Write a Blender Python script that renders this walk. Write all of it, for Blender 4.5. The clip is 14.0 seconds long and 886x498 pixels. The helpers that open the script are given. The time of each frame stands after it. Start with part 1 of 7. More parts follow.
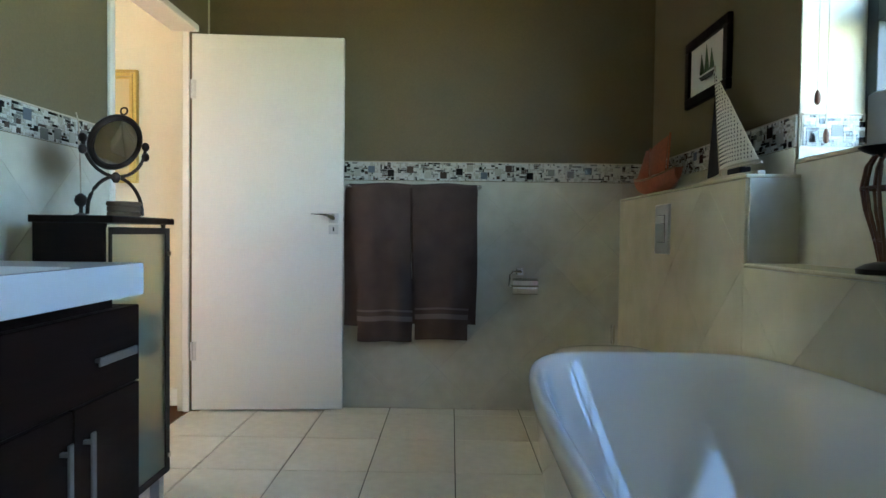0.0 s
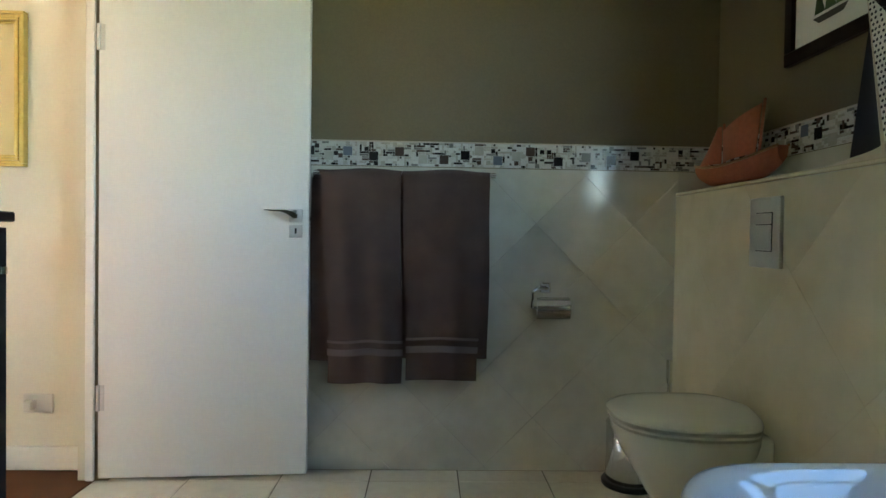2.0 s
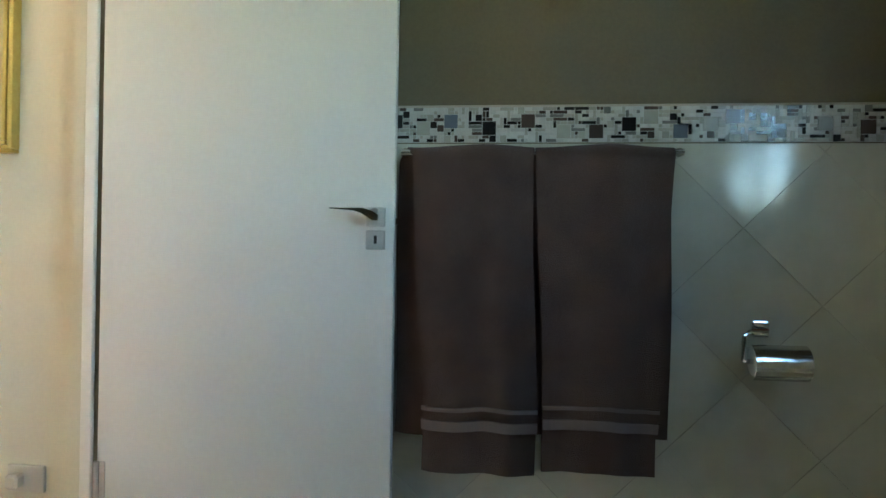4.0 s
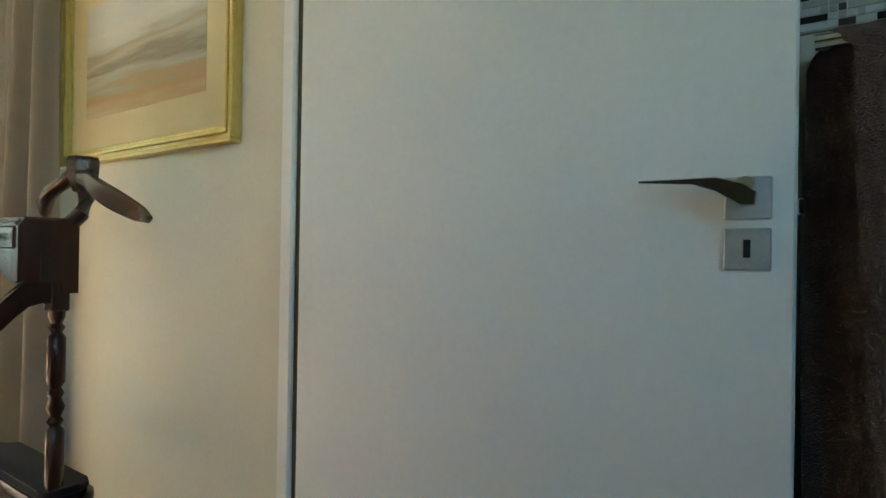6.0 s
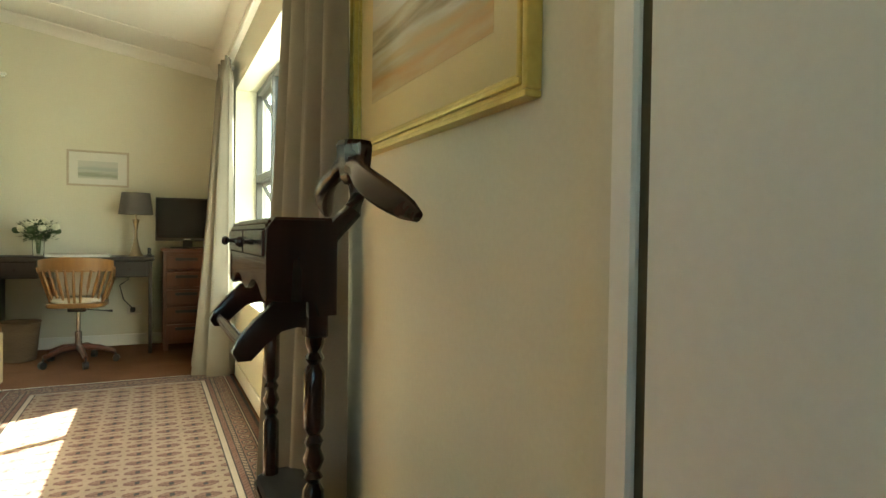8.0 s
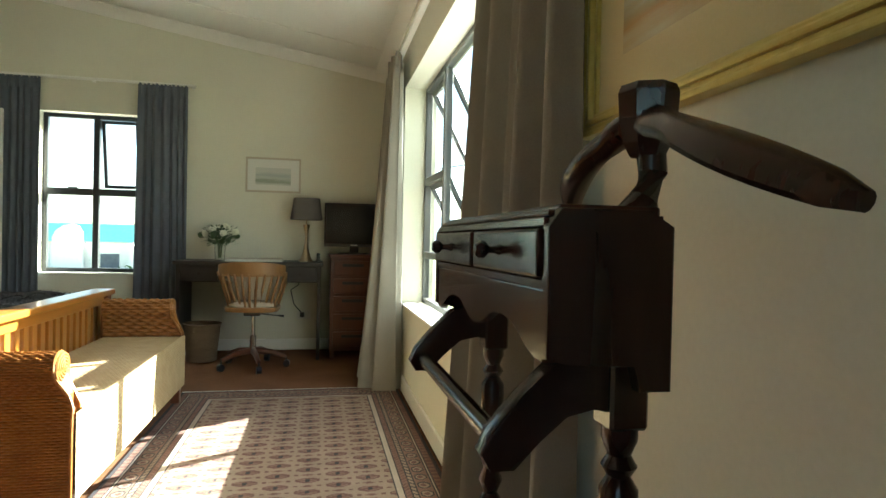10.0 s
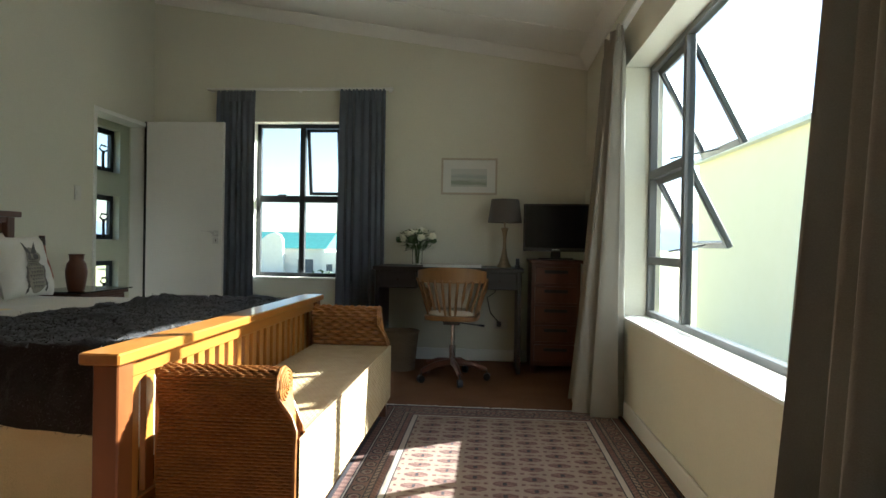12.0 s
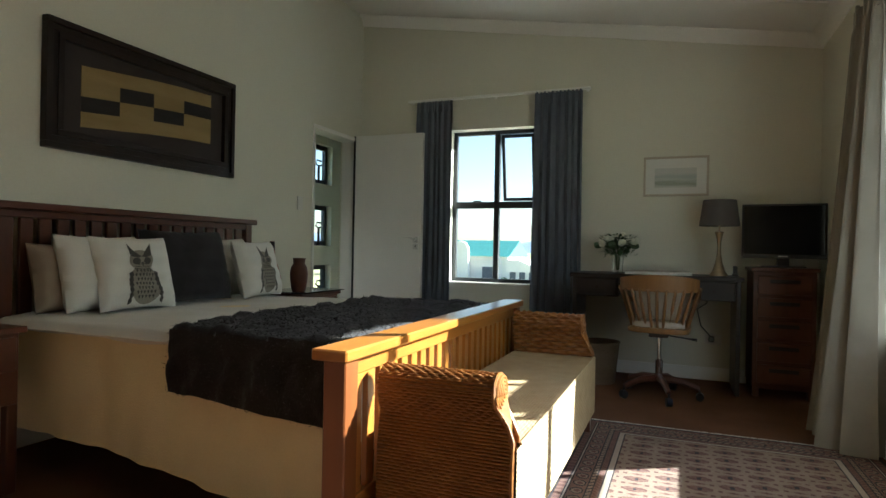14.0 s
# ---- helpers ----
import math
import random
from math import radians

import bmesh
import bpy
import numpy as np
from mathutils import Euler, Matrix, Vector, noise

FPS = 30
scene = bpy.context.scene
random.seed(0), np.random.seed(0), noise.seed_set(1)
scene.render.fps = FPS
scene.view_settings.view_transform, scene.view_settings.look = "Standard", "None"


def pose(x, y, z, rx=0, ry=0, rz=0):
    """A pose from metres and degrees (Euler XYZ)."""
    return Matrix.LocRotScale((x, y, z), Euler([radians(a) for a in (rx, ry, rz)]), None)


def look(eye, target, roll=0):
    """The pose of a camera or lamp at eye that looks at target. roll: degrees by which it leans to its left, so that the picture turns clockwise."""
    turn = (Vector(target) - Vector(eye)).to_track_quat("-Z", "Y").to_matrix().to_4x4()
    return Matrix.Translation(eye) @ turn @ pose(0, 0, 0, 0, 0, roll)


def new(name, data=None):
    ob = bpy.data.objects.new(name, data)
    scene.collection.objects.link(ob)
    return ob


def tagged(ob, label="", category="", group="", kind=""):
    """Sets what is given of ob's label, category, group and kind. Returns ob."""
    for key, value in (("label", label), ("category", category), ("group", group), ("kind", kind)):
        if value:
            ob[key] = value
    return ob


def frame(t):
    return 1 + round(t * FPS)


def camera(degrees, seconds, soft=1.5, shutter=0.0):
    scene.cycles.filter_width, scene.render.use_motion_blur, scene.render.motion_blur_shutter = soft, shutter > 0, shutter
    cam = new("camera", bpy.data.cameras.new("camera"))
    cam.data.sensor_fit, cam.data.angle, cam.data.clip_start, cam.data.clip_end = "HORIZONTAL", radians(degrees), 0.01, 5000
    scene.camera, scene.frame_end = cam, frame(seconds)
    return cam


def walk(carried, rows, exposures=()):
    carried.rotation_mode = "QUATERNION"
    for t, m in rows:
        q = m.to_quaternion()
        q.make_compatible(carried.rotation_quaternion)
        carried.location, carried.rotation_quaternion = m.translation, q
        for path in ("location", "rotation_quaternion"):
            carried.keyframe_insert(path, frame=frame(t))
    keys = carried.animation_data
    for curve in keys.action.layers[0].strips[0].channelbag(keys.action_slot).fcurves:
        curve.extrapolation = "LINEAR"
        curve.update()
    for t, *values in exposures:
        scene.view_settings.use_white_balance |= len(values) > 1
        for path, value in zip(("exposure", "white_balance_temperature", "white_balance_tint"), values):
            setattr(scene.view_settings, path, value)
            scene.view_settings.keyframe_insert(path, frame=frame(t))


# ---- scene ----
cam = camera(73.1, 14.0)
PATH = [
    (0, (0.699, 0.002, 0.982), (0.672, 2.001, 0.931), 0.7),
    (0.5, (0.66, 0.18, 0.992), (0.648, 2.179, 0.945), 0.7),
    (1, (0.632, 0.373, 0.988), (0.655, 2.372, 0.943), 0.8),
    (1.5, (0.624, 0.612, 0.988), (0.666, 2.611, 0.948), 0.8),
    (2, (0.588, 0.832, 0.985), (0.64, 2.831, 0.944), 0.9),
    (2.2, (0.57, 0.923, 0.985), (0.621, 2.922, 0.949), 0.9),
    (4.5, (0.356, 1.869, 0.971), (0.004, 3.838, 0.984), 0.9),
    (5, (0.313, 2.079, 0.978), (-0.234, 4.003, 0.991), 0.9),
    (5.5, (0.239, 2.253, 0.978), (-0.561, 4.086, 0.993), 1.0),
    (6, (0.184, 2.45, 0.99), (-0.99, 4.069, 0.998), 0.9),
    (6.5, (0.083, 2.59, 0.991), (-1.242, 4.088, 0.993), 0.9),
    (7, (-0.007, 2.685, 1.0), (-1.516, 3.997, 0.995), 0.8),
    (7.5, (-0.112, 2.747, 1.02), (-1.8, 3.82, 0.983), 0.7),
    (8, (-0.26, 2.769, 1.019), (-2.059, 3.642, 0.981), 0.8),
    (8.2, (-0.32, 2.771, 1.018), (-2.149, 3.58, 0.988), 1.1),
    (10.3, (-0.84, 2.724, 1.013), (-2.807, 3.087, 0.99), 1.1),
    (10.5, (-0.887, 2.698, 1.014), (-2.859, 3.033, 0.991), 1.0),
    (11, (-1.021, 2.629, 1.013), (-3.006, 2.875, 0.993), 1.0),
    (11.5, (-1.171, 2.567, 1.018), (-3.169, 2.653, 1.001), 1.0),
    (12, (-1.243, 2.505, 0.995), (-3.237, 2.353, 0.981), 1.0),
    (12.5, (-1.297, 2.461, 0.974), (-3.267, 2.116, 0.964), 1.0),
    (13, (-1.314, 2.43, 0.97), (-3.25, 1.929, 0.963), 1.1),
    (13.5, (-1.335, 2.391, 0.97), (-3.233, 1.762, 0.968), 1.1),
    (14, (-1.333, 2.374, 0.973), (-3.191, 1.635, 0.975), 1.1),
]
walk(cam, [(t, look(eye, target, roll)) for t, eye, target, roll in PATH],
     exposures=[(0.0, 5.84, 5650, 4), (2.0, 5.80, 5800, 2), (4.5, 5.38, 5550, -4), (6.5, 4.60, 5550, -8), (7.2, 4.30, 6300, -10),
                (8.0, 4.26, 6950, -12), (10.5, 3.38, 5800, -5), (12.0, 2.80, 5600, 0), (13.0, 2.54, 5580, 0), (14.0, 2.66, 5580, 0)])

# ---- world, sun and exposure ----
SUN_WAY = Vector((0.575, -1.0, -0.612)).normalized()
world = bpy.data.worlds.new("sky")
scene.world = world
world.use_nodes = True
wn = world.node_tree.nodes
sky = wn.new("ShaderNodeTexSky")
sky.sky_type, sky.sun_disc = "NISHITA", False
sky.sun_elevation = math.asin(-SUN_WAY.z)
sky.sun_rotation = math.atan2(-SUN_WAY.x, -SUN_WAY.y)
world.node_tree.links.new(sky.outputs["Color"], wn["Background"].inputs["Color"])
wn["Background"].inputs["Strength"].default_value = 0.051
sun_data = bpy.data.lights.new("sun", "SUN")
sun_data.energy, sun_data.angle, sun_data.color = 5.0, radians(0.53), (1.0, 0.95, 0.87)
sun = new("sun", sun_data)
sun.matrix_world = look(Vector((-4, 3, 1)) - SUN_WAY * 20, (-4, 3, 1))

# ---- materials ----
def nodes_of(name):
    m = bpy.data.materials.new(name)
    m.use_nodes = True
    t = m.node_tree
    return m, t, t.nodes["Principled BSDF"], t.links


def surf(name, col, col2=None, rough=0.6, metal=0.0, grain=40.0, stain=3.0, bump=0.15, depth=0.002,
         stretch=(1, 1, 1), spec=0.5, mix=0.5, coat=0.0, sheen=0.0, island=0.0, per_object=0.0):
    """Two colours mixed by a fine grain and broad stains, with fine relief."""
    m, t, b, ln = nodes_of(name)
    col2 = col2 or tuple(c * 0.8 for c in col)
    tc = t.nodes.new("ShaderNodeTexCoord")
    mp = t.nodes.new("ShaderNodeMapping")
    mp.inputs["Scale"].default_value = stretch
    ln.new(tc.outputs["Object"], mp.inputs["Vector"])
    fine, broad = t.nodes.new("ShaderNodeTexNoise"), t.nodes.new("ShaderNodeTexNoise")
    fine.inputs["Scale"].default_value, fine.inputs["Detail"].default_value = grain, 5
    broad.inputs["Scale"].default_value, broad.inputs["Detail"].default_value = stain, 4
    for n in (fine, broad):
        ln.new(mp.outputs["Vector"], n.inputs["Vector"])
    add = t.nodes.new("ShaderNodeMath")
    add.operation = "ADD"
    ln.new(fine.outputs["Fac"], add.inputs[0])
    ln.new(broad.outputs["Fac"], add.inputs[1])
    rng = t.nodes.new("ShaderNodeMapRange")
    rng.inputs["From Min"].default_value, rng.inputs["From Max"].default_value = 1 - mix * 0.6, 1 + mix * 0.6
    ln.new(add.outputs[0], rng.inputs["Value"])
    mx = t.nodes.new("ShaderNodeMix")
    mx.data_type = "RGBA"
    mx.inputs[6].default_value, mx.inputs[7].default_value = (*col, 1), (*col2, 1)
    ln.new(rng.outputs["Result"], mx.inputs[0])
    out = mx.outputs[2]
    if island or per_object:
        hs = t.nodes.new("ShaderNodeHueSaturation")
        rnd = t.nodes.new("ShaderNodeNewGeometry" if island else "ShaderNodeObjectInfo")
        r2 = t.nodes.new("ShaderNodeMapRange")
        amount = island or per_object
        r2.inputs["To Min"].default_value, r2.inputs["To Max"].default_value = 1 - amount, 1 + amount
        ln.new(rnd.outputs["Random Per Island" if island else "Random"], r2.inputs["Value"])
        ln.new(r2.outputs["Result"], hs.inputs["Value"])
        ln.new(out, hs.inputs["Color"])
        out = hs.outputs["Color"]
    ln.new(out, b.inputs["Base Color"])
    rr = t.nodes.new("ShaderNodeMapRange")
    rr.inputs["To Min"].default_value, rr.inputs["To Max"].default_value = max(0.02, rough * 0.85), min(1, rough * 1.15)
    ln.new(broad.outputs["Fac"], rr.inputs["Value"])
    ln.new(rr.outputs["Result"], b.inputs["Roughness"])
    b.inputs["Metallic"].default_value = metal
    b.inputs["Specular IOR Level"].default_value = spec
    b.inputs["Coat Weight"].default_value = coat
    b.inputs["Sheen Weight"].default_value = sheen
    if bump:
        bp = t.nodes.new("ShaderNodeBump")
        bp.inputs["Strength"].default_value, bp.inputs["Distance"].default_value = bump, depth
        ln.new(fine.outputs["Fac"], bp.inputs["Height"])
        ln.new(bp.outputs["Normal"], b.inputs["Normal"])
    return m


def glass(name, col=(1, 1, 1), rough=0.0, ior=1.45):
    m, t, b, ln = nodes_of(name)
    b.inputs["Base Color"].default_value = (*col, 1)
    b.inputs["Roughness"].default_value, b.inputs["IOR"].default_value = rough, ior
    b.inputs["Transmission Weight"].default_value = 1.0
    return m


CREAM = surf("cream_plaster", (0.66, 0.64, 0.525), (0.62, 0.60, 0.485), 0.8, grain=90, stain=1.2, bump=0.12)
CEIL = surf("white_ceiling", (0.8, 0.78, 0.72), (0.76, 0.74, 0.68), 0.85, grain=60, stain=1.0, bump=0.08)
OLIVE = surf("olive_brown_paint", (0.150, 0.120, 0.062), (0.126, 0.099, 0.050), 0.6, grain=120, stain=1.5, bump=0.15)
WHITE_P = surf("white_gloss_paint", (0.78, 0.77, 0.72), (0.74, 0.73, 0.68), 0.42, grain=70, stain=2.0, bump=0.05)
TILE_F = surf("cream_floor_tile", (0.70, 0.66, 0.56), (0.62, 0.58, 0.48), 0.2, grain=25, stain=4, bump=0.04, per_object=0.05)
TILE_W = surf("mottled_wall_tile", (0.63, 0.61, 0.52), (0.46, 0.44, 0.35), 0.11, grain=12, stain=3.6, bump=0.03, mix=0.9, per_object=0.03)
STONE_B = surf("mottled_cream_tile", (0.68, 0.63, 0.48), (0.49, 0.45, 0.31), 0.25, grain=9, stain=3.2, bump=0.02, mix=1.0, per_object=0.02)
GROUT = surf("grey_grout", (0.50, 0.48, 0.40), (0.44, 0.42, 0.35), 0.9, grain=200, bump=0.3)
GROUT_D = surf("dark_floor_grout", (0.10, 0.085, 0.065), (0.07, 0.06, 0.045), 0.9, grain=200, bump=0.3)
CARPET = surf("brown_carpet", (0.165, 0.078, 0.037), (0.115, 0.053, 0.025), 0.95, grain=350, stain=4, bump=0.8, depth=0.004, spec=0.15)
ENAMEL = surf("white_enamel", (0.82, 0.82, 0.82), (0.80, 0.80, 0.80), 0.06, grain=5, bump=0.0, coat=0.6)
CERAM = surf("white_ceramic", (0.74, 0.72, 0.62), (0.72, 0.70, 0.60), 0.12, grain=5, bump=0.0)
CHROME = surf("chrome", (0.75, 0.75, 0.75), (0.7, 0.7, 0.7), 0.12, 1.0, bump=0.0)
SATIN = surf("satin_steel", (0.66, 0.65, 0.62), (0.58, 0.57, 0.54), 0.42, 0.85, grain=150, bump=0.03)
ESPRESSO = surf("espresso_veneer", (0.016, 0.007, 0.005), (0.010, 0.0045, 0.0035), 0.42, spec=0.12, grain=30, stretch=(1, 1, 9), bump=0.1)
WHITE_L = surf("white_basin_resin", (0.78, 0.79, 0.80), (0.76, 0.77, 0.78), 0.25, grain=20, bump=0.02)
FROST = glass("frosted_glass", (0.80, 0.80, 0.62), 0.38, 1.12)
FROST.node_tree.nodes["Principled BSDF"].inputs["Transmission Weight"].default_value = 0.9
PANE = glass("window_glass", (1, 1, 1), 0.0, 1.01)
VASEGLASS = glass("clear_glass", (0.95, 0.98, 0.97), 0.02, 1.45)
TOWEL = surf("taupe_terry", (0.104, 0.069, 0.055), (0.060, 0.038, 0.030), 0.95, grain=420, stain=9, bump=0.9, depth=0.005, sheen=0.1, mix=0.6, spec=0.1)
TOWEL_B = surf("taupe_woven_band", (0.17, 0.13, 0.112), (0.135, 0.10, 0.087), 0.85, grain=160, stretch=(1, 1, 6), bump=0.4)
MAHOG = surf("dark_mahogany", (0.036, 0.012, 0.008), (0.016, 0.006, 0.004), 0.22, grain=25, stain=6, stretch=(8, 1, 1), bump=0.04, coat=0.12, spec=0.35)
MAHOG_V = surf("dark_mahogany_upright", (0.030, 0.011, 0.007), (0.014, 0.005, 0.004), 0.22, grain=25, stain=6, stretch=(1, 1, 0.15), bump=0.04, coat=0.12, spec=0.3)
PINE = surf("orange_stained_pine", (0.37, 0.155, 0.026), (0.28, 0.105, 0.016), 0.3, grain=30, stain=5, stretch=(1, 1, 0.12), bump=0.06, coat=0.2, per_object=0.06)
PINE_H = surf("orange_stained_rail", (0.37, 0.155, 0.026), (0.28, 0.105, 0.016), 0.3, grain=30, stain=5, stretch=(0.12, 1, 1), bump=0.06, coat=0.2)
# darker copy of the pine: the foot posts' shade is put into its colour
PINE_SHADED = surf("shaded_pine_post", (0.18, 0.056, 0.014), (0.125, 0.038, 0.009), 0.35, grain=30, stain=5, stretch=(1, 1, 0.12), bump=0.06)
REDWOOD = surf("red_brown_wood", (0.105, 0.032, 0.014), (0.066, 0.020, 0.009), 0.35, grain=30, stain=5, stretch=(1, 1, 0.15), bump=0.06, per_object=0.08)
REDWOOD_H = surf("red_brown_wood_flat", (0.105, 0.032, 0.014), (0.066, 0.020, 0.009), 0.35, grain=30, stain=5, stretch=(0.15, 0.15, 1), bump=0.06)
OAK = surf("honey_oak", (0.26, 0.13, 0.04), (0.18, 0.085, 0.026), 0.35, grain=30, stain=5, stretch=(1, 1, 0.15), bump=0.06)
DARKDESK = surf("black_brown_wood", (0.018, 0.012, 0.010), (0.011, 0.008, 0.007), 0.4, grain=35, stretch=(1, 0.15, 1), bump=0.08)
WICKER = surf("honey_wicker", (0.35, 0.150, 0.032), (0.13, 0.045, 0.009), 0.4, grain=120, stain=14, stretch=(1, 1, 3), bump=0.4, depth=0.002, mix=0.7)
WICKER_S = surf("pale_woven_seat", (0.43, 0.32, 0.17), (0.31, 0.22, 0.11), 0.6, grain=150, stain=14, bump=0.4, mix=0.7)
CURT = surf("grey_curtain_cloth", (0.245, 0.228, 0.19), (0.205, 0.188, 0.155), 0.9, grain=300, stain=5, bump=0.35, sheen=0.15)
CURT_D = surf("slate_curtain_cloth", (0.14, 0.155, 0.185), (0.105, 0.118, 0.145), 0.9, grain=300, stain=5, bump=0.35, sheen=0.15)
STEEL_W = surf("black_window_steel", (0.022, 0.024, 0.028), (0.016, 0.018, 0.02), 0.4, grain=90, bump=0.06)
GREY_W = surf("grey_window_steel", (0.10, 0.10, 0.098), (0.08, 0.08, 0.078), 0.4, grain=90, bump=0.06)
COVER = surf("cream_quilt", (0.82, 0.70, 0.43), (0.75, 0.63, 0.37), 0.9, grain=180, stain=6, bump=0.6, depth=0.004)
SHEET = surf("white_linen", (0.72, 0.70, 0.64), (0.66, 0.64, 0.58), 0.9, grain=220, stain=6, bump=0.4)
FUR = surf("charcoal_fur", (0.027, 0.022, 0.022), (0.011, 0.009, 0.009), 0.9, grain=160, stain=9, bump=0.5, depth=0.006, sheen=0.12, mix=0.8, spec=0.2)
TAUPE_C = surf("taupe_cushion", (0.30, 0.235, 0.165), (0.26, 0.20, 0.14), 0.9, grain=220, bump=0.4)
INK = surf("dark_grey_print", (0.085, 0.08, 0.07), (0.06, 0.056, 0.05), 0.9, grain=300, bump=0.1)
INK_L = surf("grey_brown_print", (0.30, 0.275, 0.22), (0.22, 0.20, 0.16), 0.9, grain=120, stain=20, bump=0.1, mix=0.8)
BLACKP = surf("black_plastic", (0.012, 0.012, 0.013), (0.009, 0.009, 0.01), 0.35, bump=0.0)
SCREEN = surf("dark_screen", (0.006, 0.006, 0.008), (0.005, 0.005, 0.007), 0.12, bump=0.0)
GILT = surf("pale_gilt", (0.56, 0.45, 0.14), (0.46, 0.35, 0.095), 0.3, 0.45, grain=60, stain=8, bump=0.12)
MATB = surf("cream_mount", (0.60, 0.52, 0.29), (0.57, 0.49, 0.26), 0.9, grain=200, bump=0.0, coat=0.8)
DARKFR = surf("dark_brown_frame", (0.020, 0.010, 0.007), (0.012, 0.007, 0.005), 0.45, grain=40, bump=0.08, spec=0.25)
IRON = surf("bronze_iron", (0.035, 0.024, 0.02), (0.022, 0.015, 0.012), 0.4, 0.6, grain=60, bump=0.2)
MIRROR = surf("mirror", (0.85, 0.85, 0.85), (0.84, 0.84, 0.84), 0.02, 1.0, bump=0.0)
WAX = surf("white_candle", (0.62, 0.64, 0.66), (0.58, 0.6, 0.62), 0.5, grain=30, bump=0.05)
RATTAN = surf("brown_rattan", (0.17, 0.075, 0.04), (0.10, 0.042, 0.022), 0.5, grain=90, bump=0.2)
TERRA = surf("terracotta_wood", (0.33, 0.105, 0.05), (0.24, 0.07, 0.032), 0.6, grain=60, bump=0.2)
NAVY = surf("navy_cloth", (0.022, 0.024, 0.032), (0.015, 0.017, 0.023), 0.85, grain=250, bump=0.2)
BEIGE = surf("beige_ceramic", (0.5, 0.44, 0.34), (0.44, 0.38, 0.29), 0.5, grain=60, bump=0.2)
LEAF = surf("green_leaf", (0.06, 0.11, 0.035), (0.04, 0.075, 0.022), 0.6, grain=80, bump=0.2, island=0.3)
PETAL = surf("white_petal", (0.76, 0.74, 0.60), (0.70, 0.68, 0.52), 0.7, grain=80, bump=0.2)
SHADE = surf("grey_lampshade", (0.105, 0.095, 0.085), (0.085, 0.077, 0.07), 0.85, grain=250, bump=0.3)
PLASTW = surf("white_plastic", (0.62, 0.60, 0.54), (0.6, 0.58, 0.52), 0.4, bump=0.0)
PAPER = surf("white_paper", (0.68, 0.67, 0.62), (0.64, 0.63, 0.58), 0.9, grain=90, bump=0.05)
BLUETOWEL = surf("blue_terry", (0.06, 0.20, 0.36), (0.04, 0.14, 0.28), 0.95, grain=250, bump=0.8)
BRONZE = surf("pale_bronze", (0.34, 0.27, 0.18), (0.26, 0.20, 0.13), 0.28, 0.9, grain=40, bump=0.04)
SATIN_D = surf("dull_steel", (0.36, 0.34, 0.32), (0.30, 0.285, 0.27), 0.5, 0.7, grain=150, bump=0.03)
RAFFIA = surf("woven_raffia", (0.17, 0.112, 0.062), (0.11, 0.072, 0.04), 0.8, grain=120, stretch=(1, 1, 4), bump=0.6)

def let_light_through(m, share):
    """Thin cloth: part of the light that falls on one side glows through on the other."""
    t, ln = m.node_tree, m.node_tree.links
    b, out = t.nodes["Principled BSDF"], t.nodes["Material Output"]
    tr, mx = t.nodes.new("ShaderNodeBsdfTranslucent"), t.nodes.new("ShaderNodeMixShader")
    mx.inputs["Fac"].default_value = share
    ln.new(b.inputs["Base Color"].links[0].from_socket, tr.inputs["Color"])
    ln.new(b.outputs[0], mx.inputs[1])
    ln.new(tr.outputs[0], mx.inputs[2])
    ln.new(mx.outputs[0], out.inputs["Surface"])


let_light_through(CURT, 0.12)
let_light_through(CURT_D, 0.12)

# ---- building tools ----
def bm_box(x0, x1, y0, y1, z0, z1, bevel=0.0, seg=1, bm=None):
    own = bmesh.new()
    bmesh.ops.create_cube(own, size=1, matrix=Matrix.Translation(((x0 + x1) / 2, (y0 + y1) / 2, (z0 + z1) / 2))
                          @ Matrix.Diagonal((abs(x1 - x0), abs(y1 - y0), abs(z1 - z0), 1)))
    if bevel:
        bmesh.ops.bevel(own, geom=own.edges[:], offset=bevel, segments=seg, profile=0.6, affect="EDGES")
    if bm is None:
        return own
    me = bpy.data.meshes.new("tmp")
    own.to_mesh(me)
    bm.from_mesh(me)
    bpy.data.meshes.remove(me)
    own.free()
    return bm


def bm_lathe(profile, centre=(0, 0, 0), seg=24, cap=True):
    """Turned shape round the upright axis from (radius, height) pairs."""
    bm, rings = bmesh.new(), []
    for r, z in profile:
        rings.append([bm.verts.new((centre[0] + r * math.cos(2 * math.pi * k / seg),
                                    centre[1] + r * math.sin(2 * math.pi * k / seg), centre[2] + z)) for k in range(seg)])
    for a, b in zip(rings, rings[1:]):
        for k in range(seg):
            bm.faces.new((a[k], a[(k + 1) % seg], b[(k + 1) % seg], b[k]))
    if cap:
        bm.faces.new(rings[0][::-1])
        bm.faces.new(rings[-1])
    return bm


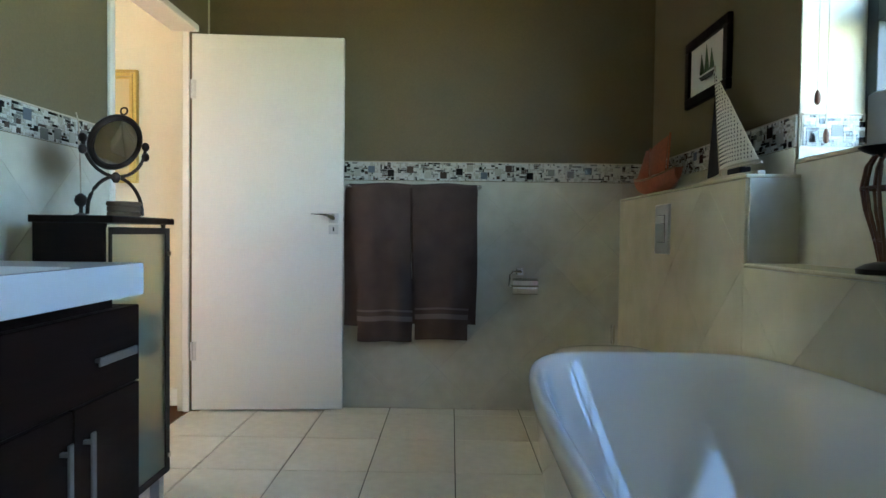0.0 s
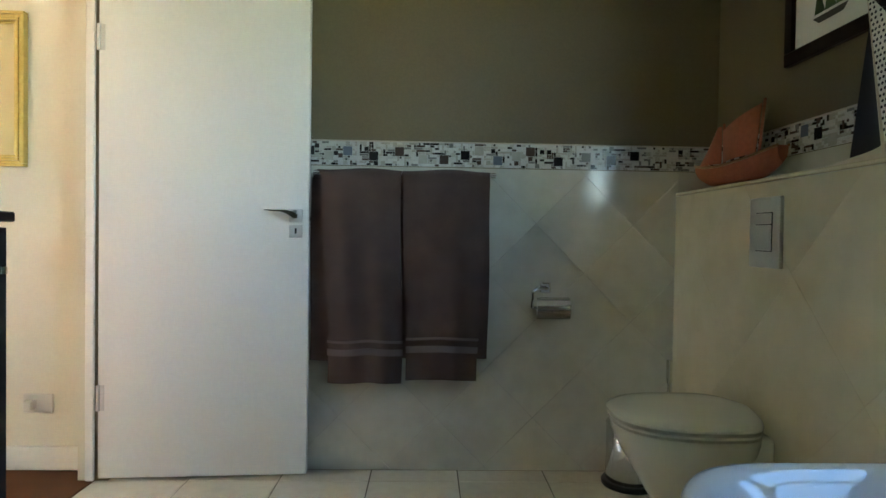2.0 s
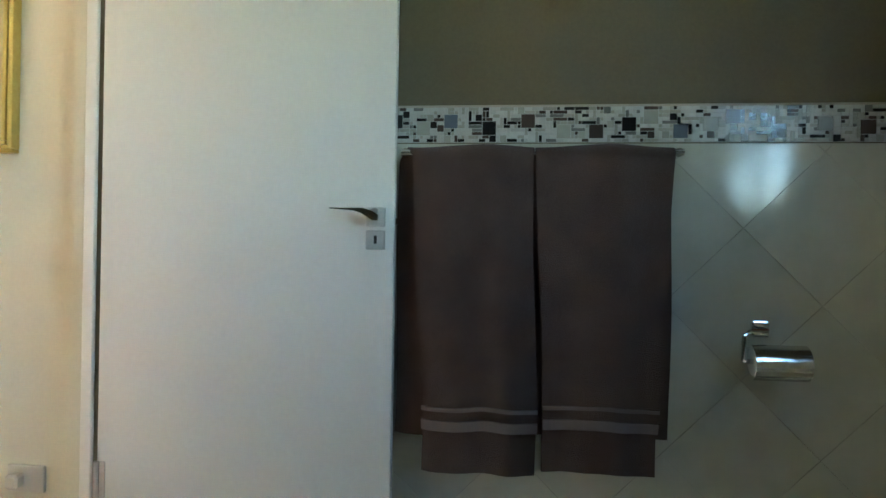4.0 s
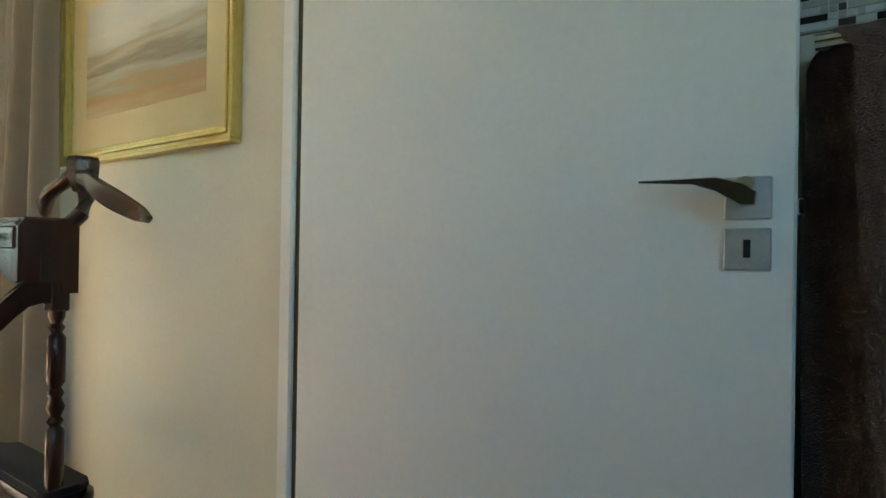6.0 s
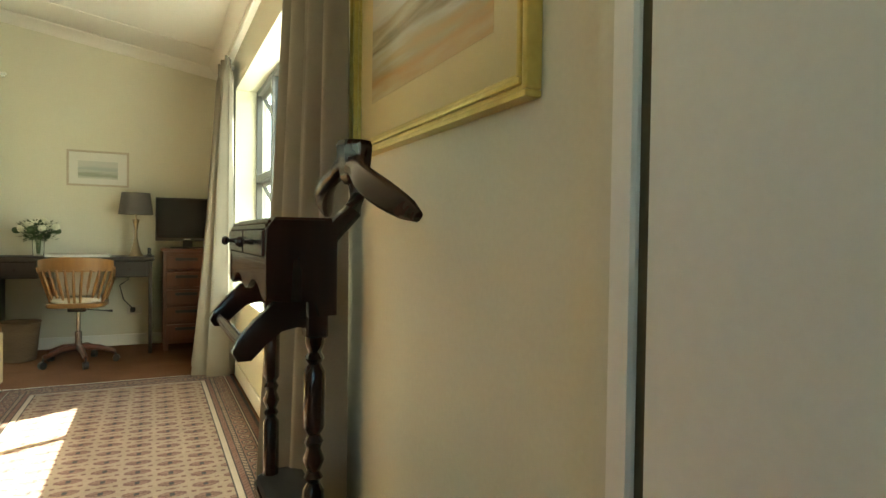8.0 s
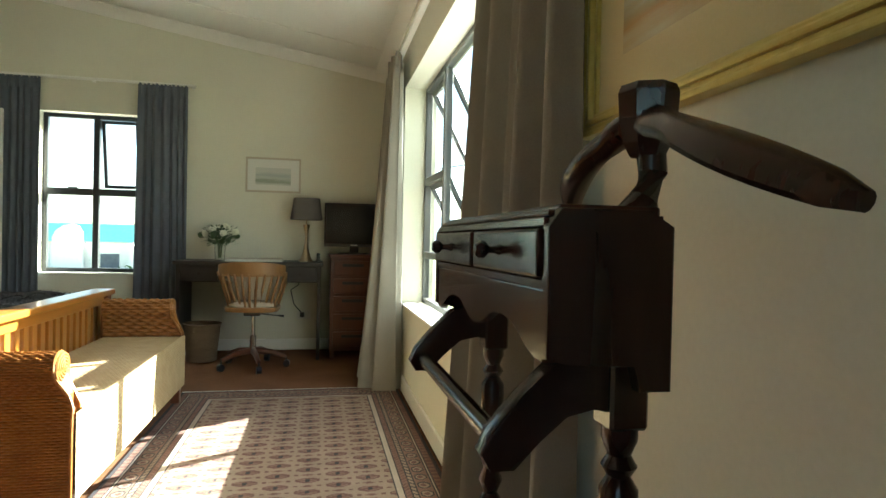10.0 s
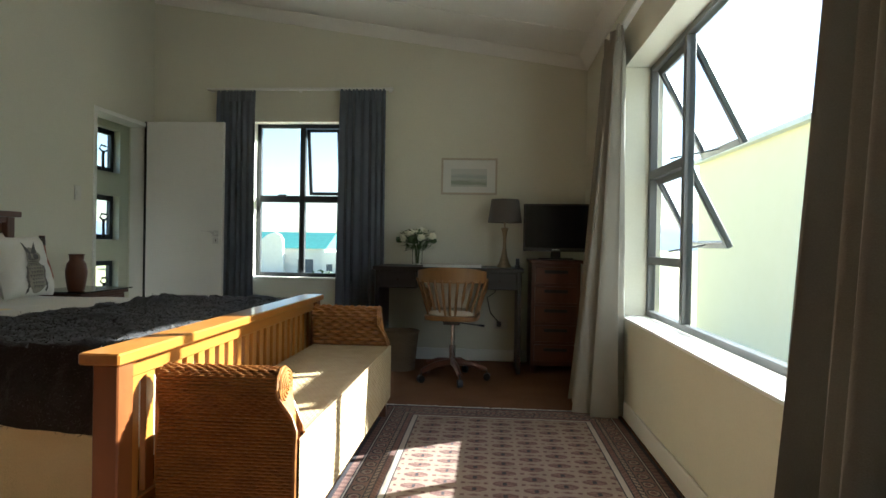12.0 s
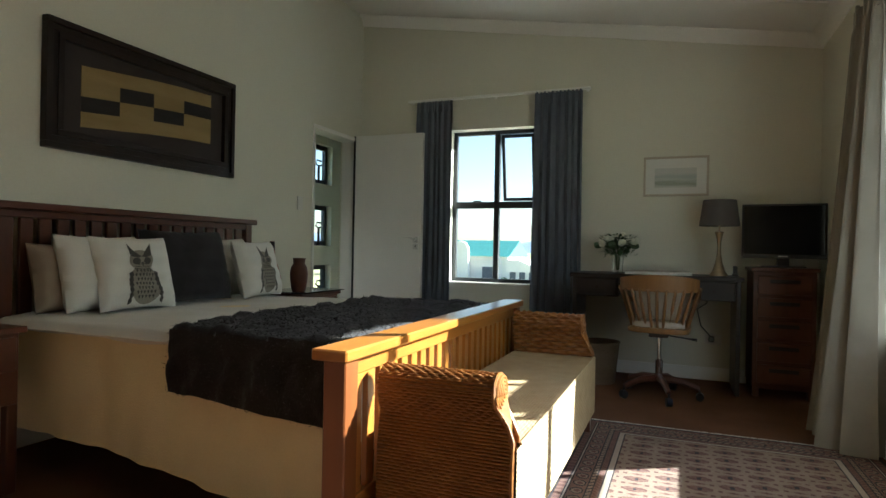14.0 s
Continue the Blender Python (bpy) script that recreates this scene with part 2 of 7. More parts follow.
def bm_tube(points, radius, seg=8, bm=None):
    """A round rod along points; radius: one number or one for each point."""
    bm = bm or bmesh.new()
    pts = [Vector(p) for p in points]
    rings, up = [], Vector((0.13, 0.29, 0.95)).normalized()
    for i, p in enumerate(pts):
        way = (pts[min(i + 1, len(pts) - 1)] - pts[max(i - 1, 0)]).normalized()
        a = way.cross(up)
        if a.length < 0.2:
            a = way.cross(Vector((1, 0, 0)))
        a.normalize()
        b = way.cross(a)
        r = radius[i] if isinstance(radius, (list, tuple)) else radius
        rings.append([bm.verts.new(p + r * (math.cos(2 * math.pi * k / seg) * a + math.sin(2 * math.pi * k / seg) * b)) for k in range(seg)])
    for a, b in zip(rings, rings[1:]):
        for k in range(seg):
            bm.faces.new((a[k], a[(k + 1) % seg], b[(k + 1) % seg], b[k]))
    bm.faces.new(rings[0][::-1])
    bm.faces.new(rings[-1])
    return bm


def bm_prism(outline, thick, m=None, bevel=0.0):
    """A flat outline of (u, v) pairs made thick along w; m places u, v, w in the world."""
    bm = bmesh.new()
    a = [bm.verts.new((u, v, 0)) for u, v in outline]
    b = [bm.verts.new((u, v, thick)) for u, v in outline]
    n = len(a)
    bm.faces.new(a[::-1])
    bm.faces.new(b)
    for k in range(n):
        bm.faces.new((a[k], a[(k + 1) % n], b[(k + 1) % n], b[k]))
    if bevel:
        rim = [e for e in bm.edges if abs(e.verts[0].co.z - e.verts[1].co.z) < 1e-6]
        bmesh.ops.bevel(bm, geom=rim, offset=bevel, segments=2, profile=0.6, affect="EDGES")
    bmesh.ops.recalc_face_normals(bm, faces=bm.faces[:])
    if m is not None:
        bm.transform(m)
    return bm


def bm_grid(fn, nu, nv, thick=0.0, closed_u=False):
    """A sheet from fn(u, v) with u, v from 0 to 1; thick gives it a back."""
    bm = bmesh.new()
    vs = [[bm.verts.new(fn(i / nu, j / nv)) for j in range(nv + 1)] for i in range(nu + (0 if closed_u else 1))]
    n = len(vs)
    for i in range(nu):
        for j in range(nv):
            bm.faces.new((vs[i][j], vs[(i + 1) % n][j], vs[(i + 1) % n][j + 1], vs[i][j + 1]))
    bmesh.ops.recalc_face_normals(bm, faces=bm.faces[:])
    if thick:
        bmesh.ops.solidify(bm, geom=bm.faces[:], thickness=thick)
    return bm


XZ = Matrix(((1, 0, 0, 0), (0, 0, 1, 0), (0, 1, 0, 0), (0, 0, 0, 1)))   # u along x, v up, thick along +y
YZ = Matrix(((0, 0, 1, 0), (1, 0, 0, 0), (0, 1, 0, 0), (0, 0, 0, 1)))   # u along y, v up, thick along +x


def link(name, bm, material, smooth=False):
    me = bpy.data.meshes.new(name)
    bm.to_mesh(me)
    bm.free()
    for mt in (material if isinstance(material, (list, tuple)) else [material]):
        me.materials.append(mt)
    if smooth:
        me.polygons.foreach_set("use_smooth", [True] * len(me.polygons))
        me.set_sharp_from_angle(angle=radians(42))
    return new(name, me)


def part(name, bm, material, parent, label="", smooth=False):
    ob = link(name, bm, material, smooth)
    ob.parent = parent
    if parent.type == "EMPTY":
        ob.matrix_parent_inverse = parent.matrix_basis.inverted()
    return tagged(ob, label)


def thing(name, at, label, category, group=""):
    ob = new(name)
    ob.empty_display_size = 0.05
    ob.matrix_basis = Matrix.Translation(at)
    return tagged(ob, label, category, group)


def structure(name, bm, material, label="", category="", smooth=False):
    return tagged(link(name, bm, material, smooth), label, category, "", "structure")


def wall_with_holes(u0, u1, z0, z1, holes, w0, w1, axis):
    """A thick wall along x or y with openings that go through it; holes as (u0, u1, z0, z1)."""
    bm = bmesh.new()
    us = sorted({u0, u1, *[h[0] for h in holes], *[h[1] for h in holes]})
    for a, b in zip(us, us[1:]):
        mid = (a + b) / 2
        spans = sorted((h[2], h[3]) for h in holes if h[0] < mid < h[1])
        lo = z0
        for s0, s1 in spans + [(z1, z1)]:
            if s0 > lo + 1e-4:
                if axis == "x":
                    bm_box(a, b, w0, w1, lo, s0, bm=bm)
                else:
                    bm_box(w0, w1, a, b, lo, s0, bm=bm)
            lo = s1
    bmesh.ops.remove_doubles(bm, verts=bm.verts[:], dist=1e-4)
    return bm


def place(bm, m):
    bm.transform(m)
    return bm

# ---- the large structure ----
NB = 3.345        # inner face of the towel wall
N = 3.32          # inner face of the wall with the big window
FARX = -6.42      # inner face of the wall behind the desk
HEADY = -0.52     # inner face of the wall behind the bed
BW = -0.66        # bathroom face of the wall between the two rooms
PX = -0.78        # bedroom face of it


def ceil_z(y):
    return 2.59 + (N - y) * 0.162


structure("floor_bedroom", bm_box(-6.65, -0.72, -0.75, N + 0.22, -0.12, 0.0), CARPET, "brown carpeted bedroom floor", "floor")
structure("floor_bathroom", bm_box(-0.72, 2.1, -1.76, N + 0.22, -0.12, -0.006), GROUT_D, "bathroom floor bed under pale tiles", "floor")
structure("wall_north", wall_with_holes(-6.7, BW, 0, 2.9, [(-4.98, -2.2, 0.568, 2.10)], N, N + 0.23, "x"), CREAM,
          "cream plastered wall with a wide window", "wall")
structure("wall_bath_north", bm_box(BW, 2.1, NB, N + 0.23, -0.05, 2.9), OLIVE, "olive brown wall above tiling", "wall")
structure("wall_west", wall_with_holes(-0.75, N, 0, 3.5, [(0.40, 1.19, 0.67, 2.06)], FARX - 0.23, FARX, "y"), CREAM,
          "cream plastered wall with a casement window", "wall")
structure("wall_south", wall_with_holes(FARX, PX, 0, 3.5, [(-6.36, -5.60, 0.0, 2.02)], HEADY - 0.15, HEADY, "x"), CREAM,
          "cream wall behind the bed with a doorway", "wall")
structure("wall_partition", wall_with_holes(HEADY - 0.15, N, 0, 3.5, [(2.35, 3.21, 0.0, 2.07)], PX, PX + 0.06, "y"), CREAM,
          "cream face of the wall between bedroom and bathroom", "wall")
structure("wall_bath_west", wall_with_holes(-1.6, N, 0, 2.9, [(2.35, 3.21, 0.0, 2.07)], PX + 0.06, BW - 0.001, "y"), OLIVE,
          "olive brown wall with the open doorway", "wall")
structure("wall_bath_east", wall_with_holes(-1.6, NB, -0.05, 2.9, [(0.45, 1.95, 1.22, 2.35)], 1.81, 2.09, "y"), OLIVE,
          "olive brown bathroom wall with a deep window", "wall")
structure("wall_bath_south", bm_box(PX, 2.09, -1.75, -1.6, 0, 2.9), OLIVE, "olive brown bathroom wall", "wall")
structure("ceiling_bathroom", bm_box(PX + 0.06, 2.09, -1.75, NB, 2.72, 2.8), CEIL, "white bathroom ceiling", "ceiling")
bm = bmesh.new()
q = [(-6.7, N + 0.23), (PX + 0.06, N + 0.23), (PX + 0.06, -0.75), (-6.7, -0.75)]
lo = [bm.verts.new((x, y, ceil_z(y))) for x, y in q]
hi = [bm.verts.new((x, y, ceil_z(y) + 0.08)) for x, y in q]
bm.faces.new(lo), bm.faces.new(hi[::-1])
for k in range(4):
    bm.faces.new((lo[k], hi[k], hi[(k + 1) % 4], lo[(k + 1) % 4]))
for xb in (-2.4, -4.1, -5.8):           # joint laths between the ceiling boards
    vs = [bm.verts.new((xb + dx, y, ceil_z(y) - dz)) for y in (N, HEADY) for dx, dz in ((-0.02, 0.0), (-0.02, 0.008), (0.02, 0.008), (0.02, 0.0))]
    for k in range(3):
        bm.faces.new((vs[k], vs[k + 1], vs[k + 5], vs[k + 4]))
bmesh.ops.recalc_face_normals(bm, faces=bm.faces[:])
structure("ceiling_bedroom", bm, CEIL, "white sloping boarded bedroom ceiling", "ceiling")
# cornices where walls meet the slope
def cornice(name, p, q2, inward):
    prof = [(0, -0.09), (0.012, -0.09), (0.03, -0.06), (0.055, -0.03), (0.085, -0.012), (0.085, 0.0), (0, 0.0)]
    b = bmesh.new()
    rings = [[b.verts.new(Vector(c) + Vector(inward) * u + Vector((0, 0, v + (-0.162 * u * inward[1] if inward[1] else 0) - 0.001))) for u, v in prof] for c in (p, q2)]
    n = len(prof)
    for k in range(n):
        b.faces.new((rings[0][k], rings[0][(k + 1) % n], rings[1][(k + 1) % n], rings[1][k]))
    b.faces.new(rings[0]), b.faces.new(rings[1][::-1])
    bmesh.ops.recalc_face_normals(b, faces=b.faces[:])
    structure(name, b, CEIL, "white moulded ceiling cornice", "cornice", True)


cornice("trim_cornice_west", (FARX, N, ceil_z(N)), (FARX, HEADY, ceil_z(HEADY)), (1, 0, 0))
cornice("trim_cornice_north", (FARX, N, ceil_z(N)), (PX, N, ceil_z(N)), (0, -1, 0))
# skirting boards
for nm, b in (("baseboard_north", bm_box(FARX, PX, N - 0.015, N, 0, 0.1, 0.004)),
              ("baseboard_west", bm_box(FARX, FARX + 0.015, HEADY, N - 0.015, 0, 0.1, 0.004)),
              ("baseboard_south", bm_box(-5.53, PX, HEADY, HEADY + 0.015, 0, 0.1, 0.004)),
              ("baseboard_partition", bm_box(PX - 0.015, PX, HEADY + 0.015, 2.29, 0, 0.1, 0.004))):
    structure(nm, b, WHITE_P, "white painted skirting board", "skirting")
# lower and upper bathroom masonry boxes
structure("wall_boxing_high", bm_box(1.645, 1.81, 1.925, NB, 0, 1.172), GROUT, "tiled boxing wall with a ledge", "boxing")
structure("wall_boxing_low", bm_box(1.645, 1.81, -1.6, 1.925, 0, 0.888), GROUT, "low tiled boxing wall beside the bath", "boxing")

# door frame between the rooms
def door_frame(name, u0, u1, top, w0, w1, axis, lab, slim=None):
    fr = thing(name, ((u0 + u1) / 2, (w0 + w1) / 2, 0) if axis == "x" else ((w0 + w1) / 2, (u0 + u1) / 2, 0), lab, "door frame")
    fr["kind"] = "structure"
    def b(a0, a1, z0, z1, s0=w0, s1=w1):
        return bm_box(a0, a1, s0, s1, z0, z1, 0.004) if axis == "x" else bm_box(s0, s1, a0, a1, z0, z1, 0.004)
    part("jamb", b(u0, u0 + 0.035, 0, top), WHITE_P, fr)
    if slim:
        part("jamb", b(u1 - 0.012, u1 + 0.0005, 0, top, slim[0], slim[1]), WHITE_P, fr)
    else:
        part("jamb", b(u1 - 0.035, u1, 0, top), WHITE_P, fr)
    part("lintel", b(u0 + 0.035, u1 - 0.035, top - 0.035, top), WHITE_P, fr)
    return fr


door_frame("door_frame", 2.351, 3.209, 2.069, PX - 0.012, BW + 0.012, "y", "white painted frame of the open bathroom doorway", (-0.748, -0.712))
door_frame("door_frame_passage", -6.358, -5.602, 2.018, HEADY - 0.158, HEADY + 0.008, "x", "white painted frame of the passage doorway")


def lever_set(parent, x, y, z, side, way, mt=CHROME):
    """Square rose with a lever, and a key rose below; on the face y, towards side (-1 or 1); lever points way along x."""
    s = side
    rose = part("handle_plate", bm_box(x - 0.026, x + 0.026, y, y + s * 0.009, z - 0.026, z + 0.026, 0.002), SATIN, parent, "square steel handle plate")
    neck = bm_tube([(x, y, z), (x, y + s * 0.03, z + 0.004), (x, y + s * 0.045, z + 0.014)], 0.011, 10)
    part("lever_neck", neck, mt, parent, "", True)
    blade = [(0.118, 0.0215), (0.118, 0.0185), (0.055, 0.0145), (0.032, 0.009), (0.004, -0.012), (-0.011, -0.012), (-0.013, 0.004), (0.0, 0.014), (0.03, 0.0225)]
    b = bm_prism([(x + way * u, z + v) for u, v in blade], 0.016, Matrix.Translation((0, y + s * 0.044 - 0.008, 0)) @ XZ, 0.0015)
    part("lever", b, mt, parent, "flat chrome lever handle")
    kp = part("key_plate", bm_box(x - 0.026, x + 0.026, y, y + s * 0.008, z - 0.088, z - 0.036, 0.002), SATIN, parent, "square satin key plate")
    part("keyhole", bm_box(x - 0.004, x + 0.004, y + s * 0.0075, y + s * 0.0088, z - 0.072, z - 0.05), BLACKP, kp)


def hinge_leaf(parent, x, y, z):
    part("hinge", bm_tube([(x, y, z - 0.05), (x, y, z + 0.05)], 0.008, 8), SATIN, parent, "satin steel butt hinge", True)
    part("hinge_plate", bm_box(x, x + 0.022, y + 0.0005, y + 0.004, z - 0.05, z + 0.05), SATIN, parent)


# the open bathroom door, hinged at its own origin
door = thing("door_1", (0, 0, 0), "white painted flush door standing open into the bathroom", "door")
door["kind"] = "structure"
part("door_leaf", bm_box(0.004, 0.813, 0.0, 0.04, 0.01, 2.036, 0.003), WHITE_P, door)
lever_set(door, 0.762, 0.0, 1.06, -1, -1)
for hz in (0.33, 1.74):
    hinge_leaf(door, 0.006, -0.004, hz)
part("latch", bm_box(0.813, 0.822, 0.012, 0.026, 1.04, 1.06, 0.002), CHROME, door)
door.matrix_basis = pose(-0.703, 3.202, 0, 0, 0, 4.0)

# the open passage door behind the bed
door2 = thing("door_2", (0, 0, 0), "white painted flush door standing open against the window wall", "door")
door2["kind"] = "structure"
part("door_leaf", bm_box(0.004, 0.70, 0.0, 0.04, 0.01, 2.03, 0.003), WHITE_P, door2)
lever_set(door2, 0.645, 0.0, 1.06, -1, -1, SATIN)
# black strip added to draw the shadow line of the hinge gap
part("seal", bm_box(-0.014, 0.003, -0.004, 0.03, 0.005, 2.03), BLACKP, door2, "black strip standing in for the shadow gap along the hinge edge")
door2.matrix_basis = pose(-6.285, -0.51, 0, 0, 0, 90)

# ---- windows ----
def frame_ring(parent, name, u0, u1, z0, z1, w, depth, rail, mt, axis, label=""):
    b = bmesh.new()
    def bx(a0, a1, c0, c1):
        if axis == "x":
            bm_box(a0, a1, w, w + depth, c0, c1, 0.003, bm=b)
        else:
            bm_box(w, w + depth, a0, a1, c0, c1, 0.003, bm=b)
    bx(u0, u0 + rail, z0, z1), bx(u1 - rail, u1, z0, z1)
    bx(u0 + rail, u1 - rail, z0, z0 + rail), bx(u0 + rail, u1 - rail, z1 - rail, z1)
    return part(name, b, mt, parent, label)


def pane(parent, u0, u1, z0, z1, w, axis):
    b = bm_box(u0, u1, w, w + 0.004, z0, z1) if axis == "x" else bm_box(w, w + 0.004, u0, u1, z0, z1)
    p = part("pane", b, PANE, parent, "clear glass pane")
    p.visible_shadow = False
    return p


def open_sash(win, u0, u1, z0, z1, w, angle, mt, axis, out):
    """A top-hung sash swung outwards by angle; out: +1 or -1 along the wall's normal."""
    b = bmesh.new()
    r = 0.035
    for a0, a1, c0, c1 in ((0, r, -(z1 - z0), 0), (u1 - u0 - r, u1 - u0, -(z1 - z0), 0), (r, u1 - u0 - r, -r, 0), (r, u1 - u0 - r, -(z1 - z0), -(z1 - z0) + r)):
        bm_box(a0, a1, 0, 0.03, c0, c1, 0.003, bm=b)
    g = bm_box(r, u1 - u0 - r, 0.012, 0.016, -(z1 - z0) + r, -r)
    turn = Matrix.Rotation(radians(angle), 4, "X")
    m = Matrix.Translation((u0, w, z1)) @ turn if axis == "x" else Matrix.Translation((w, u1, z1)) @ Matrix.Rotation(radians(90 if out < 0 else -90), 4, "Z") @ turn
    if axis == "y" and out < 0:
        m = Matrix.Translation((w, u0, z1)) @ Matrix.Rotation(radians(90), 4, "Z") @ turn
    s = part("sash", place(b, m), mt, win, "steel sash swung open")
    p = part("pane", place(g, m), PANE, s, "clear glass pane")
    p.visible_shadow = False
    # stay arm from the frame to the sash's foot
    foot = m @ Vector(((u1 - u0) / 2, 0.01, -(z1 - z0) + 0.02))
    start = Vector(((u0 + u1) / 2, w, z0 + 0.03)) if axis == "x" else Vector((w, (u0 + u1) / 2, z0 + 0.03))
    part("stay", bm_tube([start, (start + foot) / 2, foot], 0.005, 6), mt, win, "", True)


win = thing("window_1", (-3.6, N + 0.15, 0.6), "wide grey steel window with two sashes swung open", "window")
win["kind"] = "structure"
WY = N + 0.15
frame_ring(win, "window_frame", -4.979, -2.201, 0.585, 2.099, WY, 0.045, 0.034, GREY_W, "x")
part("mullion", bm_box(-4.345, -4.30, WY - 0.002, WY + 0.047, 0.619, 2.065, 0.003), GREY_W, win)
part("transom", bm_box(-4.939, -4.345, WY - 0.001, WY + 0.046, 1.41, 1.46, 0.003), GREY_W, win)
part("transom", bm_box(-4.939, -4.345, WY - 0.001, WY + 0.046, 0.90, 0.945, 0.003), GREY_W, win)
pane(win, -4.30, -2.235, 0.619, 2.065, WY + 0.02, "x")
pane(win, -4.943, -4.345, 0.619, 0.90, WY + 0.02, "x")
open_sash(win, -4.935, -4.35, 1.465, 2.061, WY + 0.03, 27, GREY_W, "x", 1)
open_sash(win, -4.935, -4.35, 0.95, 1.405, WY + 0.03, 27, GREY_W, "x", 1)
part("window_sill", bm_box(-4.979, -2.201, N - 0.006, WY, 0.570, 0.585, 0.003), WHITE_P, win, "white painted sill")

win2 = thing("window_2", (FARX - 0.12, 0.8, 0.67), "black steel four-light window with one sash ajar", "window")
win2["kind"] = "structure"
WX = FARX - 0.15
frame_ring(win2, "window_frame", 0.401, 1.189, 0.685, 2.059, WX, 0.045, 0.035, STEEL_W, "y")
part("mullion", bm_box(WX - 0.001, WX + 0.046, 0.795, 0.845, 0.72, 2.024, 0.003), STEEL_W, win2)
part("transom", bm_box(WX - 0.002, WX + 0.047, 0.436, 0.795, 1.355, 1.415, 0.003), STEEL_W, win2)
part("transom", bm_box(WX - 0.002, WX + 0.047, 0.845, 1.154, 1.355, 1.415, 0.003), STEEL_W, win2)
pane(win2, 0.436, 0.795, 0.72, 1.355, WX + 0.02, "y")
pane(win2, 0.845, 1.154, 0.72, 1.355, WX + 0.02, "y")
pane(win2, 0.436, 0.795, 1.415, 2.024, WX + 0.02, "y")
b = bmesh.new()
for a0, a1, c0, c1 in ((0, 0.03, -0.6, 0), (0.275, 0.305, -0.6, 0), (0.03, 0.275, -0.03, 0), (0.03, 0.275, -0.6, -0.57)):
    bm_box(-0.03, 0, a0, a1, c0, c1, 0.003, bm=b)
hang = Matrix.Translation((WX + 0.02, 0.847, 2.02)) @ Matrix.Rotation(radians(10), 4, "Y")
sash = part("sash", place(b, hang), STEEL_W, win2, "black steel sash ajar")
p = part("pane", place(bm_box(-0.018, -0.014, 0.03, 0.275, -0.57, -0.03), hang), PANE, sash)
p.visible_shadow = False
part("catch", bm_box(WX + 0.045, WX + 0.06, 0.60, 0.68, 1.405, 1.425, 0.003), STEEL_W, win2)
part("window_sill", bm_box(WX + 0.045, FARX + 0.012, 0.401, 1.189, 0.671, 0.685, 0.003), WHITE_P, win2, "white painted sill")

win3 = thing("window_3", (2.0, 1.2, 1.22), "black steel bathroom window in a deep reveal", "window")
win3["kind"] = "structure"
frame_ring(win3, "window_frame", 0.451, 1.949, 1.235, 2.349, 2.02, 0.045, 0.05, STEEL_W, "y")
for ym in (0.92, 1.42):
    part("mullion", bm_box(2.019, 2.066, ym, ym + 0.05, 1.285, 2.299, 0.003), STEEL_W, win3)
part("transom", bm_box(2.018, 2.067, 0.501, 1.899, 1.66, 1.725, 0.003), STEEL_W, win3)
for y0, y1 in ((0.501, 0.92), (0.97, 1.42), (1.47, 1.899)):
    for z0, z1 in ((1.285, 1.66), (1.725, 2.299)):
        pane(win3, y0, y1, z0, z1, 2.04, "y")
structure("reveal_lining", bm_box(1.812, 2.018, 1.944, 1.95, 1.375, 2.349), CREAM, "pale plastered window reveal", "reveal")
structure("reveal_tile", bm_box(1.812, 2.018, 1.943, 1.95, 1.222, 1.375), TILE_W, "tiled foot of the window reveal", "reveal")
structure("sill_tile", bm_box(1.80, 2.018, 0.452, 1.943, 1.221, 1.235, 0.003), TILE_W, "tiled bathroom window sill", "sill")

# ---- bathroom things ----
def rounded(u0, u1, v0, v1, r, seg=6):
    pts = []
    for cu, cv, a0 in ((u1 - r, v1 - r, 0), (u0 + r, v1 - r, 90), (u0 + r, v0 + r, 180), (u1 - r, v0 + r, 270)):
        pts += [(cu + r * math.cos(radians(a0 + 90 * k / seg)), cv + r * math.sin(radians(a0 + 90 * k / seg))) for k in range(seg + 1)]
    return pts


# free-standing bath: outline rings from the outside foot over the rolled rim to the inside floor
tub = thing("bathtub", (1.25, 0.87, 0), "white glossy freestanding bathtub with rounded ends", "bathtub")


def tub_ring(inset, z, slope=0.0, n=96):
    cx, cy, a, b = 1.262, 0.865, 0.390 - inset, 0.87 - inset - slope
    out = []
    for k in range(n):
        t = 2 * math.pi * k / n
        c, s = math.cos(t), math.sin(t)
        e = 0.38
        out.append((cx + a * math.copysign(abs(c) ** e, c), cy + b * math.copysign(abs(s) ** 0.52, s), z))
    return out


b = bmesh.new()
prof = [(0.10, 0.0), (0.085, 0.03), (0.05, 0.3), (0.018, 0.56), (0.006, 0.60), (0.0, 0.625), (0.002, 0.64), (0.008, 0.648), (0.018, 0.65),
        (0.030, 0.645), (0.040, 0.63, 0.008), (0.050, 0.60, 0.03), (0.066, 0.53, 0.085), (0.100, 0.40, 0.19), (0.135, 0.27, 0.28), (0.175, 0.18, 0.32), (0.225, 0.148, 0.33), (0.28, 0.14, 0.33)]
rings = [[b.verts.new(p) for p in tub_ring(*row)] for row in prof]
for r0, r1 in zip(rings, rings[1:]):
    for k in range(len(r0)):
        b.faces.new((r0[k], r0[(k + 1) % len(r0)], r1[(k + 1) % len(r0)], r1[k]))
b.faces.new(rings[-1])
bmesh.ops.recalc_face_normals(b, faces=b.faces[:])
part("tub_shell", b, ENAMEL, tub, "", True)
part("drain", bm_lathe([(0.03, 0), (0.032, 0.004), (0.02, 0.007), (0.0, 0.008)], (1.245, 0.95, 0.14), 20, False), CHROME, tub, "chrome waste", True)

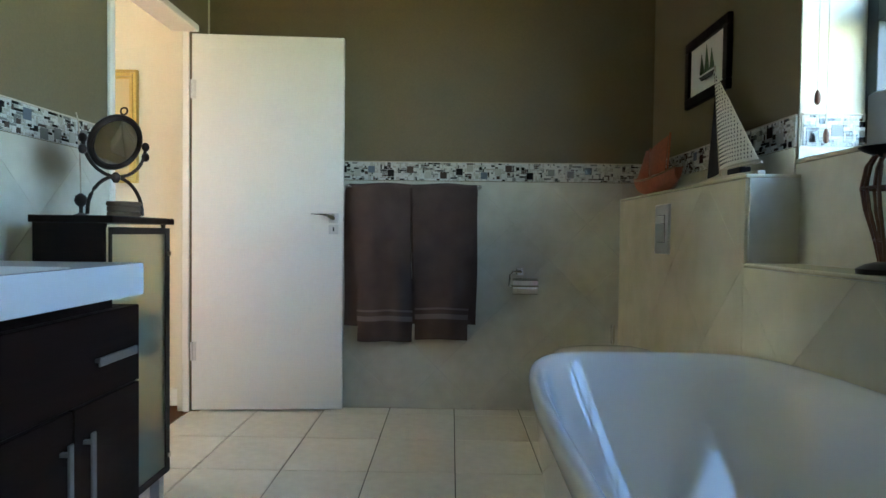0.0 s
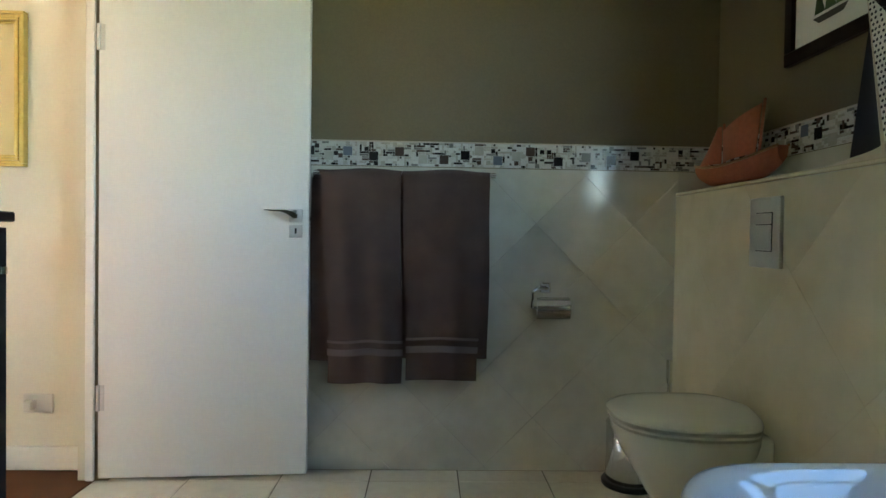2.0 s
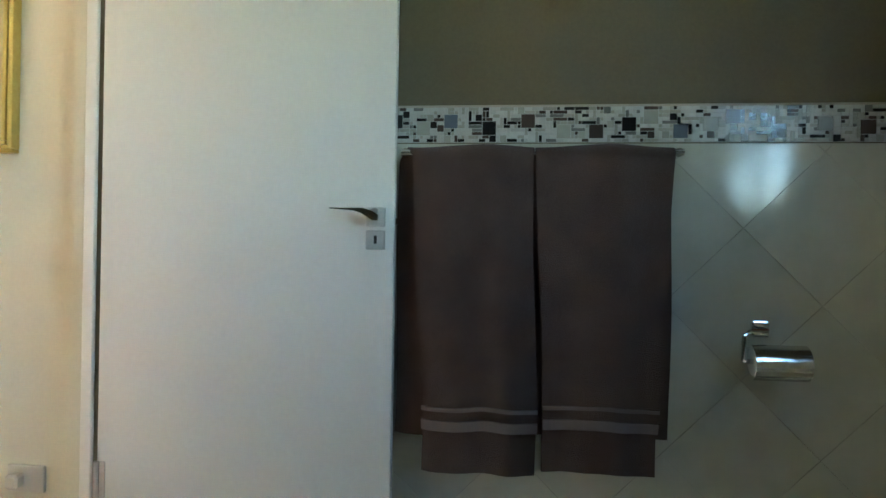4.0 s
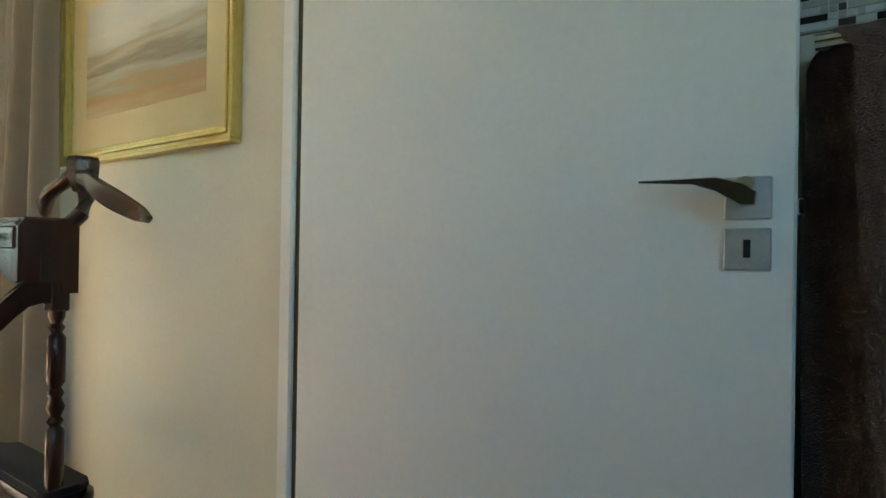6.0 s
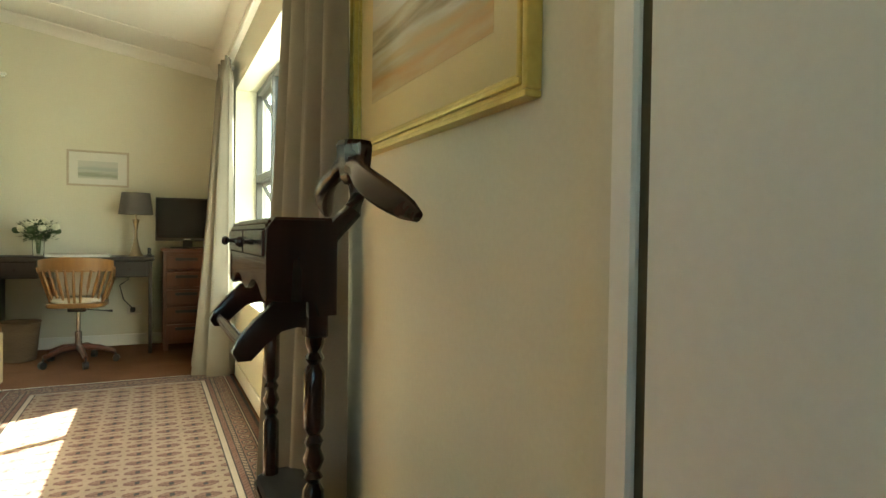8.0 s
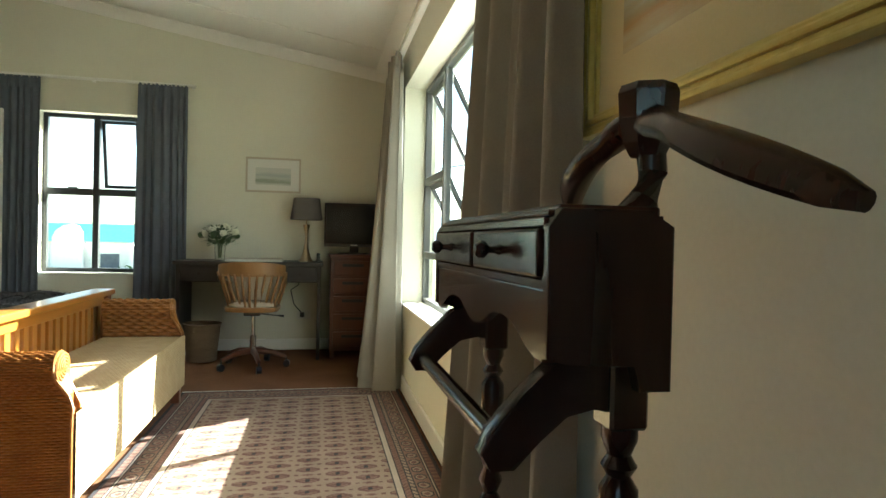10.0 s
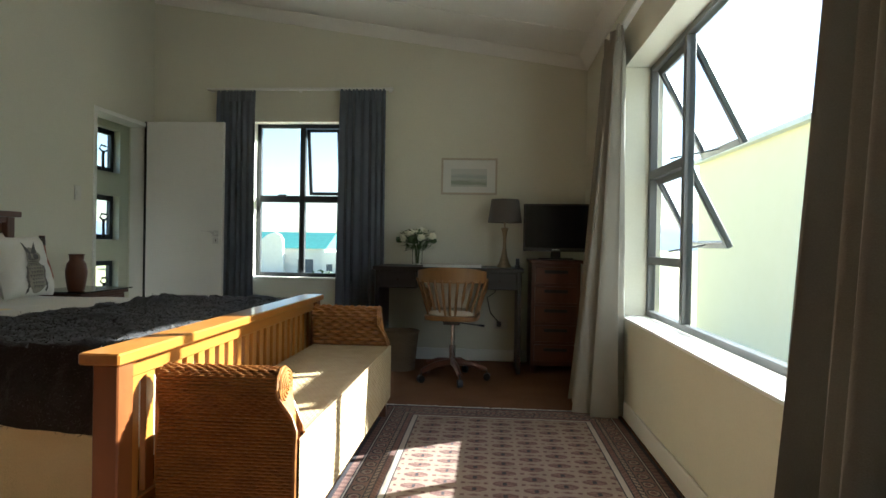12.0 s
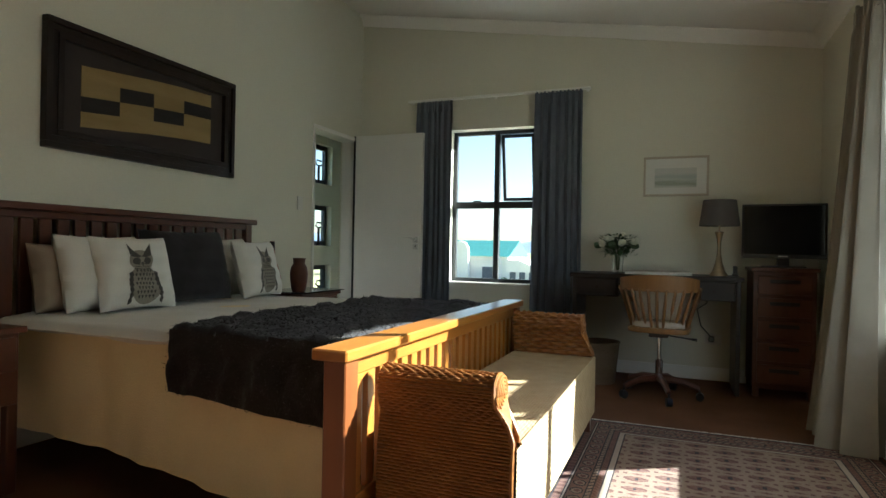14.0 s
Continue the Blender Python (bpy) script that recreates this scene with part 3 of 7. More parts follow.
# wall-hung toilet
wc = thing("toilet", (1.43, 2.72, 0.1), "cream wall-hung toilet with a closed lid", "toilet")


def oval(z, grow, n=40, front=1.19, back=1.62, half=0.198):
    pts = []
    for k in range(n):
        t = 2 * math.pi * k / n
        c, s = math.cos(t), math.sin(t)
        cx = 1.42
        ex = (cx - front + grow) if c < 0 else (back - cx)
        pts.append((cx + ex * (c if c < 0 else math.copysign(abs(c) ** 0.45, c)), 2.72 + (half + grow) * math.copysign(abs(s) ** 0.8, s), z))
    return pts


def oval_body(levels, cap=True):
    bb = bmesh.new()
    rr = [[bb.verts.new(p) for p in oval(z, g)] for z, g in levels]
    for r0, r1 in zip(rr, rr[1:]):
        for k in range(len(r0)):
            bb.faces.new((r0[k], r0[(k + 1) % len(r0)], r1[(k + 1) % len(r0)], r1[k]))
    bb.faces.new(rr[0][::-1]), bb.faces.new(rr[-1])
    bmesh.ops.recalc_face_normals(bb, faces=bb.faces[:])
    return bb


part("bowl", oval_body([(0.10, -0.165), (0.115, -0.145), (0.16, -0.115), (0.22, -0.08), (0.28, -0.045), (0.33, -0.018), (0.365, -0.004), (0.385, -0.001), (0.39, -0.008)]), CERAM, wc, "", True)
part("seat", oval_body([(0.393, -0.006), (0.396, 0.004), (0.404, 0.006), (0.408, -0.002)]), CERAM, wc, "", True)
part("lid", oval_body([(0.413, -0.002), (0.416, 0.008), (0.424, 0.010), (0.432, 0.002), (0.438, -0.022), (0.442, -0.07), (0.443, -0.12)]), CERAM, wc, "", True)
part("mount", bm_box(1.50, 1.634, 2.565, 2.875, 0.12, 0.388, 0.025, 3), CERAM, wc, "", True)
for ob in wc.children:
    ob.data.transform(Matrix.Translation((0, 0, 0.014)))

# dual flush plate on the boxing
fl = thing("flush_plate", (1.63, 2.65, 1.02), "satin steel dual flush plate on the tiled boxing", "flush plate")
part("plate", bm_box(1.622, 1.635, 2.565, 2.728, 0.905, 1.122, 0.003, 2), SATIN, fl)
# raised black plate draws the shade in the gap round the buttons
part("button_recess", bm_box(1.6205, 1.6225, 2.60, 2.69, 0.955, 1.075, 0.0005), BLACKP, fl, "black plate standing in for the shaded gap round the buttons")
part("large_button", bm_box(1.617, 1.6215, 2.603, 2.687, 0.958, 1.036, 0.002), SATIN, fl)
part("small_button", bm_box(1.617, 1.6215, 2.603, 2.687, 1.039, 1.072, 0.002), SATIN, fl)

# toilet brush in the corner and a small pedal bin behind the bowl
br = thing("toilet_brush", (1.575, 3.22, 0), "chrome toilet brush in a round holder on the floor", "toilet brush")
part("holder", bm_lathe([(0.044, 0), (0.046, 0.01), (0.046, 0.2), (0.042, 0.205), (0.042, 0.02)], (1.575, 3.22, 0.0), 24, False), CHROME, br, "", True)
part("handle", bm_tube([(1.575, 3.22, 0.02), (1.575, 3.22, 0.40), (1.575, 3.22, 0.41), (1.575, 3.22, 0.50)], [0.006, 0.006, 0.012, 0.012], 12), CHROME, br, "", True)
pb = thing("pedal_bin", (1.412, 3.195, 0), "small chrome pedal bin with a black base ring", "bin")
part("base_ring", bm_lathe([(0.098, 0.0), (0.108, 0.004), (0.110, 0.016), (0.104, 0.024), (0.092, 0.026)], (1.412, 3.195, 0.0), 40), BLACKP, pb, "black plastic base ring", True)
part("drum", bm_lathe([(0.090, 0.026), (0.093, 0.03), (0.093, 0.235), (0.090, 0.24)], (1.412, 3.195, 0.0), 40), CHROME, pb, "", True)
part("lid", bm_lathe([(0.094, 0.242), (0.095, 0.252), (0.075, 0.272), (0.035, 0.284), (0.0, 0.286)], (1.412, 3.195, 0.0), 40, False), CHROME, pb, "", True)

# towel rail and its two towels
rail = thing("towel_rail", (0.47, 3.25, 1.24), "chrome towel rail on the tiled wall", "towel rail")
part("bar", bm_tube([(0.125, 3.25, 1.235), (0.86, 3.25, 1.235)], 0.009, 12), CHROME, rail, "", True)
for x in (0.135, 0.85):
    part("post", bm_tube([(x, 3.25, 1.235), (x, 3.334, 1.235)], 0.011, 12), CHROME, rail, "", True)


def towel(x0, x1, low, seed, s0, s1, b0, b1):
    th = thing("hanging_towel", ((x0 + x1) / 2, 3.22, low), "taupe terry towel folded over the chrome rail", "towel", "towels on the rail")
    rnd = random.Random(seed)
    ph = [rnd.uniform(0, 6) for _ in range(4)]

    def fold(u, v):
        # v runs from the front hem over the bar to the back hem
        w = x1 - x0
        if v < 0.62:
            z, y = low + (1.222 - low) * (v / 0.62), 3.213
        elif v < 0.70:
            a = math.pi * (v - 0.62) / 0.08
            z, y = 1.222 + 0.03 * math.sin(a), 3.25 - 0.037 * math.cos(a)
        else:
            z, y = 1.222 - (1.20 - low) * (v - 0.70) / 0.30 * 0.93, 3.287
        hang = max(0.0, min(1.0, (1.235 - z) / 0.7))
        soft = 0.35 + 0.65 * hang
        y += soft * (0.010 * math.sin(u * 5.2 + ph[0] + 0.5 * z) + 0.006 * math.sin(u * 11 + ph[1] - 1.3 * z) + 0.0035 * math.sin(u * 17 + ph[3] + 2.0 * z))
        y += 0.006 * (2 * u - 1) ** 6
        if v >= 0.70:
            y = max(3.275, min(3.302, y))
        lean = hang * (s0 + (s1 - s0) * u)
        if v < 0.62:
            x = x0 + w * u + lean
        else:
            k = min(1.0, (v - 0.62) / 0.08)
            x = x0 + w * u + lean * (1 - k) + k * (b0 + (b1 - b0) * u)
        x += 0.003 * math.sin(z * 9 + ph[2])
        return (x, y, z + 0.004 * math.sin(u * 7 + ph[3]))
    bmt = bm_grid(fold, 44, 84, 0.014)
    part("cloth", bmt, TOWEL, th, "", True)
    for zc, h in ((low + 0.165, 0.010), (low + 0.115, 0.026)):
        def band(u, v, zc=zc, h=h):
            vv = 0.62 * ((zc + h * v) - low) / (1.222 - low)
            p = fold(u, vv)
            return (p[0], p[1] - 0.0185, p[2])
        part("woven_band", bm_grid(band, 44, 2, 0.006), TOWEL_B, th, "smooth woven towel band", True)


towel(0.160, 0.476, 0.395, 3, 0.036, 0.016, -0.045, 0.002)
towel(0.484, 0.835, 0.41, 8, 0.026, -0.040, 0.0, 0.006)

# paper holder
ph = thing("paper_holder", (1.09, 3.28, 0.70), "chrome paper holder with a curved cover on the tiled wall", "paper holder")
part("mount", bm_box(1.062, 1.108, 3.321, 3.334, 0.755, 0.80, 0.006, 2), CHROME, ph)
part("arm", bm_tube([(1.085, 3.325, 0.778), (1.085, 3.285, 0.778), (1.04, 3.27, 0.778), (1.022, 3.265, 0.765), (1.02, 3.265, 0.70)], 0.006, 8), CHROME, ph, "", True)
part("spindle", bm_tube([(1.02, 3.265, 0.70), (1.172, 3.265, 0.70)], 0.007, 8), CHROME, ph, "", True)
part("cover", bm_grid(lambda u, v: (1.035 + 0.135 * u, 3.265 - 0.046 * math.sin(v * 2.4 + 0.2), 0.698 + 0.046 * math.cos(v * 2.4 + 0.2)), 6, 12, 0.002), CHROME, ph, "curved chrome cover", True)
part("roll", bm_tube([(1.045, 3.268, 0.698), (1.16, 3.268, 0.698)], 0.036, 20), PAPER, ph, "nearly empty paper roll", True)

# vanity unit
va = thing("vanity_unit", (-0.44, 1.15, 0), "espresso brown vanity cabinet with steel handles", "vanity")
part("body", bm_box(BW + 0.012, -0.245, 0.5, 1.655, 0.12, 0.795, 0.003), ESPRESSO, va)
part("drawer_front", bm_box(-0.244, -0.214, 1.10, 1.738, 0.545, 0.765, 0.002), ESPRESSO, va)
part("drawer_front", bm_box(-0.244, -0.214, 0.5, 1.095, 0.545, 0.765, 0.002), ESPRESSO, va)
part("side_panel", bm_box(BW + 0.012, -0.245, 1.656, 1.736, 0.10, 0.765, 0.002), ESPRESSO, va)
for y0, y1, hy in ((1.435, 1.738, 1.475), (1.13, 1.43, 1.385), (0.85, 1.125, 0.89), (0.5, 0.845, 0.80)):
    dr = part("door", bm_box(-0.244, -0.214, y0, y1, 0.13, 0.54, 0.002), ESPRESSO, va)
    hb = bmesh.new()
    bm_box(-0.194, -0.187, hy - 0.009, hy + 0.009, 0.265, 0.475, 0.002, bm=hb)
    for zz in (0.285, 0.445):
        bm_box(-0.215, -0.193, hy - 0.006, hy + 0.006, zz, zz + 0.01, bm=hb)
    part("handle", hb, SATIN_D, dr, "flat brushed steel handle")
hb = bmesh.new()
bm_box(-0.194, -0.187, 1.50, 1.68, 0.632, 0.656, 0.002, bm=hb)
for yy in (1.52, 1.65):
    bm_box(-0.215, -0.193, yy, yy + 0.01, 0.638, 0.648, bm=hb)
part("handle", hb, SATIN_D, va, "flat brushed steel handle")
for yy in (0.53, 1.62):
    part("leg", bm_box(-0.30, -0.26, yy, yy + 0.04, 0.0, 0.12, 0.002), SATIN, va, "square steel leg")
ba = thing("basin_top", (-0.44, 1.1, 0.795), "thick white moulded basin top on the vanity", "basin")
b = bmesh.new()
outer = rounded(BW + 0.013, -0.195, 0.45, 1.736, 0.012, 3)
inner = rounded(BW + 0.09, -0.23, 0.62, 1.5, 0.06, 3)
levels = [(outer, 0.797), (outer, 0.884), (outer, 0.887), (inner, 0.886), (rounded(BW + 0.11, -0.25, 0.65, 1.47, 0.06, 3), 0.81)]
rings = [[b.verts.new((x, y, z)) for x, y in o] for o, z in levels]
for r0, r1 in zip(rings, rings[1:]):
    for k in range(len(r0)):
        b.faces.new((r0[k], r0[(k + 1) % len(r0)], r1[(k + 1) % len(r0)], r1[k]))
b.faces.new(rings[0][::-1]), b.faces.new(rings[-1])
bmesh.ops.recalc_face_normals(b, faces=b.faces[:])
part("slab", b, WHITE_L, ba)

# frosted glass side cabinet
to = thing("glass_cabinet", (-0.46, 1.95, 0), "espresso cabinet with a frosted glass door and steel legs", "cabinet")
part("top", bm_box(-0.548, -0.297, 1.742, 2.14, 1.002, 1.024, 0.003), ESPRESSO, to)
part("side_panel", bm_box(-0.54, -0.325, 1.75, 1.768, 0.11, 1.002, 0.002), ESPRESSO, to)
part("glass_side", bm_box(-0.53, -0.335, 2.118, 2.124, 0.128, 1.0, 0.001), FROST, to, "frosted glass side")
for xx in (-0.54, -0.334):
    part("side_stile", bm_box(xx, xx + 0.01, 2.112, 2.13, 0.11, 1.002, 0.001), ESPRESSO, to)
part("back_panel", bm_box(-0.54, -0.534, 1.768, 2.112, 0.11, 1.002, 0.001), FROST, to, "frosted glass back")
part("bottom_panel", bm_box(-0.528, -0.325, 1.768, 2.112, 0.11, 0.128), ESPRESSO, to)
part("shelf", bm_box(-0.528, -0.325, 1.768, 2.112, 0.555, 0.57), ESPRESSO, to)
fd = part("glass_door", bm_box(-0.32, -0.314, 1.752, 2.128, 0.115, 0.99, 0.001), FROST, to, "frosted glass door")
for y0, y1, z0, z1 in ((1.752, 1.765, 0.115, 0.99), (2.098, 2.128, 0.115, 0.99), (1.765, 2.098, 0.115, 0.14), (1.765, 2.098, 0.968, 0.99)):
    part("door_rail", bm_box(-0.3135, -0.308, y0, y1, z0, z1, 0.001), DARKDESK, fd, "dark door edge")
for zz in (0.18, 0.90):
    part("hinge", bm_tube([(-0.304, 2.112, zz - 0.008), (-0.304, 2.112, zz + 0.008)], 0.008, 10), CHROME, fd, "chrome hinge stud", True)
for xx in (-0.53, -0.36):
    for yy in (1.76, 2.085):
        part("leg", bm_box(xx, xx + 0.035, yy, yy + 0.035, 0.0, 0.11, 0.002), SATIN, to, "square steel leg")
for zz, hh in ((0.571, 0.12), (0.129, 0.16)):
    tw = thing("folded_towel", (-0.46, 1.95, zz), "blue towels folded on the cabinet shelf", "towel")
    for k in range(2):
        part("fold", bm_box(-0.52, -0.328, 1.86, 2.09, zz + k * hh / 2, zz + (k + 1) * hh / 2 - 0.003, 0.02, 3), BLUETOWEL, tw, "", True)

# swivel mirror on a scrolled stand
mi = thing("vanity_mirror", (-0.44, 1.98, 1.02), "round bronze swivel mirror on a scrolled iron stand", "mirror")
MC, tilt = Vector((-0.405, 1.955, 1.268)), Matrix.Rotation(radians(66), 4, "Z") @ Matrix.Rotation(radians(22), 4, "X")


def ring_pts(r, n=32, flat=1.0):
    return [MC + (tilt @ Vector((r * math.cos(2 * math.pi * k / n), 0, flat * r * math.sin(2 * math.pi * k / n)))) for k in range(n + 1)]


part("rim", bm_tube(ring_pts(0.084), 0.011, 8), IRON, mi, "", True)
part("looking_glass", place(bm_lathe([(0.081, -0.004), (0.081, 0.004)], (0, 0, 0), 40), Matrix.Translation(MC) @ tilt @ Matrix.Rotation(radians(90), 4, "X")), MIRROR, mi, "round looking glass")
part("loop", bm_tube([MC + tilt @ Vector((0.012 * math.cos(a), 0, 0.107 + 0.012 * math.sin(a))) for a in [k * 0.7 for k in range(10)]], 0.003, 6), IRON, mi, "", True)
yoke = [MC + (Matrix.Rotation(radians(66), 4, "Z") @ Vector((0.112 * math.cos(a), 0, 0.112 * math.sin(a)))) for a in [math.pi * (1 + k / 16) for k in range(17)]]
part("yoke", bm_tube(yoke, 0.006, 8), IRON, mi, "", True)
for e in (yoke[0], yoke[-1]):
    kb = bmesh.new()
    for off in ((0, 0, 0.0), (0, 0, -0.035)):
        bmesh.ops.create_icosphere(kb, subdivisions=2, radius=0.013, matrix=Matrix.Translation(e + Vector(off)) @ Matrix.Diagonal((1, 1, 1.25, 1)))
    part("leaf_knob", kb, IRON, mi, "", True)
foot = MC + Vector((0, 0, -0.112))
for sx in (-1, 1):
    leg = [foot + Vector((sx * 0.085 * math.sin(q3 * 1.6) ** 0.8 * 0.5, sx * 0.085 * math.sin(q3 * 1.6) ** 0.8, (1.0305 - foot.z) * q3 ** 1.5)) for q3 in [k / 8 for k in range(9)]]
    part("scroll_leg", bm_tube(leg, 0.006, 8), IRON, mi, "", True)
part("collar", bm_lathe([(0.006, -0.02), (0.014, -0.008), (0.014, 0.004), (0.006, 0.014)], foot, 12), IRON, mi, "", True)

# woven coaster box and the little hanging ornament on the cabinet
bx = thing("raffia_box", (-0.378, 1.955, 1.024), "round woven raffia box on the cabinet", "box")
part("body", bm_lathe([(0.045, 0), (0.05, 0.004), (0.05, 0.014), (0.046, 0.017), (0.05, 0.02), (0.05, 0.032), (0.046, 0.036)], (-0.378, 1.955, 1.024), 24), RAFFIA, bx, "", True)
part("lid", bm_lathe([(0.052, 0.037), (0.053, 0.042), (0.05, 0.05), (0.0, 0.052)], (-0.378, 1.955, 1.024), 24, False), RAFFIA, bx, "", True)
orn = thing("beaded_ornament", (-0.505, 1.93, 1.024), "small dark bead finial with a hanging cord", "ornament")
part("finial", bm_lathe([(0.022, 0), (0.024, 0.004), (0.006, 0.012), (0.006, 0.03), (0.016, 0.04), (0.02, 0.052), (0.016, 0.066), (0.004, 0.075)], (-0.505, 1.93, 1.024), 16), IRON, orn, "", True)
part("cord", bm_tube([(-0.505, 1.93, 1.094), (-0.507, 1.93, 1.2), (-0.512, 1.93, 1.33), (-0.52, 1.93, 1.36)], 0.0022, 6), BEIGE, orn, "pale cord", True)

# framed boat print on the window wall
pf = thing("boat_picture", (1.8, 2.64, 1.66), "small dark framed print of a green sailing boat", "picture")
y0, y1, z0, z1 = 2.41, 2.845, 1.575, 1.88
for a in ((y0, y1, z0, z0 + 0.045), (y0, y1, z1 - 0.045, z1)):
    part("frame_rail", bm_box(1.786, 1.809, a[0], a[1], a[2], a[3], 0.004), DARKFR, pf)
for a in ((y0, y0 + 0.045), (y1 - 0.045, y1)):
    part("frame_rail", bm_box(1.786, 1.809, a[0], a[1], z0 + 0.045, z1 - 0.045, 0.004), DARKFR, pf)
part("mount", bm_box(1.799, 1.806, y0 + 0.045, y1 - 0.045, z0 + 0.045, z1 - 0.045), PAPER, pf, "white mount")
for dy, h in ((-0.05, 0.09), (0.0, 0.12), (0.05, 0.09)):
    part("printed_sail", bm_prism([(2.63 + dy - 0.026, 1.70), (2.63 + dy + 0.022, 1.70), (2.63 + dy + 0.005, 1.70 + h)], 0.0015, Matrix.Translation((1.7972, 0, 0)) @ YZ), LEAF, pf, "green printed sail")
part("printed_hull", bm_prism([(2.55, 1.69), (2.57, 1.67), (2.68, 1.67), (2.71, 1.69)], 0.0015, Matrix.Translation((1.7972, 0, 0)) @ YZ), INK, pf)

# model boats on the ledge
def sail_sheet(a, b2, c, belly, n=10):
    a, b2, c = Vector(a), Vector(b2), Vector(c)
    def fn(u, v):
        p = a.lerp(b2, u).lerp(c, v)
        return p + Vector((belly * math.sin(math.pi * u) * (1 - v), 0, 0))
    return bm_grid(fn, n, n, 0.003)


bo = thing("model_yacht", (1.72, 2.25, 1.185), "model yacht with a spotted white sail and a navy sail", "model boat")
hull = [(0, 0.012), (0.10, 0.03), (0.24, 0.038), (0.38, 0.03), (0.51, 0.002), (0.51, -0.002), (0.38, -0.03), (0.24, -0.038), (0.10, -0.03), (0, -0.012)]
part("hull", bm_prism([(1.992 + u, v) for u, v in hull], 0.02, Matrix(((0, 1, 0, 1.72), (1, 0, 0, 0), (0, 0, 1, 1.1845), (0, 0, 0, 1))), 0.005), BEIGE, bo, "pale wooden hull", True)
FOOT, CLEW, PEAK = Vector((1.716, 2.285, 1.238)), Vector((1.716, 2.005, 1.243)), Vector((1.719, 2.362, 1.628))
part("mast", bm_tube([(1.72, 2.292, 1.203), (1.72, 2.368, 1.65)], [0.006, 0.004], 8), BEIGE, bo, "", True)
sl = part("main_sail", sail_sheet(FOOT, CLEW, PEAK, -0.02), SHEET, bo, "white spotted sail", True)
dots = bmesh.new()
for j in range(1, 27):
    v = j / 27
    n = int(16 * (1 - v)) + 1
    for i in range(n):
        u = (i + (0.75 if j % 2 else 0.3)) / n
        if u < 0.97:
            p = FOOT.lerp(CLEW, u).lerp(PEAK, v) + Vector((-0.02 * math.sin(math.pi * u) * (1 - v) - 0.004, 0, 0))
            bmesh.ops.create_circle(dots, cap_ends=True, segments=7, radius=0.0043, matrix=Matrix.Translation(p) @ Matrix.Rotation(radians(90), 4, "Y"))
part("sail_spots", dots, NAVY, sl, "small dark printed spots")
part("fore_sail", sail_sheet((1.725, 2.298, 1.238), (1.725, 2.42, 1.215), (1.722, 2.352, 1.585), 0.012), NAVY, bo, "navy cloth sail", True)
part("boom", bm_tube([(1.716, 2.29, 1.236), (1.716, 1.985, 1.232)], 0.004, 8), BEIGE, bo, "", True)
part("winch", bm_box(1.70, 1.74, 2.10, 2.20, 1.2035, 1.229, 0.004), NAVY, bo)
bo2 = thing("model_dhow", (1.72, 3.0, 1.19), "terracotta coloured wooden model boat with two sails", "model boat")


def hull_ring(s):
    w = 0.062 * math.sin(math.pi * (0.06 + 0.9 * s)) ** 0.6
    y = 3.30 - 0.58 * s
    up = 0.034 * (2 * s - 1) ** 2
    low = 1.1845 + 0.055 * abs(2 * s - 1) ** 2.4
    return [(1.72 - w, y, 1.262 + up), (1.72 - w * 0.92, y, 1.235 + up), (1.72 - w * 0.62, y, low + 0.014), (1.72, y, low), (1.72 + w * 0.62, y, low + 0.014), (1.72 + w * 0.92, y, 1.235 + up), (1.72 + w, y, 1.262 + up)]


b = bmesh.new()
rr = [[b.verts.new(p) for p in hull_ring(k / 18)] for k in range(19)]
for r0, r1 in zip(rr, rr[1:]):
    for k in range(6):
        b.faces.new((r0[k], r0[k + 1], r1[k + 1], r1[k]))
    b.faces.new((r0[6], r0[0], r1[0], r1[6]))
b.faces.new(rr[0]), b.faces.new(rr[-1][::-1])
bmesh.ops.recalc_face_normals(b, faces=b.faces[:])
part("hull", b, TERRA, bo2, "", True)
for e in (0, 6):
    part("gunwale", bm_tube([hull_ring(k / 18)[e] for k in range(19)], 0.005, 6), OAK, bo2, "pale rail", True)
for y0, y1, z1 in ((2.865, 2.83, 1.47), (3.10, 3.108, 1.435)):
    part("mast", bm_tube([(1.72, y0, 1.262), (1.72, y1, z1)], 0.005, 8), TERRA, bo2, "", True)
for a, c, p1, p2 in (((2.87, 1.288), (3.09, 1.282), (2.835, 1.455), (3.10, 1.405)), ((3.115, 1.283), (3.305, 1.288), (3.112, 1.425), (3.128, 1.418))):
    def lug(u, v, a=a, c=c, p1=p1, p2=p2):
        y = (a[0] * (1 - u) + c[0] * u) * (1 - v) + (p1[0] * (1 - u) + p2[0] * u) * v
        z = (a[1] * (1 - u) + c[1] * u) * (1 - v) + (p1[1] * (1 - u) + p2[1] * u) * v
        return (1.714 - 0.022 * math.sin(math.pi * u) * (1 - 0.4 * v), y, z)
    part("sail", bm_grid(lug, 8, 8, 0.003), TERRA, bo2, "", True)

# rattan lantern with a candle on the low ledge
la = thing("rattan_lantern", (1.735, 1.35, 0.9), "brown rattan lantern holding a white pillar candle", "lantern")
LC = (1.712, 1.395, 0.9)
part("base", bm_lathe([(0.065, 0), (0.066, 0.012), (0.05, 0.022), (0.022, 0.03)], LC, 24), IRON, la, "", True)
lp = [(0.02, 0.03), (0.03, 0.08), (0.05, 0.15), (0.058, 0.2), (0.05, 0.25), (0.035, 0.275)]
for k in range(12):
    a = 2 * math.pi * k / 12
    part("cane", bm_tube([(LC[0] + r * math.cos(a), LC[1] + r * math.sin(a), LC[2] + z) for r, z in lp], 0.0042, 6), RATTAN, la, "", True)
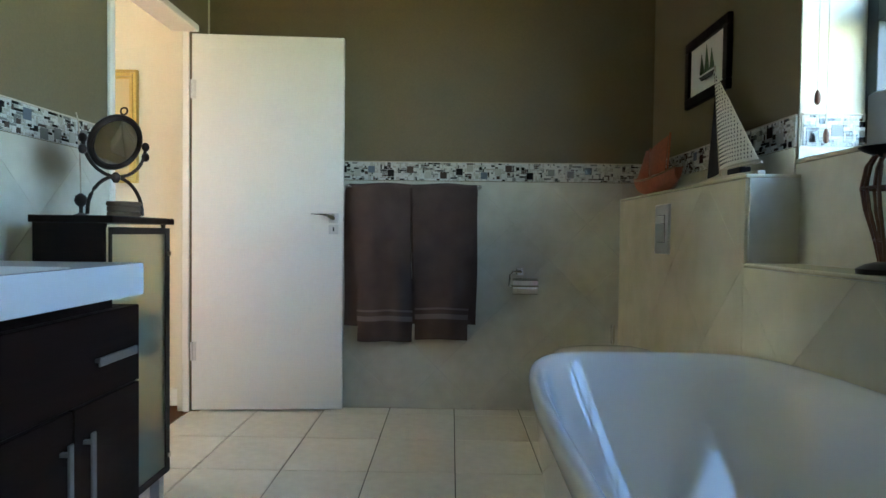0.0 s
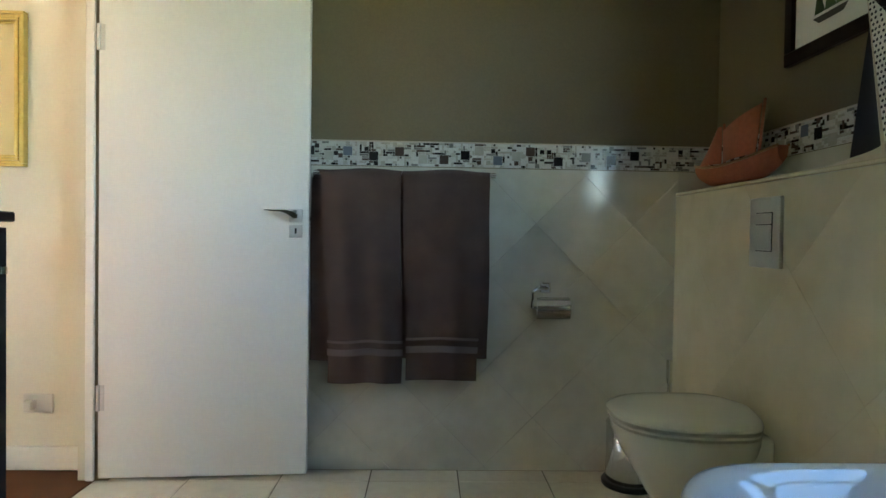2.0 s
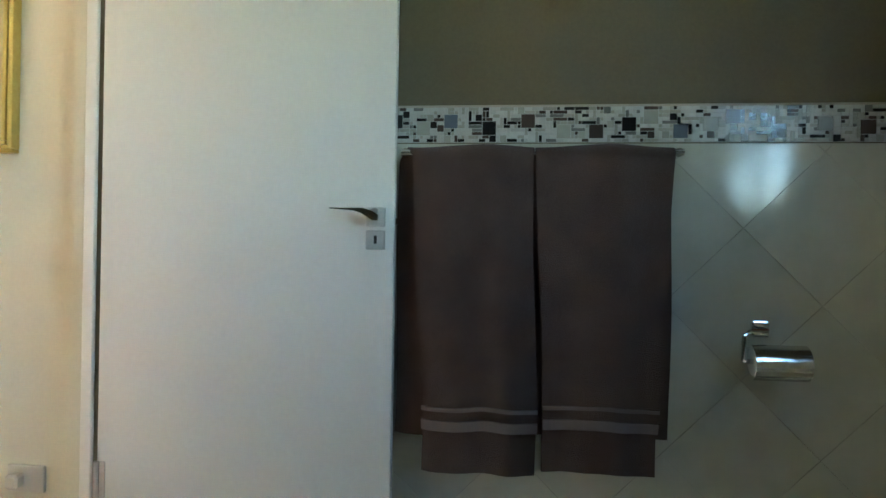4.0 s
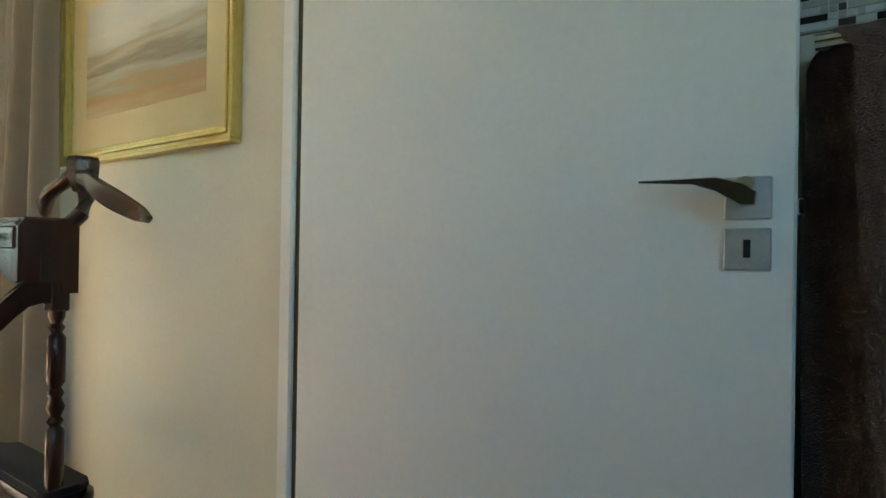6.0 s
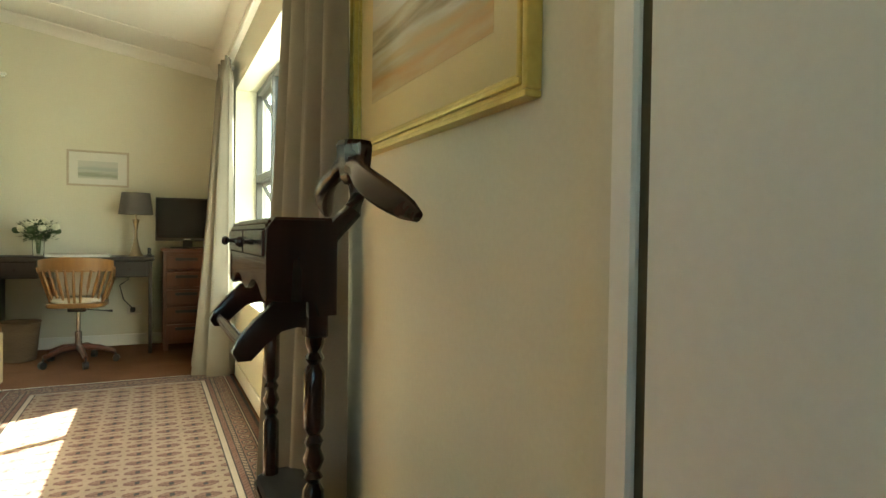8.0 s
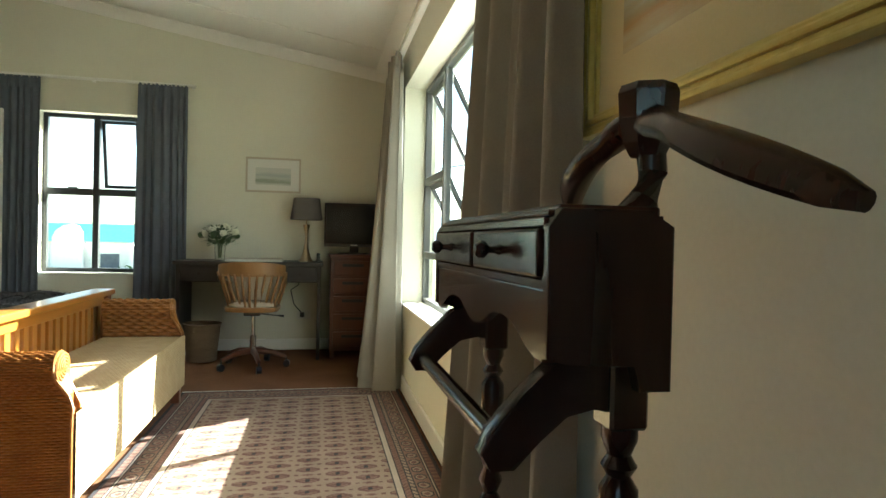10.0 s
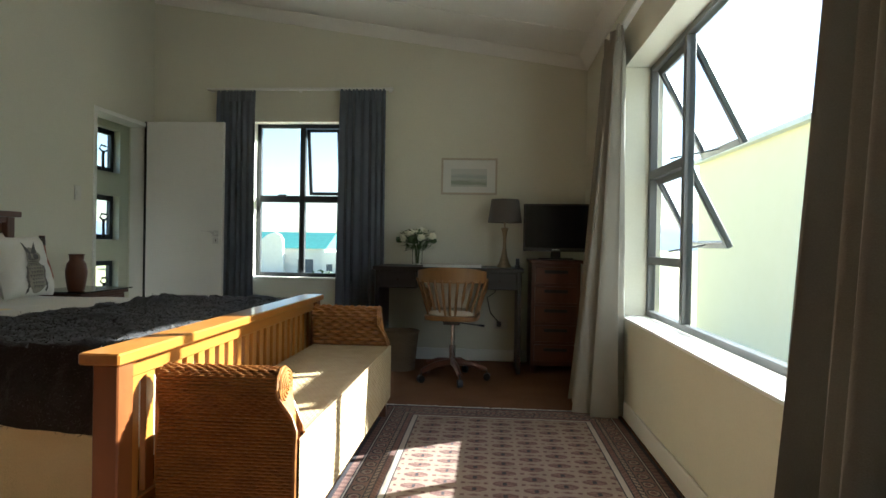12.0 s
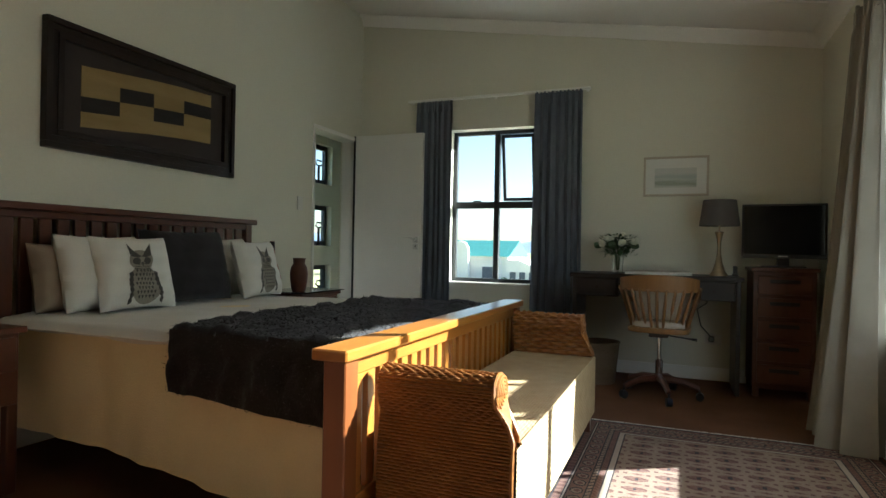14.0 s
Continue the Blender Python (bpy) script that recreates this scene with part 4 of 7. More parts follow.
for r, z in ((0.03, 0.08), (0.058, 0.2)):
    part("hoop", bm_tube([(LC[0] + r * math.cos(k * math.pi / 10), LC[1] + r * math.sin(k * math.pi / 10), LC[2] + z) for k in range(21)], 0.004, 6), RATTAN, la, "", True)
part("dish", bm_lathe([(0.02, 0.27), (0.055, 0.285), (0.068, 0.295), (0.0, 0.296)], LC, 24, False), IRON, la, "", True)
part("candle", bm_lathe([(0.048, 0.297), (0.05, 0.30), (0.05, 0.415), (0.044, 0.42), (0.0, 0.412)], LC, 24, False), WAX, la, "white pillar candle", True)

# blind cords in the bathroom window
for dx, low in ((0.0, 1.40), (0.03, 1.28)):
    bc = thing("blind_cord", (1.84 + dx, 1.90, low), "thin pale blind cord with a wooden pull", "blind cord", "blind cords")
    part("cord", bm_tube([(1.84 + dx, 1.90, low + 0.03), (1.84 + dx, 1.90, 2.34)], 0.0016, 5), BEIGE, bc)
    part("pull", bm_lathe([(0.004, 0), (0.009, 0.008), (0.009, 0.03), (0.004, 0.045)], (1.84 + dx, 1.90, low), 10), RATTAN, bc, "wooden acorn pull", True)
    part("cord_fixing", bm_box(1.83 + dx, 1.85 + dx, 1.89, 1.91, 2.335, 2.35), PLASTW, bc)

# ---- bedroom things ----
def curtain(name, path0, path1, top, low, folds, depth, mt, label, seed, flare=0.0, inward=(0, -1, 0), swell=1.0, pin=0.5):
    """A pleated curtain from path0 to path1 (x, y); flare widens it towards the hem about the place pin along it."""
    th = thing(name, ((path0[0] + path1[0]) / 2, (path0[1] + path1[1]) / 2, low), label, "curtain", "curtains")
    rnd = random.Random(seed)
    ph = [rnd.uniform(0, 6.28) for _ in range(6)]
    a, b2, n = Vector((*path0, 0)), Vector((*path1, 0)), Vector(inward)
    mid = a.lerp(b2, pin)
    drift = [rnd.uniform(0.7, 1.3) for _ in range(folds + 2)]

    def fn(u, v):
        z = low + (top - low) * v
        spread = 1 + flare * (1 - v) ** 1.3
        uu = u + 0.012 * math.sin(9 * u + ph[0]) * (1 - v)
        p = mid + (a.lerp(b2, uu) - mid) * spread
        phase = 2 * math.pi * folds * (u + 0.035 * math.sin(5.1 * u + ph[5]) + 0.02 * math.sin(11 * u + ph[4])) + ph[1]
        wave = (drift[int(folds * u)] * (1 - folds * u % 1) + drift[int(folds * u) + 1] * (folds * u % 1)) * math.sin(phase + 0.6 * math.sin(3 * v + ph[2]) * (1 - v))
        wave = math.copysign(abs(wave) ** 0.8, wave)
        wave += 0.35 * math.sin(2 * math.pi * folds * 0.47 * u + ph[3] + 1.2 * v)
        amp = depth * (0.55 + 0.45 * (1 - v)) * (1 if v < 0.95 else 0.7)
        p = p + n * ((amp * wave + depth) * (1 + (swell - 1) * (1 - v)))
        return (p.x, p.y, z + (0.006 * math.sin(5 * u + ph[4]) if v < 0.02 else 0))
    part("cloth", bm_grid(fn, folds * 14, 36, 0.003), mt, th, "", True)
    for k in range(folds * 2):
        p = fn((k + 0.5) / (folds * 2), 1.0)
        part("pinch_pleat", bm_box(p[0] - 0.009, p[0] + 0.009, p[1] - 0.009, p[1] + 0.009, top - 0.09, top + 0.012, 0.003), mt, th)
    return th


curtain("curtain", (FARX + 0.03, 0.09), (FARX + 0.03, 0.44), 2.315, 0.03, 6, 0.02, CURT_D, "slate grey pleated curtain beside the black window", 4, 0.06, (1, 0, 0))
curtain("curtain", (FARX + 0.045, 1.20), (FARX + 0.045, 1.60), 2.315, 0.03, 6, 0.028, CURT_D, "slate grey pleated curtain beside the black window", 7, 0.10, (1, 0, 0))
curtain("curtain", (-5.12, N - 0.03), (-4.73, N - 0.03), 2.27, 0.02, 6, 0.055, CURT, "long pale grey curtain gathered beside the big window", 12, 0.10, (0, -1, 0), 2.1, 1.0)
curtain("curtain", (-2.50, N - 0.03), (-1.93, N - 0.03), 2.27, 0.02, 6, 0.05, CURT, "long pale grey curtain drawn beside the valet stand", 15, 0.34, (0, -1, 0), 1.25, 1.0)
rl = thing("curtain_rail", (FARX + 0.05, 0.83, 2.33), "white curtain rail above the black window", "curtain rail")
part("rail", bm_box(FARX + 0.03, FARX + 0.07, 0.0, 1.66, 2.325, 2.345, 0.004), WHITE_P, rl)
for y in (0.03, 0.83, 1.63):
    part("bracket", bm_box(FARX, FARX + 0.03, y - 0.012, y + 0.012, 2.318, 2.35, 0.002), WHITE_P, rl)
rl = thing("curtain_rail", (-3.4, N - 0.06, 2.28), "white curtain rail above the big window", "curtain rail")
part("rail", bm_box(-5.15, -1.75, N - 0.07, N - 0.03, 2.282, 2.302, 0.004), WHITE_P, rl)
for x in (-5.1, -3.4, -1.8):
    part("bracket", bm_box(x - 0.012, x + 0.012, N - 0.03, N, 2.275, 2.308, 0.002), WHITE_P, rl)

# ---- framed pictures ----
def framed(name, label, u0, u1, z0, z1, m, rail, dep, fr_mat, steps=2):
    """A moulded frame in the plane u, z; m places it with its face along +w. Returns the thing."""
    th = thing(name, m @ Vector(((u0 + u1) / 2, z0, 0)), label, "picture")
    for s in range(steps):
        i, w = rail * s / steps, rail / steps
        d = dep * (1.0, 0.72, 0.88, 0.5)[s] if steps > 1 else dep
        for a0, a1, c0, c1 in ((u0 + i, u1 - i, z0 + i, z0 + i + w), (u0 + i, u1 - i, z1 - i - w, z1 - i), (u0 + i, u0 + i + w, z0 + i + w, z1 - i - w), (u1 - i - w, u1 - i, z0 + i + w, z1 - i - w)):
            part("frame_rail", place(bm_box(a0, a1, c0, c1, 0, d, 0.004, 2), m), fr_mat, th)
    return th


NF = Matrix(((1, 0, 0, 0), (0, 0, -1, N), (0, 1, 0, 0), (0, 0, 0, 1)))
WF = Matrix(((0, 0, 1, FARX), (1, 0, 0, 0), (0, 1, 0, 0), (0, 0, 0, 1)))
SF = Matrix(((1, 0, 0, 0), (0, 0, 1, HEADY), (0, 1, 0, 0), (0, 0, 0, 1)))
# gilt landscape
gp = framed("gilt_picture", "large pale gilt framed dune landscape on the cream wall", -1.985, -1.045, 1.242, 1.865, NF, 0.048, 0.032, GILT, 4)
part("mount", place(bm_box(-1.94, -1.09, 1.287, 1.82, 0, 0.008), NF), MATB, gp, "cream mount")
def wash(name, cols, seed, bands):
    """Loose watercolour bands of colour across the sheet."""
    m, t, bsdf, ln = nodes_of(name)
    tc, mp = t.nodes.new("ShaderNodeTexCoord"), t.nodes.new("ShaderNodeMapping")
    ln.new(tc.outputs["Generated"], mp.inputs["Vector"])
    mp.inputs["Location"].default_value = (seed, seed * 0.7, 0)
    nz = t.nodes.new("ShaderNodeTexNoise")
    nz.inputs["Scale"].default_value, nz.inputs["Detail"].default_value = 2.6, 6
    mp.inputs["Scale"].default_value = bands
    ln.new(mp.outputs["Vector"], nz.inputs["Vector"])
    sep = t.nodes.new("ShaderNodeSeparateXYZ")
    ln.new(tc.outputs["Generated"], sep.inputs["Vector"])
    ad = t.nodes.new("ShaderNodeMath")
    ad.operation = "MULTIPLY_ADD"
    ad.inputs[1].default_value = 0.55
    ln.new(nz.outputs["Fac"], ad.inputs[0])
    ln.new(sep.outputs["Z"], ad.inputs[2])
    rp = t.nodes.new("ShaderNodeValToRGB")
    el = rp.color_ramp.elements
    el[0].position, el[0].color = 0.25, (*cols[0], 1)
    el[1].position, el[1].color = 1.25, (*cols[-1], 1)
    for k, c in enumerate(cols[1:-1]):
        e = el.new(0.3 + 0.85 * (k + 1) / len(cols))
        e.color = (*c, 1)
    ln.new(ad.outputs[0], rp.inputs["Fac"])
    ln.new(rp.outputs["Color"], bsdf.inputs["Base Color"])
    bsdf.inputs["Roughness"].default_value = 0.8
    bsdf.inputs["Coat Weight"].default_value = 0.8
    return m


DUNES = wash("dune_watercolour", [(0.50, 0.44, 0.27), (0.42, 0.26, 0.09), (0.36, 0.30, 0.15), (0.44, 0.43, 0.33), (0.20, 0.17, 0.09), (0.45, 0.42, 0.29), (0.32, 0.27, 0.15), (0.5, 0.5, 0.42), (0.55, 0.53, 0.44), (0.5, 0.5, 0.45)], 3.1, (0.5, 1, 2.6))
SEA = wash("sea_watercolour", [(0.56, 0.56, 0.50), (0.30, 0.33, 0.26), (0.5, 0.52, 0.47), (0.40, 0.44, 0.42), (0.54, 0.55, 0.51)], 1.7, (0.5, 0.5, 2.0))
part("watercolour", place(bm_box(-1.84, -1.185, 1.385, 1.735, 0.0078, 0.0086), NF), DUNES, gp, "ochre and green dune watercolour")
gl = part("glazing", place(bm_box(-1.936, -1.094, 1.291, 1.816, 0.009, 0.011), NF), PANE, gp, "picture glass")
gl.visible_shadow = False
# small white framed seascape above the desk
sp = framed("seascape_picture", "small cream framed pale seascape above the desk", 2.085, 2.57, 1.432, 1.748, WF, 0.018, 0.018, BEIGE, 1)
part("mount", place(bm_box(2.103, 2.552, 1.45, 1.73, 0, 0.008), WF), PAPER, sp, "white mount")
part("watercolour", place(bm_box(2.17, 2.48, 1.50, 1.655, 0.008, 0.0095), WF), SEA, sp, "grey-green seascape")
# dark framed textile above the bed
ar = framed("textile_art", "dark framed brown and gold chequered textile above the bed", -4.605, -3.295, 1.435, 2.075, SF, 0.095, 0.045, DARKFR, 3)
TEX_B = surf("brown_felt", (0.040, 0.029, 0.024), (0.032, 0.023, 0.019), 0.95, grain=200, bump=0.3)
TEX_G = surf("gold_raffia", (0.30, 0.215, 0.085), (0.24, 0.165, 0.06), 0.9, grain=180, stretch=(1, 1, 6), bump=0.5)
TEX_D = surf("black_raffia", (0.02, 0.016, 0.014), (0.012, 0.01, 0.009), 0.9, grain=180, stretch=(1, 1, 6), bump=0.5)
part("backing", place(bm_box(-4.51, -3.39, 1.53, 1.98, 0, 0.012), SF), TEX_B, ar, "brown felt backing")
cu, cw = -4.405, 0.232
for r in range(4):
    for c in range(4):
        u = cu + c * cw * 0.98
        h = 0.079
        zz = 1.605 + r * h
        sk = lambda uu: 0.010 * math.sin(4.2 * uu) - 0.06 * (uu + 3.95)
        dark = (r in (1, 2)) and ((c + r) % 2 == 0)
        quad = [(u, zz + sk(u)), (u + cw * 0.98, zz + sk(u + cw)), (u + cw * 0.98, zz + h + sk(u + cw)), (u, zz + h + sk(u))]
        part("textile_patch", bm_prism(quad, 0.004, SF @ Matrix.Translation((0, 0, 0.0121))), TEX_D if dark else TEX_G, ar, "black woven patch" if dark else "gold woven patch")

sw = thing("light_switch", (-5.42, HEADY, 1.33), "white plastic light switch plate on the cream wall", "switch")
part("plate", bm_box(-5.46, -5.39, HEADY, HEADY + 0.009, 1.275, 1.385, 0.003), PLASTW, sw)
part("rocker", bm_box(-5.44, -5.41, HEADY + 0.009, HEADY + 0.014, 1.31, 1.35, 0.002), PLASTW, sw)
so = thing("wall_socket", (-1.3, N, 0.3), "white plastic wall socket above the skirting", "socket")
part("plate", bm_box(-1.06, -0.94, N - 0.01, N, 0.235, 0.315, 0.003), PLASTW, so)
part("plug", bm_box(-1.04, -1.0, N - 0.045, N - 0.01, 0.255, 0.295, 0.006), PLASTW, so, "white plug")

# ---- bed ----
bed = thing("bed", (-3.8, 0.5, 0), "slatted red-brown and honey wooden bed frame", "bed")
FY = 1.49
for x in (-4.815, -2.895):
    part("foot_post", bm_box(x, x + 0.075, FY - 0.075, FY, 0, 0.645, 0.004), PINE_SHADED, bed)
part("foot_top_rail", bm_box(-4.835, -2.80, FY - 0.105, FY + 0.015, 0.646, 0.68, 0.005), PINE_H, bed, "honey stained top rail")
part("foot_rail", bm_box(-4.74, -2.895, FY - 0.055, FY - 0.02, 0.59, 0.645, 0.003), PINE_H, bed)
part("foot_rail", bm_box(-4.74, -2.895, FY - 0.055, FY - 0.02, 0.14, 0.22, 0.003), PINE_H, bed)
part("bracket", bm_prism([(-2.895, 0.59), (-2.895, 0.47), (-2.915, 0.53), (-2.95, 0.57), (-3.0, 0.59)], 0.035, Matrix.Translation((0, FY - 0.055, 0)) @ XZ), PINE, bed)
for k in range(22):
    x = -4.695 + k * 1.75 / 21
    part("slat", bm_box(x - 0.024, x + 0.024, FY - 0.047, FY - 0.028, 0.22, 0.59, 0.002), PINE, bed)
for x in (-4.755, -2.80):
    part("head_post", bm_box(x, x + 0.06, HEADY + 0.02, HEADY + 0.08, 0, 1.12, 0.004), REDWOOD, bed)
part("head_top_rail", bm_box(-4.775, -2.72, HEADY + 0.005, HEADY + 0.11, 1.12, 1.155, 0.005), REDWOOD_H, bed)
part("head_rail", bm_box(-4.695, -2.80, HEADY + 0.035, HEADY + 0.065, 0.35, 0.45, 0.003), REDWOOD_H, bed)
part("head_rail", bm_box(-4.695, -2.80, HEADY + 0.03, HEADY + 0.075, 1.085, 1.12, 0.003), REDWOOD_H, bed)
for k in range(21):
    x = -4.645 + k * 1.80 / 20
    part("slat", bm_box(x - 0.031, x + 0.031, HEADY + 0.04, HEADY + 0.06, 0.45, 1.085, 0.003), REDWOOD, bed)
for x in (-4.72, -3.11):
    part("side_rail", bm_box(x, x + 0.03, HEADY + 0.08, FY - 0.075, 0.22, 0.32, 0.003), PINE_H, bed)
ma = thing("mattress", (-3.8, 0.45, 0.3), "deep mattress under the cream quilt", "mattress")
part("body", bm_box(-4.70, -3.07, HEADY + 0.085, FY - 0.115, 0.24, 0.61, 0.05, 3), SHEET, ma, "", True)


def drape(x_out, y0, y1, top, hem, lift, seed, ny, amp, both=True, edge=None, far=None):
    """A cover over the mattress that hangs down both long sides; hem(y) gives its lower edge."""
    rnd = random.Random(seed)
    ph = [rnd.uniform(0, 6) for _ in range(8)]
    xl, xr = -4.715 - lift, x_out + lift
    R = 0.055

    def fn(u, v):
        y = y0 + (y1 - y0) * v
        if edge:
            y += edge(u) * (1 - v)
        if far:
            y += far(u) * v
        L, H = xr - xl, top - hem(y)
        tot = L + 2 * H
        s = u * tot
        if s < H:
            x, z, side = xl, hem(y) + s, 1 - s / H
        elif s > H + L:
            x, z, side = xr, top - (s - H - L), (s - H - L) / H
        else:
            x, z, side = xl + (s - H), top, 0.0
            e = min(x - xl, xr - x)
            if e < R:
                z = top - R + math.sqrt(max(0, R * R - (R - e) ** 2))
        out = side * (amp * (1 + math.sin(y * 17 + ph[0])) + 0.5 * amp * math.sin(y * 41 + ph[1])) + 0.035 * side
        x += out if s > H + L else (-out if s < H else 0)
        if side == 0:
            z += 0.006 * math.sin(x * 9 + ph[2]) * math.sin(y * 8 + ph[3]) + 0.004 * math.sin(x * 23 + y * 13 + ph[4])
        return (x, y, z)
    return bm_grid(fn, 150, ny, 0.008)


cov = thing("quilt", (-3.8, 0.5, 0.25), "cream quilt hanging over the sides of the bed", "quilt")
part("cloth", drape(-3.055, HEADY + 0.10, FY - 0.115, 0.63, lambda y: 0.185 - 0.09 * y + 0.012 * math.sin(5 * y), 0.0, 2, 60, 0.009), COVER, cov, "", True)
st = thing("bed_sheet", (-3.8, -0.1, 0.61), "white linen turned down across the head of the bed", "sheet")
part("cloth", drape(-3.055, HEADY + 0.10, 0.62, 0.642, lambda y: 0.612, 0.012, 6, 40, 0.003), SHEET, st, "", True)
thw = thing("fur_throw", (-3.8, 1.0, 0.62), "dark charcoal fur throw across the foot of the bed", "throw")
b = drape(-3.055, 0.62, FY - 0.13, 0.660, lambda y: 0.44 - 0.08 * max(0, y - 0.66), 0.028, 9, 66, 0.006, True, lambda u: -0.10 * (1 - u) + 0.05 * math.sin(7 * u),
          lambda u: -0.012 + 0.012 * math.sin(19 * u))
for vtx in b.verts:
    n1 = noise.noise(vtx.co * Vector((7, 11, 9))) * 0.024 + noise.noise(vtx.co * 27) * 0.007 + noise.noise(vtx.co * 70) * 0.002
    if vtx.co.z > 0.6:
        vtx.co.z += abs(n1)
    else:
        vtx.co.x += n1
        vtx.co.z += n1 * 0.6
part("fur", b, FUR, thw, "", True)
tufts = bmesh.new()
rnd = random.Random(14)
b2 = thw.children[0].data
for poly in b2.polygons:
    for _ in range(2 if rnd.random() < 0.55 else 1):
        c, n1 = Vector(poly.center), Vector(poly.normal)
        if n1.z < -0.2 or c.x < -4.76:
            continue
        c += Vector((0, rnd.uniform(-1, 1), rnd.uniform(-1, 0.5)) if abs(n1.x) > 0.6 else (rnd.uniform(-1, 1), rnd.uniform(-1, 1), 0)) * 0.009
        d = (n1 * 0.4 + Vector((rnd.uniform(-1, 1), rnd.uniform(-1, 1), rnd.uniform(-1, 0.3)))).normalized()
        s = d.cross(Vector((rnd.uniform(-1, 1), rnd.uniform(-1, 1), rnd.uniform(-1, 1)))).normalized() * 0.0017
        tufts.faces.new([tufts.verts.new(c + s), tufts.verts.new(c - s), tufts.verts.new(c + d * rnd.uniform(0.009, 0.018))])
tf = part("fur_nap", tufts, FUR, thw)
tf["kind"] = "stuff"


def pillow(name, label, w, h, d, m, mt, seed, corner=0.12):
    th = thing(name, m.translation, label, "cushion", "cushions on the bed")
    rnd = random.Random(seed)
    ph = [rnd.uniform(0, 6) for _ in range(5)]

    def half(sign):
        def fn(u, v):
            a, c = 2 * u - 1, 2 * v - 1
            edge = (1 - a ** 4) * (1 - c ** 4)
            puff = sign * d * max(0, edge) ** 0.45
            x = w / 2 * a * (0.94 + 0.06 * c * c)
            z = h / 2 * c * (0.94 + 0.06 * a * a)
            wr = 0.006 * math.sin(7 * a + ph[0] + 4 * c) * edge + 0.004 * math.sin(13 * c + ph[1]) * edge
            return (x, puff + wr * sign, z + h / 2)
        return fn
    bmq = bm_grid(half(-1), 26, 26)
    other = bm_grid(half(1), 26, 26)
    me = bpy.data.meshes.new("tmp")
    other.to_mesh(me)
    bmq.from_mesh(me)
    bpy.data.meshes.remove(me)
    bmesh.ops.remove_doubles(bmq, verts=bmq.verts[:], dist=0.0015)
    bmesh.ops.recalc_face_normals(bmq, faces=bmq.faces[:])
    if mt is FUR:
        for vtx in bmq.verts:
            vtx.co += vtx.co.normalized() * noise.noise(vtx.co * 40) * 0.012
    part("cover", place(bmq, m), mt, th, "", True)
    return th, half(1)


def owl_print(th, m, front, w, h):
    """A dark printed owl in flat pieces that follow the cushion's front."""
    def on(u, v, lift=0.003):
        p = front((u / w) + 0.5, v / h)
        return m @ Vector((p[0], p[1] + lift + 0.002, p[2]))

    def patch(name, pts, lift=0.004, mt=INK):
        bq = bmesh.new()
        cu2, cv2 = sum(p[0] for p in pts) / len(pts), sum(p[1] for p in pts) / len(pts)
        steps = 5 if len(pts) > 15 else 2
        rings = [[bq.verts.new(on(cu2 + (u - cu2) * f / steps, cv2 + (v - cv2) * f / steps, lift)) for u, v in pts] for f in range(1, steps + 1)]
        c, n = bq.verts.new(on(cu2, cv2, lift)), len(pts)
        for i in range(n):
            bq.faces.new((rings[0][i], rings[0][(i + 1) % n], c))
            for r0, r1 in zip(rings, rings[1:]):
                bq.faces.new((r0[i], r1[i], r1[(i + 1) % n], r0[(i + 1) % n]))
        part(name, bq, mt, th, "dark printed owl marking" if mt is INK else "grey-brown printed owl body")
    k = h / 0.37
    def E(cu2, cv2, a, c, n=14):
        return [(cu2 + a * math.cos(2 * math.pi * i / n), cv2 + c * math.sin(2 * math.pi * i / n)) for i in range(n)]
    patch("owl_body", E(0, 0.105 * k, 0.088 * k, 0.098 * k, 20), 0.0025, INK_L)
    patch("owl_head", E(0, 0.232 * k, 0.064 * k, 0.058 * k, 20), 0.003, INK_L)
    for s in (-1, 1):
        patch("ear_tuft", [(s * 0.03 * k, 0.285 * k), (s * 0.065 * k, 0.325 * k), (s * 0.055 * k, 0.27 * k)])
        patch("brow", [(0.0, 0.25 * k), (s * 0.03 * k, 0.285 * k), (s * 0.058 * k, 0.275 * k), (s * 0.052 * k, 0.255 * k), (s * 0.02 * k, 0.245 * k)])
        patch("eye_ring", E(s * 0.028 * k, 0.228 * k, 0.02 * k, 0.018 * k))
        for j in range(6):
            patch("wing_feather", [(s * (0.062 + 0.004 * j) * k, (0.175 - 0.025 * j) * k), (s * (0.082 + 0.003 * j) * k, (0.165 - 0.026 * j) * k), (s * (0.078 + 0.003 * j) * k, (0.14 - 0.026 * j) * k), (s * (0.06 + 0.003 * j) * k, (0.152 - 0.026 * j) * k)])
    patch("beak", [(-0.007 * k, 0.222 * k), (0.007 * k, 0.222 * k), (0.0, 0.195 * k)])
    for r in range(7):
        n = 5 + (r % 2)
        for c in range(n):
            u = (c - (n - 1) / 2) * 0.0195 * k
            v = (0.18 - 0.022 * r) * k
            patch("breast_fleck", [(u - 0.007 * k, v), (u, v - 0.015 * k), (u + 0.007 * k, v), (u, v + 0.004 * k)])
    for r in range(3):
        v = (0.19 + 0.012 * r) * k
        patch("face_ruff", [(-0.05 * k + 0.01 * r * k, v), (0.05 * k - 0.01 * r * k, v), (0.045 * k - 0.01 * r * k, v - 0.005 * k), (-0.045 * k + 0.01 * r * k, v - 0.005 * k)])


